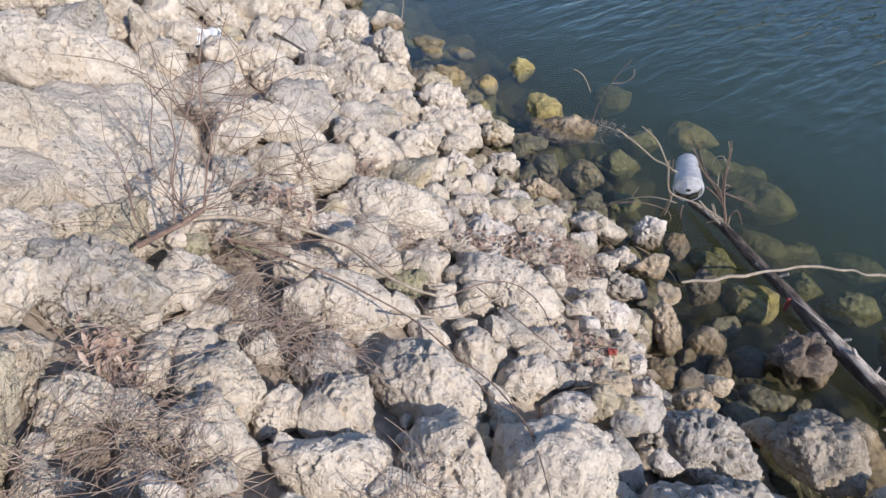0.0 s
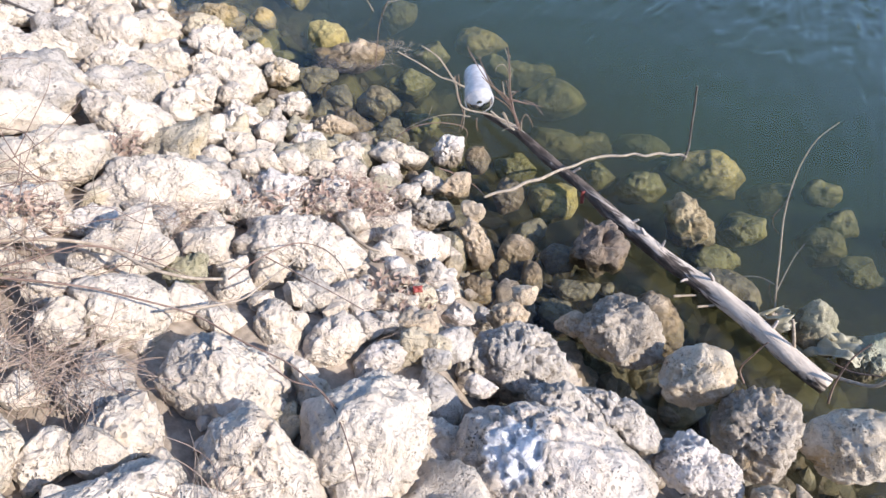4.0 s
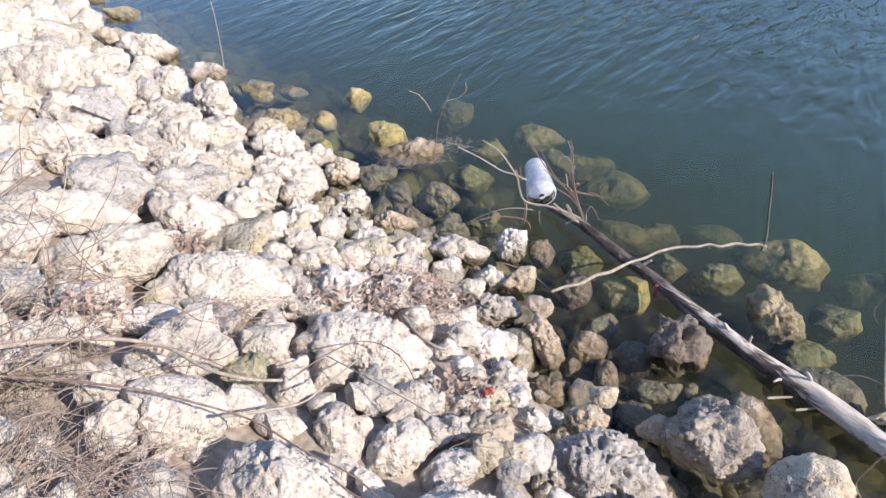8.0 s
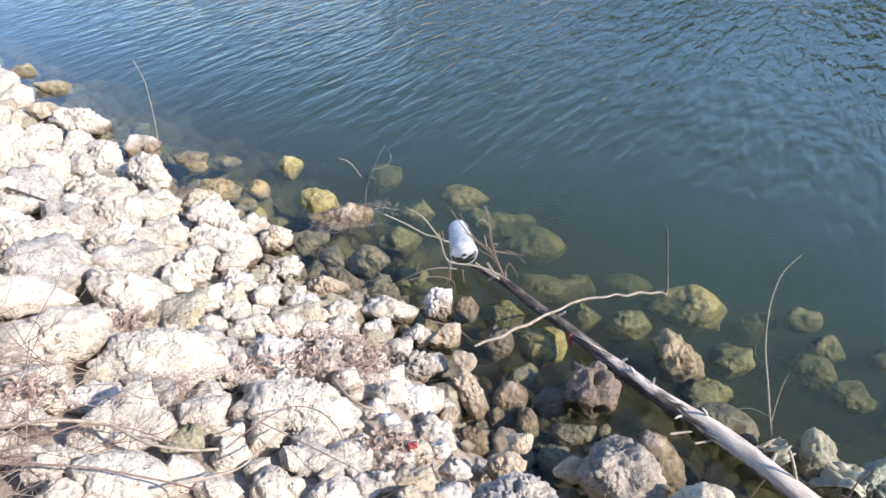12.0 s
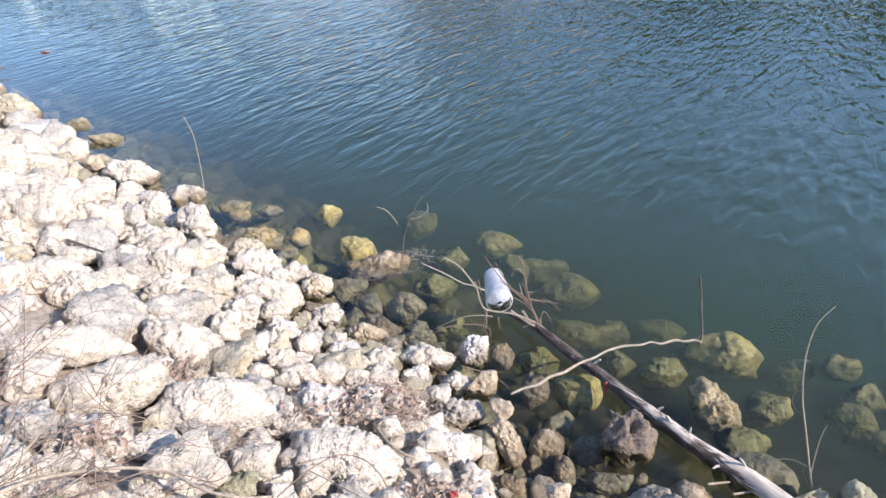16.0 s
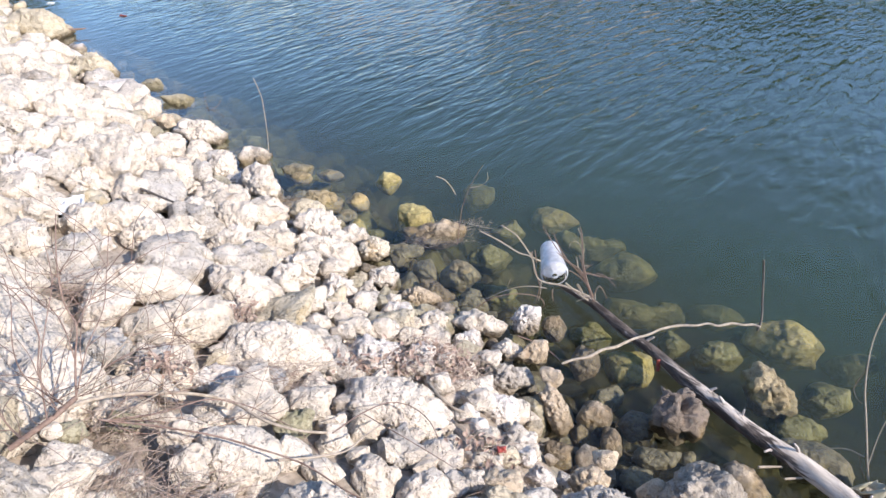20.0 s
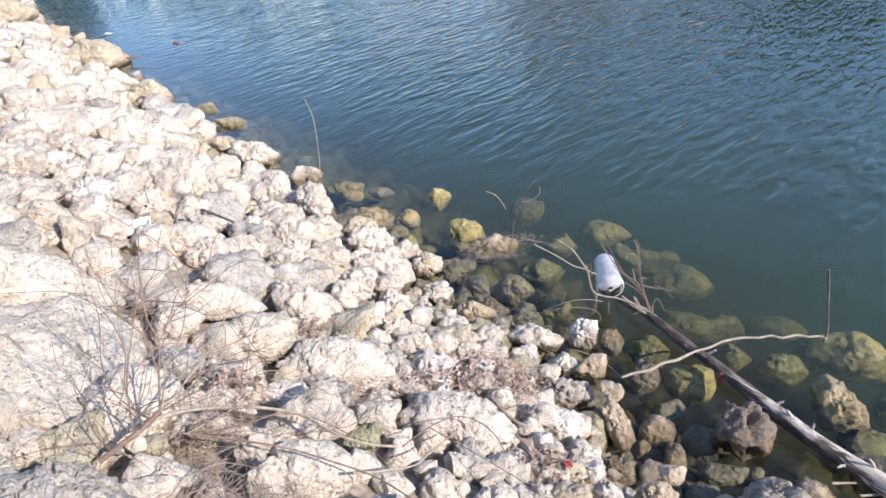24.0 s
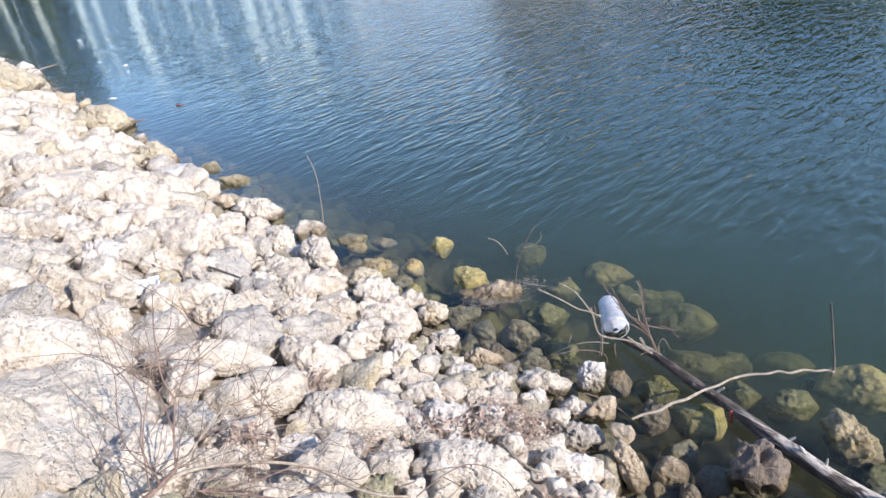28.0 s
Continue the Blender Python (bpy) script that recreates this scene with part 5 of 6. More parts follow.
under(stick("shoot", [(0.243, 2.199, 0.182), (0.281, 2.195, 0.180), (0.310, 2.192, 0.175)], [0.0026, 0.0019, 0.0012], TWIG_BROWN, None, 7), log)
under(stick("shoot", [(0.293, 2.194, 0.189), (0.326, 2.191, 0.182), (0.347, 2.188, 0.164), (0.369, 2.186, 0.141)], [0.0016, 0.0014, 0.0012, 0.0010], TWIG_BROWN, None, 7), log)
under(stick("shoot", [(0.295, 2.194, 0.083), (0.308, 2.193, 0.129), (0.325, 2.191, 0.117), (0.346, 2.189, 0.076)], [0.0020, 0.0017, 0.0015, 0.0012], TWIG_BROWN, None, 7), log)
under(stick("shoot", [(0.266, 2.197, 0.064), (0.247, 2.199, 0.091), (0.228, 2.201, 0.125)], [0.0026, 0.0023, 0.0020], TWIG_PALE, None, 7), log)
under(stick("shoot", [(0.278, 2.196, 0.056), (0.249, 2.199, 0.074), (0.219, 2.202, 0.097), (0.185, 2.206, 0.124)], [0.0042, 0.0038, 0.0034, 0.0030], TWIG_PALE, None, 7), log)
under(stick("shoot", [(0.302, 2.193, 0.055), (0.301, 2.193, 0.082), (0.299, 2.193, 0.094)], [0.0026, 0.0023, 0.0020], TWIG_PALE, None, 7), log)
under(stick("shoot", [(0.115, 2.213, 0.086), (0.069, 2.218, 0.087), (0.015, 2.224, 0.076), (-0.037, 2.229, 0.051), (-0.086, 2.234, 0.018), (-0.140, 2.240, -0.024)], [0.0022, 0.0020, 0.0017, 0.0015, 0.0012, 0.0010], TWIG_PALE, None, 7), log)
under(stick("shoot", [(-0.041, 2.230, 0.050), (-0.034, 2.229, 0.079), (-0.027, 2.228, 0.108)], [0.0013, 0.0010, 0.0008], TWIG_PALE, None, 7), log)
under(stick("shoot", [(0.088, 2.216, 0.100), (0.076, 2.217, 0.135), (0.056, 2.219, 0.203), (0.049, 2.220, 0.249)], [0.0026, 0.0022, 0.0018, 0.0014], TWIG_BROWN, None, 7), log)
under(stick("shoot", [(0.068, 2.218, 0.200), (0.064, 2.218, 0.228), (0.059, 2.219, 0.257)], [0.0022, 0.0018, 0.0014], TWIG_BROWN, None, 7), log)
under(stick("shoot", [(0.090, 2.216, 0.102), (0.085, 2.216, 0.057), (0.078, 2.217, 0.010)], [0.0020, 0.0016, 0.0012], TWIG_BROWN, None, 7), log)
under(stick("shoot", [(0.139, 2.210, 0.085), (0.139, 2.210, 0.057), (0.146, 2.210, 0.028)], [0.0026, 0.0021, 0.0016], TWIG_BROWN, None, 7), log)
stick("twig", [(-0.167, 2.117, 0.020), (-0.099, 2.125, 0.078), (-0.024, 2.135, 0.103), (0.051, 2.144, 0.101), (0.094, 2.149, 0.084), (0.109, 2.151, 0.057), (0.105, 2.150, 0.038)], [0.0020, 0.0019, 0.0019, 0.0018, 0.0017, 0.0017, 0.0016], TWIG_BROWN, None, 7, 0.15, "thin brown twig arching over the shallows", "twig")
stick("twig", [(0.910, 2.170, 0.000), (0.911, 2.170, 0.056), (0.897, 2.176, 0.133), (0.879, 2.183, 0.233), (0.864, 2.189, 0.304)], [0.0046, 0.0043, 0.0040, 0.0037, 0.0034], BARK_WET, None, 7, 0.15, "dark upright twig standing in the water", "twig")
plant = new("weed_stem")
plant.location = (1.069, 1.501, 0.000)
under(stick("stem", [(1.069, 1.501, 0.000), (1.058, 1.535, 0.062), (1.041, 1.594, 0.170), (1.029, 1.636, 0.246), (1.026, 1.673, 0.326), (1.031, 1.701, 0.401), (1.047, 1.719, 0.471), (1.080, 1.722, 0.530)], [0.0030, 0.0027, 0.0025, 0.0022, 0.0020, 0.0017, 0.0015, 0.0012], TWIG_PALE, None, 7), plant)
under(stick("stem", [(1.060, 1.519, 0.029), (1.066, 1.542, 0.091), (1.076, 1.566, 0.164), (1.088, 1.576, 0.208)], [0.0016, 0.0014, 0.0011, 0.0009], TWIG_PALE, None, 7), plant)
under(stick("stem", [(1.052, 1.541, 0.065), (1.018, 1.565, 0.064), (0.985, 1.581, 0.046), (0.947, 1.594, 0.012)], [0.0020, 0.0017, 0.0015, 0.0012], TWIG_PALE, None, 7), plant)
under(stick("stem", [(1.026, 1.662, 0.302), (1.017, 1.656, 0.273), (1.006, 1.647, 0.235), (1.016, 1.630, 0.210), (1.028, 1.618, 0.204)], [0.0012, 0.0011, 0.0010, 0.0009, 0.0008], TWIG_BROWN, None, 7), plant)
under(stick("stem", [(1.059, 1.513, 0.011), (1.046, 1.533, 0.038), (1.039, 1.552, 0.068)], [0.0012, 0.0010, 0.0008], TWIG_BROWN, None, 7), plant)
tagged(plant, "tall pale dry weed stem with curled side shoots", "weed")
plant = new("weed_stem")
plant.location = (-0.288, 2.600, -0.000)
under(stick("stem", [(-0.288, 2.600, -0.000), (-0.275, 2.602, 0.118), (-0.264, 2.604, 0.204), (-0.232, 2.609, 0.298), (-0.202, 2.613, 0.363), (-0.179, 2.616, 0.401)], [0.0020, 0.0018, 0.0016, 0.0013, 0.0011, 0.0009], TWIG_BROWN, None, 7), plant)
under(stick("stem", [(-0.232, 2.609, 0.293), (-0.189, 2.615, 0.303), (-0.159, 2.619, 0.333), (-0.162, 2.619, 0.365)], [0.0013, 0.0011, 0.0009, 0.0007], TWIG_PALE, None, 7), plant)
tagged(plant, "thin brown weed stem leaning out of the water", "weed")
stick("twig", [(-0.356, 3.063, 0.000), (-0.378, 3.060, 0.044), (-0.411, 3.055, 0.086), (-0.453, 3.049, 0.105)], [0.0018, 0.0016, 0.0014, 0.0012], TWIG_PALE, None, 7, 0.15, "short pale twig arching out of the water", "twig")
stick("reed", [(-1.477, 3.397, 0.000), (-1.468, 3.401, 0.121), (-1.465, 3.402, 0.236), (-1.467, 3.401, 0.348), (-1.490, 3.390, 0.451)], [0.0026, 0.0023, 0.0020, 0.0017, 0.0014], TWIG_PALE, None, 7, 0.15, "slender pale dry reed standing in the water", "reed")
stick("twig", [(0.017, 1.982, 0.030), (0.080, 1.983, 0.007), (0.145, 1.985, -0.038), (0.187, 1.986, -0.084)], [0.0025, 0.0022, 0.0019, 0.0016], TWIG_BROWN, None, 7, 0.15, "thin twig reaching over the shallows", "twig")
stick("branch", [(-0.808, 0.801, 0.761), (-0.779, 0.896, 0.715), (-0.727, 0.956, 0.677), (-0.660, 1.003, 0.639), (-0.571, 1.019, 0.611), (-0.482, 0.985, 0.602), (-0.411, 0.985, 0.582), (-0.358, 1.006, 0.559)], [0.0045, 0.0043, 0.0041, 0.0039, 0.0036, 0.0034, 0.0032, 0.0030], TWIG_PALE, None, 7, 0.15, "long pale dry branch lying over the rocks", "branch")
stick("twig", [(-0.731, 0.840, 0.726), (-0.640, 0.867, 0.692), (-0.542, 0.889, 0.656), (-0.453, 0.889, 0.633), (-0.361, 0.881, 0.611), (-0.270, 0.840, 0.606), (-0.174, 0.805, 0.594), (-0.086, 0.729, 0.602)], [0.0022, 0.0021, 0.0020, 0.0019, 0.0017, 0.0016, 0.0015, 0.0014], TWIG_BROWN, None, 7, 0.15, "thin brown twig lying across the rocks", "twig")
stick("twig", [(-0.410, 0.877, 0.620), (-0.361, 0.911, 0.594), (-0.309, 0.963, 0.558), (-0.291, 1.025, 0.527), (-0.257, 1.145, 0.468)], [0.0030, 0.0027, 0.0023, 0.0020, 0.0016], TWIG_PALE, None, 7, 0.15, "thin brown twig lying across the rocks", "twig")
stick("twig", [(-0.344, 1.004, 0.563), (-0.314, 1.112, 0.509), (-0.270, 1.200, 0.460), (-0.216, 1.210, 0.442), (-0.166, 1.166, 0.448), (-0.135, 1.105, 0.463)], [0.0018, 0.0016, 0.0015, 0.0013, 0.0012, 0.0010], TWIG_BROWN, None, 7, 0.15, "thin brown twig lying across the rocks", "twig")
stick("twig", [(-0.313, 1.128, 0.491), (-0.246, 1.098, 0.485), (-0.159, 1.056, 0.480), (-0.090, 1.022, 0.474)], [0.0014, 0.0012, 0.0011, 0.0009], TWIG_BROWN, None, 7, 0.15, "thin brown twig lying across the rocks", "twig")
stick("twig", [(-0.213, 0.798, 0.606), (-0.169, 0.773, 0.603), (-0.120, 0.763, 0.596), (-0.080, 0.708, 0.608), (-0.049, 0.643, 0.627), (-0.030, 0.592, 0.645)], [0.0016, 0.0015, 0.0014, 0.0012, 0.0011, 0.0010], TWIG_BROWN, None, 7, 0.15, "thin brown twig lying across the rocks", "twig")
stick("stick", [(-0.209, 1.397, 0.339), (-0.168, 1.336, 0.353), (-0.124, 1.299, 0.356), (-0.094, 1.294, 0.350)], [0.0050, 0.0043, 0.0037, 0.0030], TWIG_PALE, None, 7, 0.15, "short pale stick wedged in the litter", "stick")
stick("twig", [(0.891, 1.204, 0.040), (0.870, 1.221, 0.080), (0.875, 1.216, 0.158), (0.883, 1.210, 0.222)], [0.0030, 0.0026, 0.0022, 0.0018], TWIG_BROWN, None, 7, 0.15, "dry twig beside the butt of the log", "twig")
stick("twig", [(1.090, 1.151, 0.060), (1.077, 1.164, 0.137), (1.071, 1.170, 0.235), (1.078, 1.164, 0.311)], [0.0030, 0.0025, 0.0020, 0.0015], TWIG_BROWN, None, 7, 0.15, "dry twig beside the butt of the log", "twig")
stick("twig", [(1.052, 1.315, 0.050), (1.033, 1.331, 0.106), (1.015, 1.347, 0.149)], [0.0050, 0.0045, 0.0040], TWIG_PALE, None, 7, 0.15, "dry twig beside the butt of the log", "twig")
stick("twig", [(1.126, 1.263, 0.030), (1.166, 1.225, 0.058), (1.204, 1.188, 0.099), (1.216, 1.177, 0.165)], [0.0060, 0.0053, 0.0047, 0.0040], TWIG_PALE, None, 7, 0.15, "dry twig beside the butt of the log", "twig")
stick("twig", [(1.154, 1.305, 0.030), (1.198, 1.262, 0.048), (1.240, 1.222, 0.095)], [0.0030, 0.0025, 0.0020], TWIG_BROWN, None, 7, 0.15, "dry twig beside the butt of the log", "twig")
stick("drift_stick", [(-1.551, 2.293, 0.371), (-1.468, 2.276, 0.352), (-1.374, 2.254, 0.332)], [0.0060, 0.0050, 0.0040], BARK_WET, None, 7, 0.15, "weathered drift stick at the water's edge", "stick")
stick("drift_stick", [(-4.157, 5.465, 0.050), (-4.026, 5.467, 0.050), (-3.931, 5.505, 0.050)], [0.0140, 0.0090, 0.0040], TWIG_BROWN, None, 7, 0.15, "weathered drift stick at the water's edge", "stick")
stick("drift_stick", [(-6.691, 7.281, 0.100), (-6.782, 7.623, 0.100), (-6.711, 7.954, 0.100)], [0.0100, 0.0075, 0.0050], TWIG_PALE, None, 7, 0.15, "weathered drift stick at the water's edge", "stick")
stick("drift_stick", [(-6.943, 7.907, 0.050), (-7.494, 8.485, 0.050), (-7.862, 8.871, 0.050)], [0.0060, 0.0045, 0.0030], TWIG_BROWN, None, 7, 0.15, "weathered drift stick at the water's edge", "stick")
stick("drift_stick", [(-5.113, 6.295, 0.020), (-5.342, 6.536, 0.020), (-5.537, 6.786, 0.020)], [0.0050, 0.0035, 0.0020], TWIG_BROWN, None, 7, 0.15, "weathered drift stick at the water's edge", "stick")
stick("drift_stick", [(0.757, 1.501, 0.020), (0.799, 1.508, 0.020), (0.827, 1.512, 0.020)], [0.0040, 0.0035, 0.0030], TWIG_PALE, None, 7, 0.15, "weathered drift stick at the water's edge", "stick")
stick("drift_stick", [(0.822, 1.468, 0.020), (0.864, 1.477, 0.020), (0.905, 1.487, 0.020)], [0.0040, 0.0035, 0.0030], TWIG_PALE, None, 7, 0.15, "weathered drift stick at the water's edge", "stick")
stick("weed_stem", [(-2.114, 3.983, -0.000), (-2.118, 3.980, 0.064), (-2.113, 3.983, 0.124)], [0.0020, 0.0015, 0.0010], TWIG_BROWN, None, 7, 0.15, "small dead weed stalk in the water", "stem")
stick("weed_stem", [(-2.092, 3.982, 0.000), (-2.054, 4.003, 0.024), (-2.030, 4.015, 0.060)], [0.0020, 0.0015, 0.0010], TWIG_BROWN, None, 7, 0.15, "small dead weed stalk in the water", "stem")
plant = new("shrub")
plant.location = (-0.815, 0.726, 0.764)
under(stick("stem", [(-0.815, 0.726, 0.764), (-0.798, 0.757, 0.768), (-0.776, 0.796, 0.773), (-0.756, 0.839, 0.782)], [0.0055, 0.0053, 0.0051, 0.0049], TWIG_BROWN, None, 7), plant)
TWIGGY.append((plant, [(-0.815, 0.726, 0.764), (-0.798, 0.757, 0.768), (-0.776, 0.796, 0.773), (-0.756, 0.839, 0.782)], TWIG_BROWN))
under(stick("stem", [(-0.756, 0.839, 0.782), (-0.773, 0.886, 0.827), (-0.786, 0.932, 0.869), (-0.811, 0.952, 0.906), (-0.831, 0.984, 0.946), (-0.849, 1.028, 0.991), (-0.862, 1.067, 1.027)], [0.0022, 0.0020, 0.0018, 0.0016, 0.0014, 0.0012, 0.0011], TWIG_BROWN, None, 7), plant)
TWIGGY.append((plant, [(-0.756, 0.839, 0.782), (-0.773, 0.886, 0.827), (-0.786, 0.932, 0.869), (-0.811, 0.952, 0.906), (-0.831, 0.984, 0.946), (-0.849, 1.028, 0.991), (-0.862, 1.067, 1.027)], TWIG_BROWN))
under(stick("stem", [(-0.771, 0.807, 0.775), (-0.810, 0.836, 0.830), (-0.827, 0.886, 0.879), (-0.854, 0.913, 0.921), (-0.879, 0.923, 0.951), (-0.895, 0.923, 0.965)], [0.0016, 0.0015, 0.0013, 0.0012, 0.0010, 0.0008], TWIG_BROWN, None, 7), plant)
TWIGGY.append((plant, [(-0.771, 0.807, 0.775), (-0.810, 0.836, 0.830), (-0.827, 0.886, 0.879), (-0.854, 0.913, 0.921), (-0.879, 0.923, 0.951), (-0.895, 0.923, 0.965)], TWIG_BROWN))
under(stick("stem", [(-0.782, 0.788, 0.773), (-0.811, 0.844, 0.836), (-0.824, 0.906, 0.889), (-0.836, 0.971, 0.942), (-0.864, 1.017, 0.997)], [0.0016, 0.0014, 0.0012, 0.0010, 0.0008], TWIG_BROWN, None, 7), plant)
TWIGGY.append((plant, [(-0.782, 0.788, 0.773), (-0.811, 0.844, 0.836), (-0.824, 0.906, 0.889), (-0.836, 0.971, 0.942), (-0.864, 1.017, 0.997)], TWIG_BROWN))
under(stick("stem", [(-0.756, 0.839, 0.782), (-0.735, 0.897, 0.799), (-0.712, 0.967, 0.823), (-0.702, 1.028, 0.852), (-0.695, 1.092, 0.888), (-0.701, 1.140, 0.924)], [0.0019, 0.0017, 0.0015, 0.0013, 0.0011, 0.0008], TWIG_PALE, None, 7), plant)
TWIGGY.append((plant, [(-0.756, 0.839, 0.782), (-0.735, 0.897, 0.799), (-0.712, 0.967, 0.823), (-0.702, 1.028, 0.852), (-0.695, 1.092, 0.888), (-0.701, 1.140, 0.924)], TWIG_PALE))
under(stick("stem", [(-0.756, 0.839, 0.782), (-0.763, 0.910, 0.834), (-0.759, 0.979, 0.874), (-0.771, 1.037, 0.923), (-0.786, 1.096, 0.975)], [0.0014, 0.0012, 0.0010, 0.0009, 0.0007], TWIG_BROWN, None, 7), plant)
TWIGGY.append((plant, [(-0.756, 0.839, 0.782), (-0.763, 0.910, 0.834), (-0.759, 0.979, 0.874), (-0.771, 1.037, 0.923), (-0.786, 1.096, 0.975)], TWIG_BROWN))
under(stick("stem", [(-0.766, 0.819, 0.778), (-0.823, 0.823, 0.834), (-0.853, 0.852, 0.881), (-0.875, 0.907, 0.937), (-0.898, 0.936, 0.977)], [0.0014, 0.0012, 0.0010, 0.0009, 0.0007], TWIG_BROWN, None, 7), plant)
TWIGGY.append((plant, [(-0.766, 0.819, 0.778), (-0.823, 0.823, 0.834), (-0.853, 0.852, 0.881), (-0.875, 0.907, 0.937), (-0.898, 0.936, 0.977)], TWIG_BROWN))
under(stick("stem", [(-0.773, 0.886, 0.827), (-0.809, 0.926, 0.887), (-0.851, 0.933, 0.931), (-0.890, 0.906, 0.950)], [0.0011, 0.0009, 0.0007, 0.0006], TWIG_BROWN, None, 7), plant)
TWIGGY.append((plant, [(-0.773, 0.886, 0.827), (-0.809, 0.926, 0.887), (-0.851, 0.933, 0.931), (-0.890, 0.906, 0.950)], TWIG_BROWN))
under(stick("stem", [(-0.786, 0.932, 0.869), (-0.776, 0.996, 0.901), (-0.748, 1.064, 0.919), (-0.701, 1.140, 0.924), (-0.669, 1.169, 0.912)], [0.0011, 0.0010, 0.0008, 0.0007, 0.0006], TWIG_BROWN, None, 7), plant)
TWIGGY.append((plant, [(-0.786, 0.932, 0.869), (-0.776, 0.996, 0.901), (-0.748, 1.064, 0.919), (-0.701, 1.140, 0.924), (-0.669, 1.169, 0.912)], TWIG_BROWN))
under(stick("stem", [(-0.735, 0.897, 0.799), (-0.696, 0.954, 0.800), (-0.634, 1.009, 0.777), (-0.575, 1.053, 0.750)], [0.0011, 0.0009, 0.0007, 0.0006], TWIG_BROWN, None, 7), plant)
TWIGGY.append((plant, [(-0.735, 0.897, 0.799), (-0.696, 0.954, 0.800), (-0.634, 1.009, 0.777), (-0.575, 1.053, 0.750)], TWIG_BROWN))
under(stick("stem", [(-0.756, 0.839, 0.782), (-0.694, 0.908, 0.768), (-0.640, 0.991, 0.771), (-0.618, 1.025, 0.772)], [0.0011, 0.0009, 0.0007, 0.0006], TWIG_BROWN, None, 7), plant)
TWIGGY.append((plant, [(-0.756, 0.839, 0.782), (-0.694, 0.908, 0.768), (-0.640, 0.991, 0.771), (-0.618, 1.025, 0.772)], TWIG_BROWN))
under(stick("stem", [(-0.811, 0.952, 0.906), (-0.830, 0.995, 0.951), (-0.806, 1.051, 0.965), (-0.775, 1.104, 0.970)], [0.0011, 0.0009, 0.0007, 0.0006], TWIG_BROWN, None, 7), plant)
TWIGGY.append((plant, [(-0.811, 0.952, 0.906), (-0.830, 0.995, 0.951), (-0.806, 1.051, 0.965), (-0.775, 1.104, 0.970)], TWIG_BROWN))
under(stick("stem", [(-0.712, 0.967, 0.823), (-0.665, 1.023, 0.815), (-0.623, 1.092, 0.820), (-0.598, 1.163, 0.842)], [0.0011, 0.0009, 0.0007, 0.0006], TWIG_BROWN, None, 7), plant)
TWIGGY.append((plant, [(-0.712, 0.967, 0.823), (-0.665, 1.023, 0.815), (-0.623, 1.092, 0.820), (-0.598, 1.163, 0.842)], TWIG_BROWN))
under(stick("stem", [(-0.803, 0.746, 0.766), (-0.837, 0.760, 0.806), (-0.854, 0.783, 0.837), (-0.888, 0.812, 0.888)], [0.0016, 0.0014, 0.0011, 0.0008], TWIG_BROWN, None, 7), plant)
TWIGGY.append((plant, [(-0.803, 0.746, 0.766), (-0.837, 0.760, 0.806), (-0.854, 0.783, 0.837), (-0.888, 0.812, 0.888)], TWIG_BROWN))
tagged(plant, "bare brown thorny shrub rooted among the rocks", "shrub")
plant = new("shrub")
plant.location = (-0.757, 0.882, 0.673)
under(stick("stem", [(-0.757, 0.882, 0.673), (-0.677, 0.937, 0.648), (-0.606, 0.996, 0.635), (-0.536, 1.023, 0.597), (-0.460, 1.032, 0.541)], [0.0022, 0.0019, 0.0016, 0.0013, 0.0011], TWIG_BROWN, None, 7), plant)
TWIGGY.append((plant, [(-0.757, 0.882, 0.673), (-0.677, 0.937, 0.648), (-0.606, 0.996, 0.635), (-0.536, 1.023, 0.597), (-0.460, 1.032, 0.541)], TWIG_BROWN))
under(stick("stem", [(-0.757, 0.882, 0.673), (-0.707, 0.890, 0.636), (-0.635, 0.930, 0.608), (-0.561, 0.981, 0.586), (-0.507, 1.047, 0.592)], [0.0016, 0.0014, 0.0012, 0.0010, 0.0008], TWIG_BROWN, None, 7), plant)
TWIGGY.append((plant, [(-0.757, 0.882, 0.673), (-0.707, 0.890, 0.636), (-0.635, 0.930, 0.608), (-0.561, 0.981, 0.586), (-0.507, 1.047, 0.592)], TWIG_BROWN))
under(stick("stem", [(-0.757, 0.882, 0.673), (-0.699, 0.948, 0.675), (-0.641, 1.016, 0.679), (-0.608, 1.062, 0.688), (-0.544, 1.127, 0.684)], [0.0016, 0.0014, 0.0012, 0.0010, 0.0008], TWIG_PALE, None, 7), plant)
TWIGGY.append((plant, [(-0.757, 0.882, 0.673), (-0.699, 0.948, 0.675), (-0.641, 1.016, 0.679), (-0.608, 1.062, 0.688), (-0.544, 1.127, 0.684)], TWIG_PALE))
under(stick("stem", [(-0.757, 0.882, 0.673), (-0.674, 0.924, 0.636), (-0.578, 0.954, 0.578), (-0.510, 0.997, 0.555)], [0.0014, 0.0012, 0.0009, 0.0007], TWIG_BROWN, None, 7), plant)
TWIGGY.append((plant, [(-0.757, 0.882, 0.673), (-0.674, 0.924, 0.636), (-0.578, 0.954, 0.578), (-0.510, 0.997, 0.555)], TWIG_BROWN))
under(stick("stem", [(-0.757, 0.882, 0.673), (-0.734, 0.930, 0.690), (-0.664, 0.975, 0.667), (-0.574, 1.052, 0.651), (-0.491, 1.085, 0.608)], [0.0011, 0.0010, 0.0008, 0.0007, 0.0006], TWIG_BROWN, None, 7), plant)
TWIGGY.append((plant, [(-0.757, 0.882, 0.673), (-0.734, 0.930, 0.690), (-0.664, 0.975, 0.667), (-0.574, 1.052, 0.651), (-0.491, 1.085, 0.608)], TWIG_BROWN))
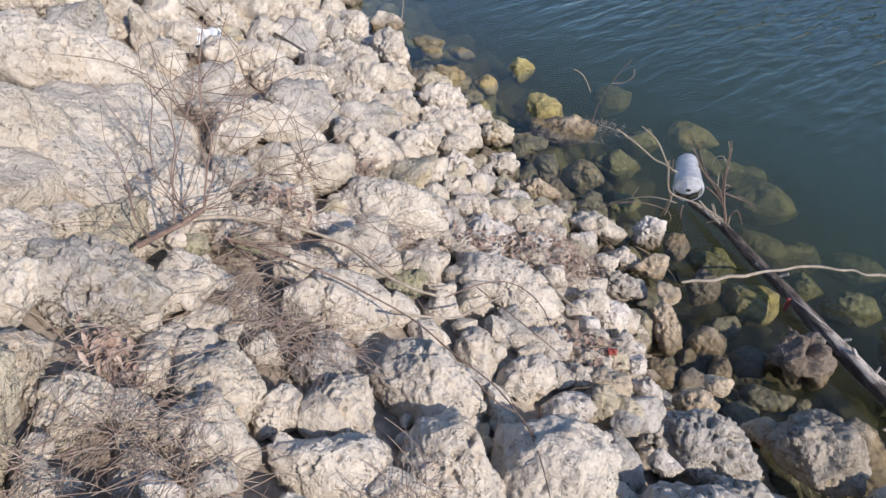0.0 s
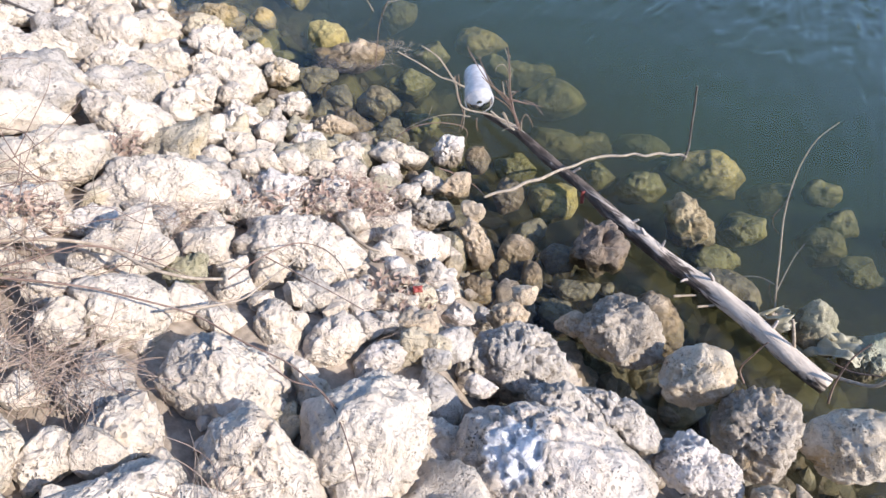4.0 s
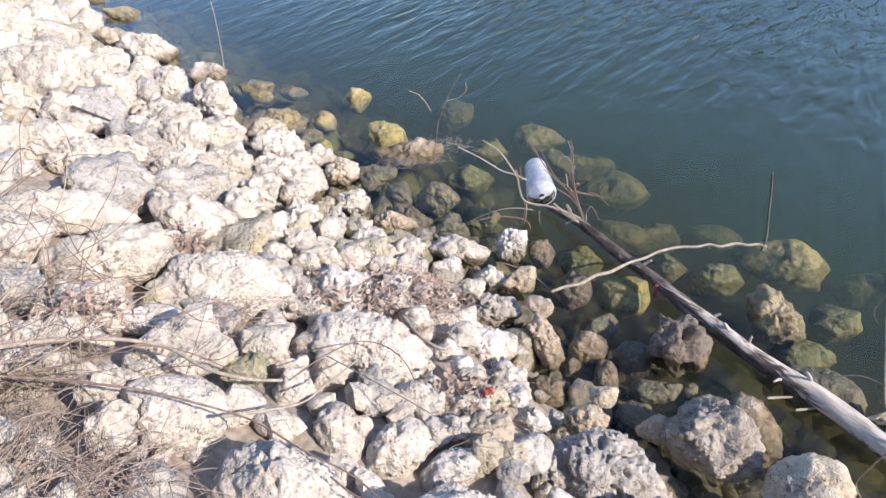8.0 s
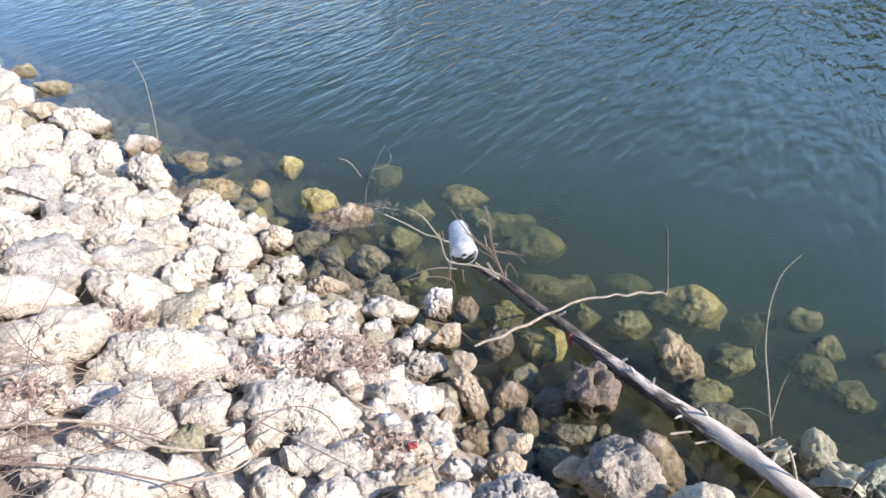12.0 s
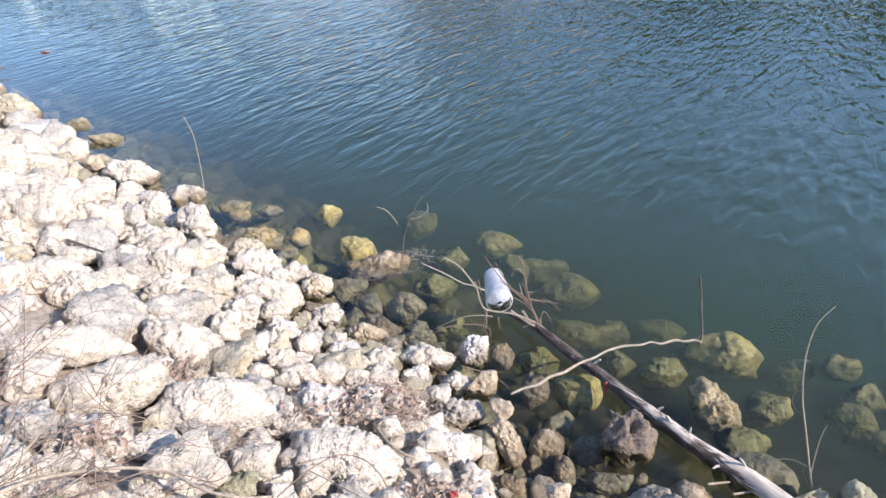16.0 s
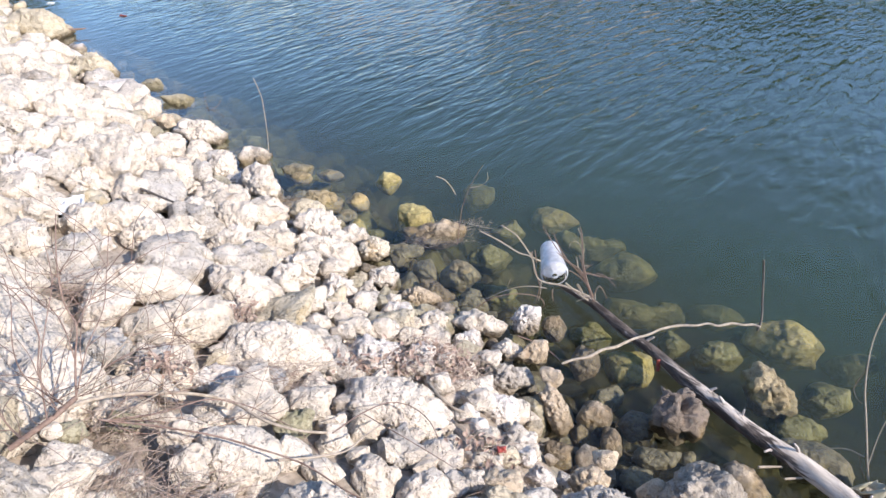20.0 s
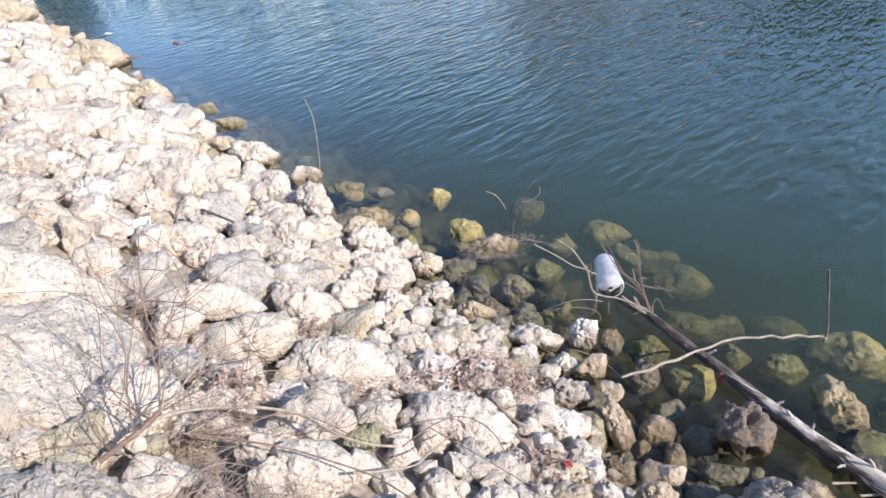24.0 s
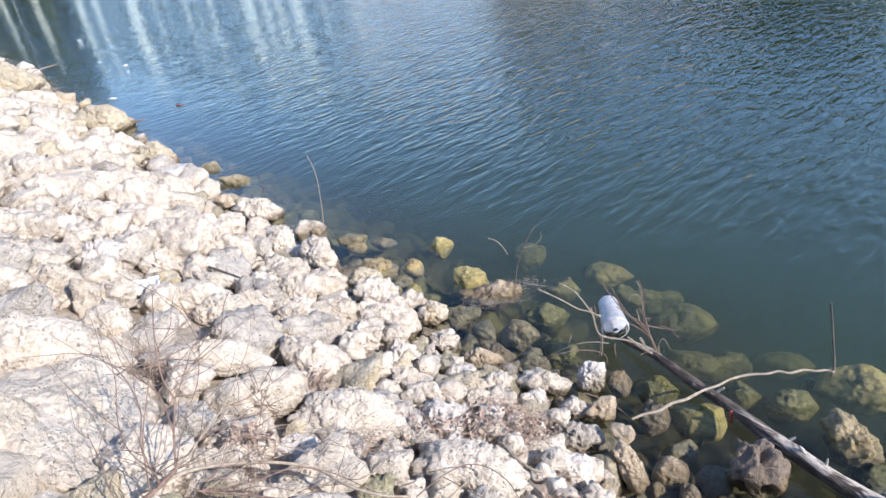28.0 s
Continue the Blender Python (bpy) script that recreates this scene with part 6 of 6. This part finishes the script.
under(stick("stem", [(-0.682, 0.866, 0.597), (-0.612, 0.863, 0.537), (-0.548, 0.847, 0.471), (-0.517, 0.852, 0.449)], [0.0011, 0.0009, 0.0007, 0.0006], TWIG_PALE, None, 7), plant)
TWIGGY.append((plant, [(-0.682, 0.866, 0.597), (-0.612, 0.863, 0.537), (-0.548, 0.847, 0.471), (-0.517, 0.852, 0.449)], TWIG_PALE))
under(stick("stem", [(-0.712, 0.799, 0.570), (-0.672, 0.813, 0.548), (-0.634, 0.817, 0.519), (-0.564, 0.822, 0.465)], [0.0012, 0.0010, 0.0009, 0.0007], TWIG_PALE, None, 7), plant)
TWIGGY.append((plant, [(-0.712, 0.799, 0.570), (-0.672, 0.813, 0.548), (-0.634, 0.817, 0.519), (-0.564, 0.822, 0.465)], TWIG_PALE))
tagged(plant, "low tangle of bare brown stems on the rocks", "shrub")
stick("branch", [(0.174, 1.785, 0.095), (0.215, 1.812, 0.095), (0.263, 1.832, 0.095), (0.311, 1.874, 0.095), (0.359, 1.897, 0.095), (0.419, 1.945, 0.095), (0.469, 1.972, 0.095), (0.530, 2.016, 0.095), (0.595, 2.042, 0.095), (0.650, 2.048, 0.095), (0.691, 2.065, 0.095), (0.728, 2.057, 0.095), (0.779, 2.079, 0.095), (0.817, 2.074, 0.095), (0.850, 2.081, 0.095), (0.875, 2.069, 0.095)], [0.0034, 0.0045, 0.0047, 0.0045, 0.0049, 0.0046, 0.0047, 0.0044, 0.0046, 0.0052, 0.0044, 0.0043, 0.0047, 0.0041, 0.0044, 0.0036], TWIG_PALE, None, 9, 0.5, "bent pale dry branch lying across the log", "branch")
for spot, top, r in (((0.872, 1.535, 0.055), (0.844, 1.531, 0.103), 0.0055), ((0.735, 1.662, 0.055), (0.737, 1.664, 0.088), 0.004), ((0.690, 1.70, 0.055), (0.672, 1.716, 0.082), 0.007),
                     ((0.475, 1.99, 0.05), (0.50, 1.985, 0.078), 0.006), ((0.80, 1.55, 0.045), (0.775, 1.535, 0.050), 0.005), ((0.65, 1.76, 0.055), (0.672, 1.757, 0.078), 0.005), ((1.00, 1.37, 0.06), (1.01, 1.385, 0.09), 0.005)):
    mid = [(a + b) / 2 + 0.002 for a, b in zip(spot, top)]
    under(stick("stub", [spot, mid, top], [r, r * 0.85, r * 0.6], BARK_PALE, None, 8, 0.2), log)



def fine_twigs(stem_points, amount, reach, seed):
    """Thin side twigs along a stem: verts and faces in one mesh."""
    rng = random.Random(seed)
    verts, faces = [], []
    for _ in range(amount):
        k = rng.randrange(len(stem_points) - 1)
        a = Vector(stem_points[k]).lerp(Vector(stem_points[k + 1]), rng.random())
        way = Vector((rng.uniform(-1, 1), rng.uniform(-0.6, 1.0), rng.uniform(-0.2, 0.9))).normalized()
        pts = [a]
        for _ in range(3):
            way = (way + 0.45 * Vector((rng.uniform(-1, 1), rng.uniform(-1, 1), rng.uniform(-0.8, 0.6)))).normalized()
            pts.append(pts[-1] + way * reach * rng.uniform(0.2, 0.45))
        v, f = tube(pts, [0.0009, 0.0008, 0.0006, 0.0004], 4)
        base = len(verts)
        verts += v
        faces += [[i + base for i in face] for face in f]
    return verts, faces


for number, (plant, points, material) in enumerate(TWIGGY):
    v, f = fine_twigs(points, 6, 0.16, 40 + number)
    under(tagged(new("twig_spray", mesh_of("twig_spray", v, f, material)), kind="stuff"), plant)

# ---- clear plastic cup ----
def lathe(profile, sides, caps=False):
    verts, faces = [], []
    for r, z in profile:
        for j in range(sides):
            w = 2 * math.pi * j / sides
            verts.append((r * math.cos(w), r * math.sin(w), z))
    for k in range(len(profile) - 1):
        for j in range(sides):
            a, b = k * sides + j, k * sides + (j + 1) % sides
            faces.append([a, b, b + sides, a + sides])
    if caps:
        faces.append(list(range(sides))[::-1])
        faces.append([len(verts) - sides + j for j in range(sides)])
    return verts, faces


cup = new("plastic_cup")
cup.matrix_world = Matrix.Translation((0.143, 2.262, 0.12)) @ Vector((-0.14, 0.985, 0.05)).to_track_quat("Z", "Y").to_matrix().to_4x4() @ Matrix.Diagonal((1.14, 1.14, 1.12, 1.0))
outer = [(0.0440, 0.0), (0.0475, 0.004), (0.0480, 0.010), (0.0468, 0.020)]
outer += [(0.0462 - 0.0105 * k / 8 - (0.0008 if k in (3, 6) else 0.0), 0.024 + 0.120 * k / 8) for k in range(9)]
outer += [(0.0345, 0.152), (0.031, 0.160), (0.024, 0.165), (0.012, 0.1675), (0.001, 0.168)]
inner = [(max(r - 0.0012, 0.0006), z - (0.0012 if z > 0.15 else 0.0)) for r, z in outer[::-1]]
v, f = lathe(outer + inner, 40)
body = new("body", mesh_of("body", v, f, CUP))
body.parent = cup
ring = [(0.0440 + 0.0022 * math.cos(a), 0.0005 + 0.0022 * math.sin(a)) for a in np.linspace(0, 2 * math.pi, 11)]
v, f = lathe(ring, 40)
lip = new("rim", mesh_of("rim", v, f, CUP))
lip.parent = cup
v, f = lathe([(0.0440, 0.0), (0.038, -0.004), (0.027, -0.0068), (0.012, -0.0085), (0.0005, -0.009), (0.0005, -0.007), (0.026, -0.004), (0.043, 0.002)], 36)
floor_disc = new("base", mesh_of("base", v, f, CUP))
floor_disc.parent = cup
tagged(cup, "milky clear plastic drinking cup lying on the log's twigs", "cup")

# ---- scraps ----
def scrap(name, place, size, seed, material, label, category, fold=0.6):
    """A crumpled sheet with thickness."""
    n = 14
    g = np.linspace(-1, 1, n)
    gx, gy = np.meshgrid(g, g)
    p = np.stack([gx.ravel(), gy.ravel(), 0 * gx.ravel()], 1)
    out = 1 + 0.35 * (fbm(p * 1.5 + seed, 2, seed) - 0.5)
    z = fold * (fbm(p * 1.6 + seed * 3, 3, seed + 3) - 0.5)
    top = np.stack([p[:, 0] * out * size[0], p[:, 1] * out * size[1], z * size[2]], 1)
    low = top - (0, 0, 0.003)
    a = (np.arange(n - 1)[:, None] * n + np.arange(n - 1)[None, :]).ravel()
    quads = np.stack([a, a + 1, a + n + 1, a + n], 1)
    rim = list(range(n)) + [n * k + n - 1 for k in range(1, n)] + [n * n - 1 - k for k in range(1, n)] + [n * (n - 1 - k) for k in range(1, n - 1)]
    m = n * n
    sides = [[rim[k], rim[k - 1], rim[k - 1] + m, rim[k] + m] for k in range(len(rim))]
    faces = quads.tolist() + (quads[:, ::-1] + m).tolist() + sides
    ob = new(name, mesh_of(name, np.concatenate([top, low]), faces, material))
    ob.location = place
    return tagged(ob, label, category)


foam = scrap("foam_sheet", (-1.60, 1.945, 0.495), (0.055, 0.034, 0.16), 4, FOAM, "torn white foam scrap lying on the rocks", "litter")
foam.rotation_euler = (0.35, -0.25, 0.5)
tag = scrap("red_ribbon", (0.512, 1.893, 0.028), (0.006, 0.024, 0.02), 9, RED, "faded red plastic scrap hanging under the log", "litter")
tag.rotation_euler = (1.35, 0.0, 0.2)
SHEET = plain("crumpled_khaki_plastic", (0.31, 0.29, 0.20), (0.46, 0.43, 0.33), 30.0, 0.45, 0.5, 0.3)
for place, size, seed, turn, label in (
    ((1.045, 1.425, 0.045), (0.042, 0.036, 0.16), 21, (0.4, 0.2, 0.5), "pale crumpled plastic scrap caught behind the log"),
    ((1.17, 1.355, 0.03), (0.085, 0.045, 0.20), 23, (0.25, -0.2, -0.6), "crumpled khaki plastic sheet lying by the log's butt"),
):
    sheet = scrap("plastic_sheet", place, size, seed, SHEET, label, "litter", 0.9)
    sheet.rotation_euler = turn
leaf = scrap("red_leaf", (0.009, 1.173, 0.366), (0.011, 0.008, 0.03), 12, RED, "small red leaf on the litter", "leaf")
leaf.rotation_euler = (0.8, 0.2, 0.4)


for place, material, label in (
    ((-8.07, 10.21, 0.006), FOAM, "small white scrap floating on the lake"),
    ((-5.84, 8.10, 0.006), FOAM, "small white scrap floating on the lake"),
    ((-4.95, 6.48, 0.006), FOAM, "small white scrap floating on the lake"),
    ((-3.94, 6.10, 0.006), RED, "small reddish scrap floating on the lake"),
):
    speck = scrap("floating_scrap", place, (0.035, 0.018, 0.03), int(abs(place[0]) * 10), material, label, "litter")
    speck.rotation_euler = (0.0, 0.0, place[1])


# ---- dry grass and leaf litter ----
def straw_patch(place, wide, deep, amount=120, afloat=False, label="tangled reddish dry grass stems between the rocks"):
    rng = random.Random(int(abs(place[0] * 7919 + place[1] * 104729) * 1000))
    verts, faces = [], []
    for _ in range(amount):
        x = place[0] + rng.gauss(0, 0.42) * wide
        y = place[1] + rng.gauss(0, 0.42) * deep
        z = float(ground_height(np.float64(x), np.float64(y))) + rng.uniform(0.03, 0.115)
        if afloat:
            z = rng.uniform(-0.03, 0.002)
        way = Vector((rng.uniform(-1, 1), rng.uniform(-1, 1), rng.uniform(-0.22, 0.22) * (0.05 if afloat else 1.0))).normalized()
        pts = [Vector((x, y, z))]
        step = rng.uniform(0.015, 0.045) * (0.4 if afloat else 1.0)
        for _ in range(3):
            way = (way + 0.42 * Vector((rng.uniform(-1, 1), rng.uniform(-1, 1), 0.0 if afloat else rng.uniform(-0.8, 0.6)))).normalized()
            pts.append(pts[-1] + way * step)
        r = rng.uniform(0.0004, 0.0009)
        v, f = tube(pts, [r, r, r * 0.9, r * 0.6], 3)
        base = len(verts)
        verts += v
        faces += [[i + base for i in face] for face in f]
    ob = new("dry_grass", mesh_of("dry_grass", verts, faces, STRAW))
    return tagged(ob, label, "dry grass", kind="stuff")


def leaf_patch(place, wide, deep, amount=100):
    rng = random.Random(int(abs(place[0] * 7919 + place[1] * 104729) * 1000))
    verts, faces = [], []
    for _ in range(amount):
        x = place[0] + rng.gauss(0, 0.42) * wide
        y = place[1] + rng.gauss(0, 0.42) * deep
        z = float(ground_height(np.float64(x), np.float64(y))) + rng.uniform(0.04, 0.115)
        m = pose(x, y, z, rng.uniform(-50, 50), rng.uniform(-50, 50), rng.uniform(0, 360))
        a, b = rng.uniform(0.006, 0.014), rng.uniform(0.003, 0.007)
        c = rng.uniform(0.1, 0.5) * b
        base = len(verts)
        for px, py, pz in ((-a, 0, 0), (-a * 0.3, b, c), (a * 0.5, b * 0.8, c), (a, 0, 0), (a * 0.5, -b * 0.8, c), (-a * 0.3, -b, c), (0, 0, -c)):
            verts.append(m @ Vector((px, py, pz)))
        for i in range(6):
            faces.append([base + i, base + (i + 1) % 6, base + 6])
    ob = new("leaf_litter", mesh_of("leaf_litter", verts, faces, LEAF, False))
    tagged(ob, "curled dead brown leaves caught between the rocks", "leaf litter", kind="stuff")
    straw_patch(place, wide, deep, 60)
    return ob


straw_patch((-0.535, 0.724, 0.661), 0.111, 0.097)
straw_patch((-0.641, 0.768, 0.673), 0.063, 0.084)
leaf_patch((-0.040, 1.171, 0.354), 0.112, 0.112)
leaf_patch((-0.283, 1.518, 0.288), 0.118, 0.091)
leaf_patch((-0.420, 1.410, 0.367), 0.095, 0.066)
straw_patch((-1.181, 1.381, 0.584), 0.062, 0.074)
leaf_patch((-0.788, 1.117, 0.577), 0.067, 0.064)
leaf_patch((-0.792, 1.519, 0.425), 0.050, 0.107)
straw_patch((-0.570, 0.439, 0.778), 0.074, 0.083)
straw_patch((-0.594, 0.310, 0.836), 0.096, 0.061)
straw_patch((-0.473, 0.401, 0.768), 0.071, 0.057)
leaf_patch((-0.679, 0.505, 0.785), 0.040, 0.038)
straw_patch((-2.132, 1.984, 0.642), 0.110, 0.105)
straw_patch((-2.880, 3.500, 0.330), 0.212, 0.102)
straw_patch((-0.218, 0.512, 0.656), 0.030, 0.072)
straw_patch((-0.738, 0.908, 0.646), 0.139, 0.074)
leaf_patch((0.006, 1.097, 0.370), 0.067, 0.107)
leaf_patch((-0.206, 1.676, 0.207), 0.109, 0.087)
straw_patch((-0.477, 0.749, 0.635), 0.083, 0.066)
leaf_patch((-0.145, 1.629, 0.208), 0.071, 0.085)
leaf_patch((-0.224, 1.649, 0.223), 0.088, 0.096)
straw_patch((-0.287, 1.674, 0.230), 0.108, 0.086)
straw_patch((-0.551, 1.237, 0.468), 0.087, 0.070)
straw_patch((-0.147, 1.518, 0.251), 0.066, 0.079)
straw_patch((-0.343, 2.716, 0.0), 0.13, 0.07, 130, True, "mat of brown drift weed floating among the sunken stones")
straw_patch((-0.258, 2.788, 0.0), 0.13, 0.07, 130, True, "mat of brown drift weed floating among the sunken stones")
straw_patch((-0.426, 2.646, 0.0), 0.13, 0.07, 130, True, "mat of brown drift weed floating among the sunken stones")


# ---- far bank, seen only as a reflection ----
def woods(name, az_from, az_to, distance, tall, amount, seed):
    rng = random.Random(seed)
    verts, faces = [], []
    for _ in range(amount):
        az = radians(rng.uniform(az_from, az_to))
        d = distance * rng.uniform(1.0, 1.25)
        x, y = math.sin(az) * d, math.cos(az) * d
        h = tall * rng.uniform(0.7, 1.1)
        v, f = tube([(x, y, 0), (x + rng.uniform(-0.3, 0.3), y, h * 0.5), (x, y, h * 0.9)], [0.22, 0.16, 0.05], 6)
        base = len(verts)
        verts += v
        faces += [[i + base for i in face] for face in f]
        for _ in range(150):
            u = rng.random()
            rad = h * 0.26 * math.sin(math.pi * min(1, 0.15 + 0.85 * (1 - u)))
            w = rng.uniform(0, 6.28)
            c = Vector((x + rad * rng.random() ** 0.5 * math.cos(w), y + rad * rng.random() ** 0.5 * math.sin(w), h * (0.2 + 0.8 * u)))
            s = rng.uniform(0.25, 0.6)
            base = len(verts)
            for _ in range(5):
                verts.append(c + s * Vector((rng.uniform(-1, 1), rng.uniform(-1, 1), rng.uniform(-1, 1))))
            faces += [[base, base + 1, base + 2], [base + 1, base + 3, base + 4], [base, base + 2, base + 4], [base + 2, base + 3, base]]
    return tagged(new(name, mesh_of(name, verts, faces, CROWN, False)), "dark green wood on the far bank of the lake", "woods", kind="stuff")


woods("far_woods", -6, 14, 45, 9.0, 30, 3)
woods("far_woods", 12, 75, 42, 9.8, 75, 6)
woods("far_woods", -60, -8, 75, 3.6, 90, 4)
woods("far_woods", -43.5, -39.5, 45, 9.0, 10, 5)
far_bank = new("far_bank", grid_mesh("far_bank", np.linspace(-160, 160, 60), np.linspace(40, 90, 12), lambda x, y: np.clip((np.hypot(x, y) - 41) * 0.25, -0.5, 1.6), SOIL))
tagged(far_bank, "low brown far bank of the lake", "bank", kind="structure")
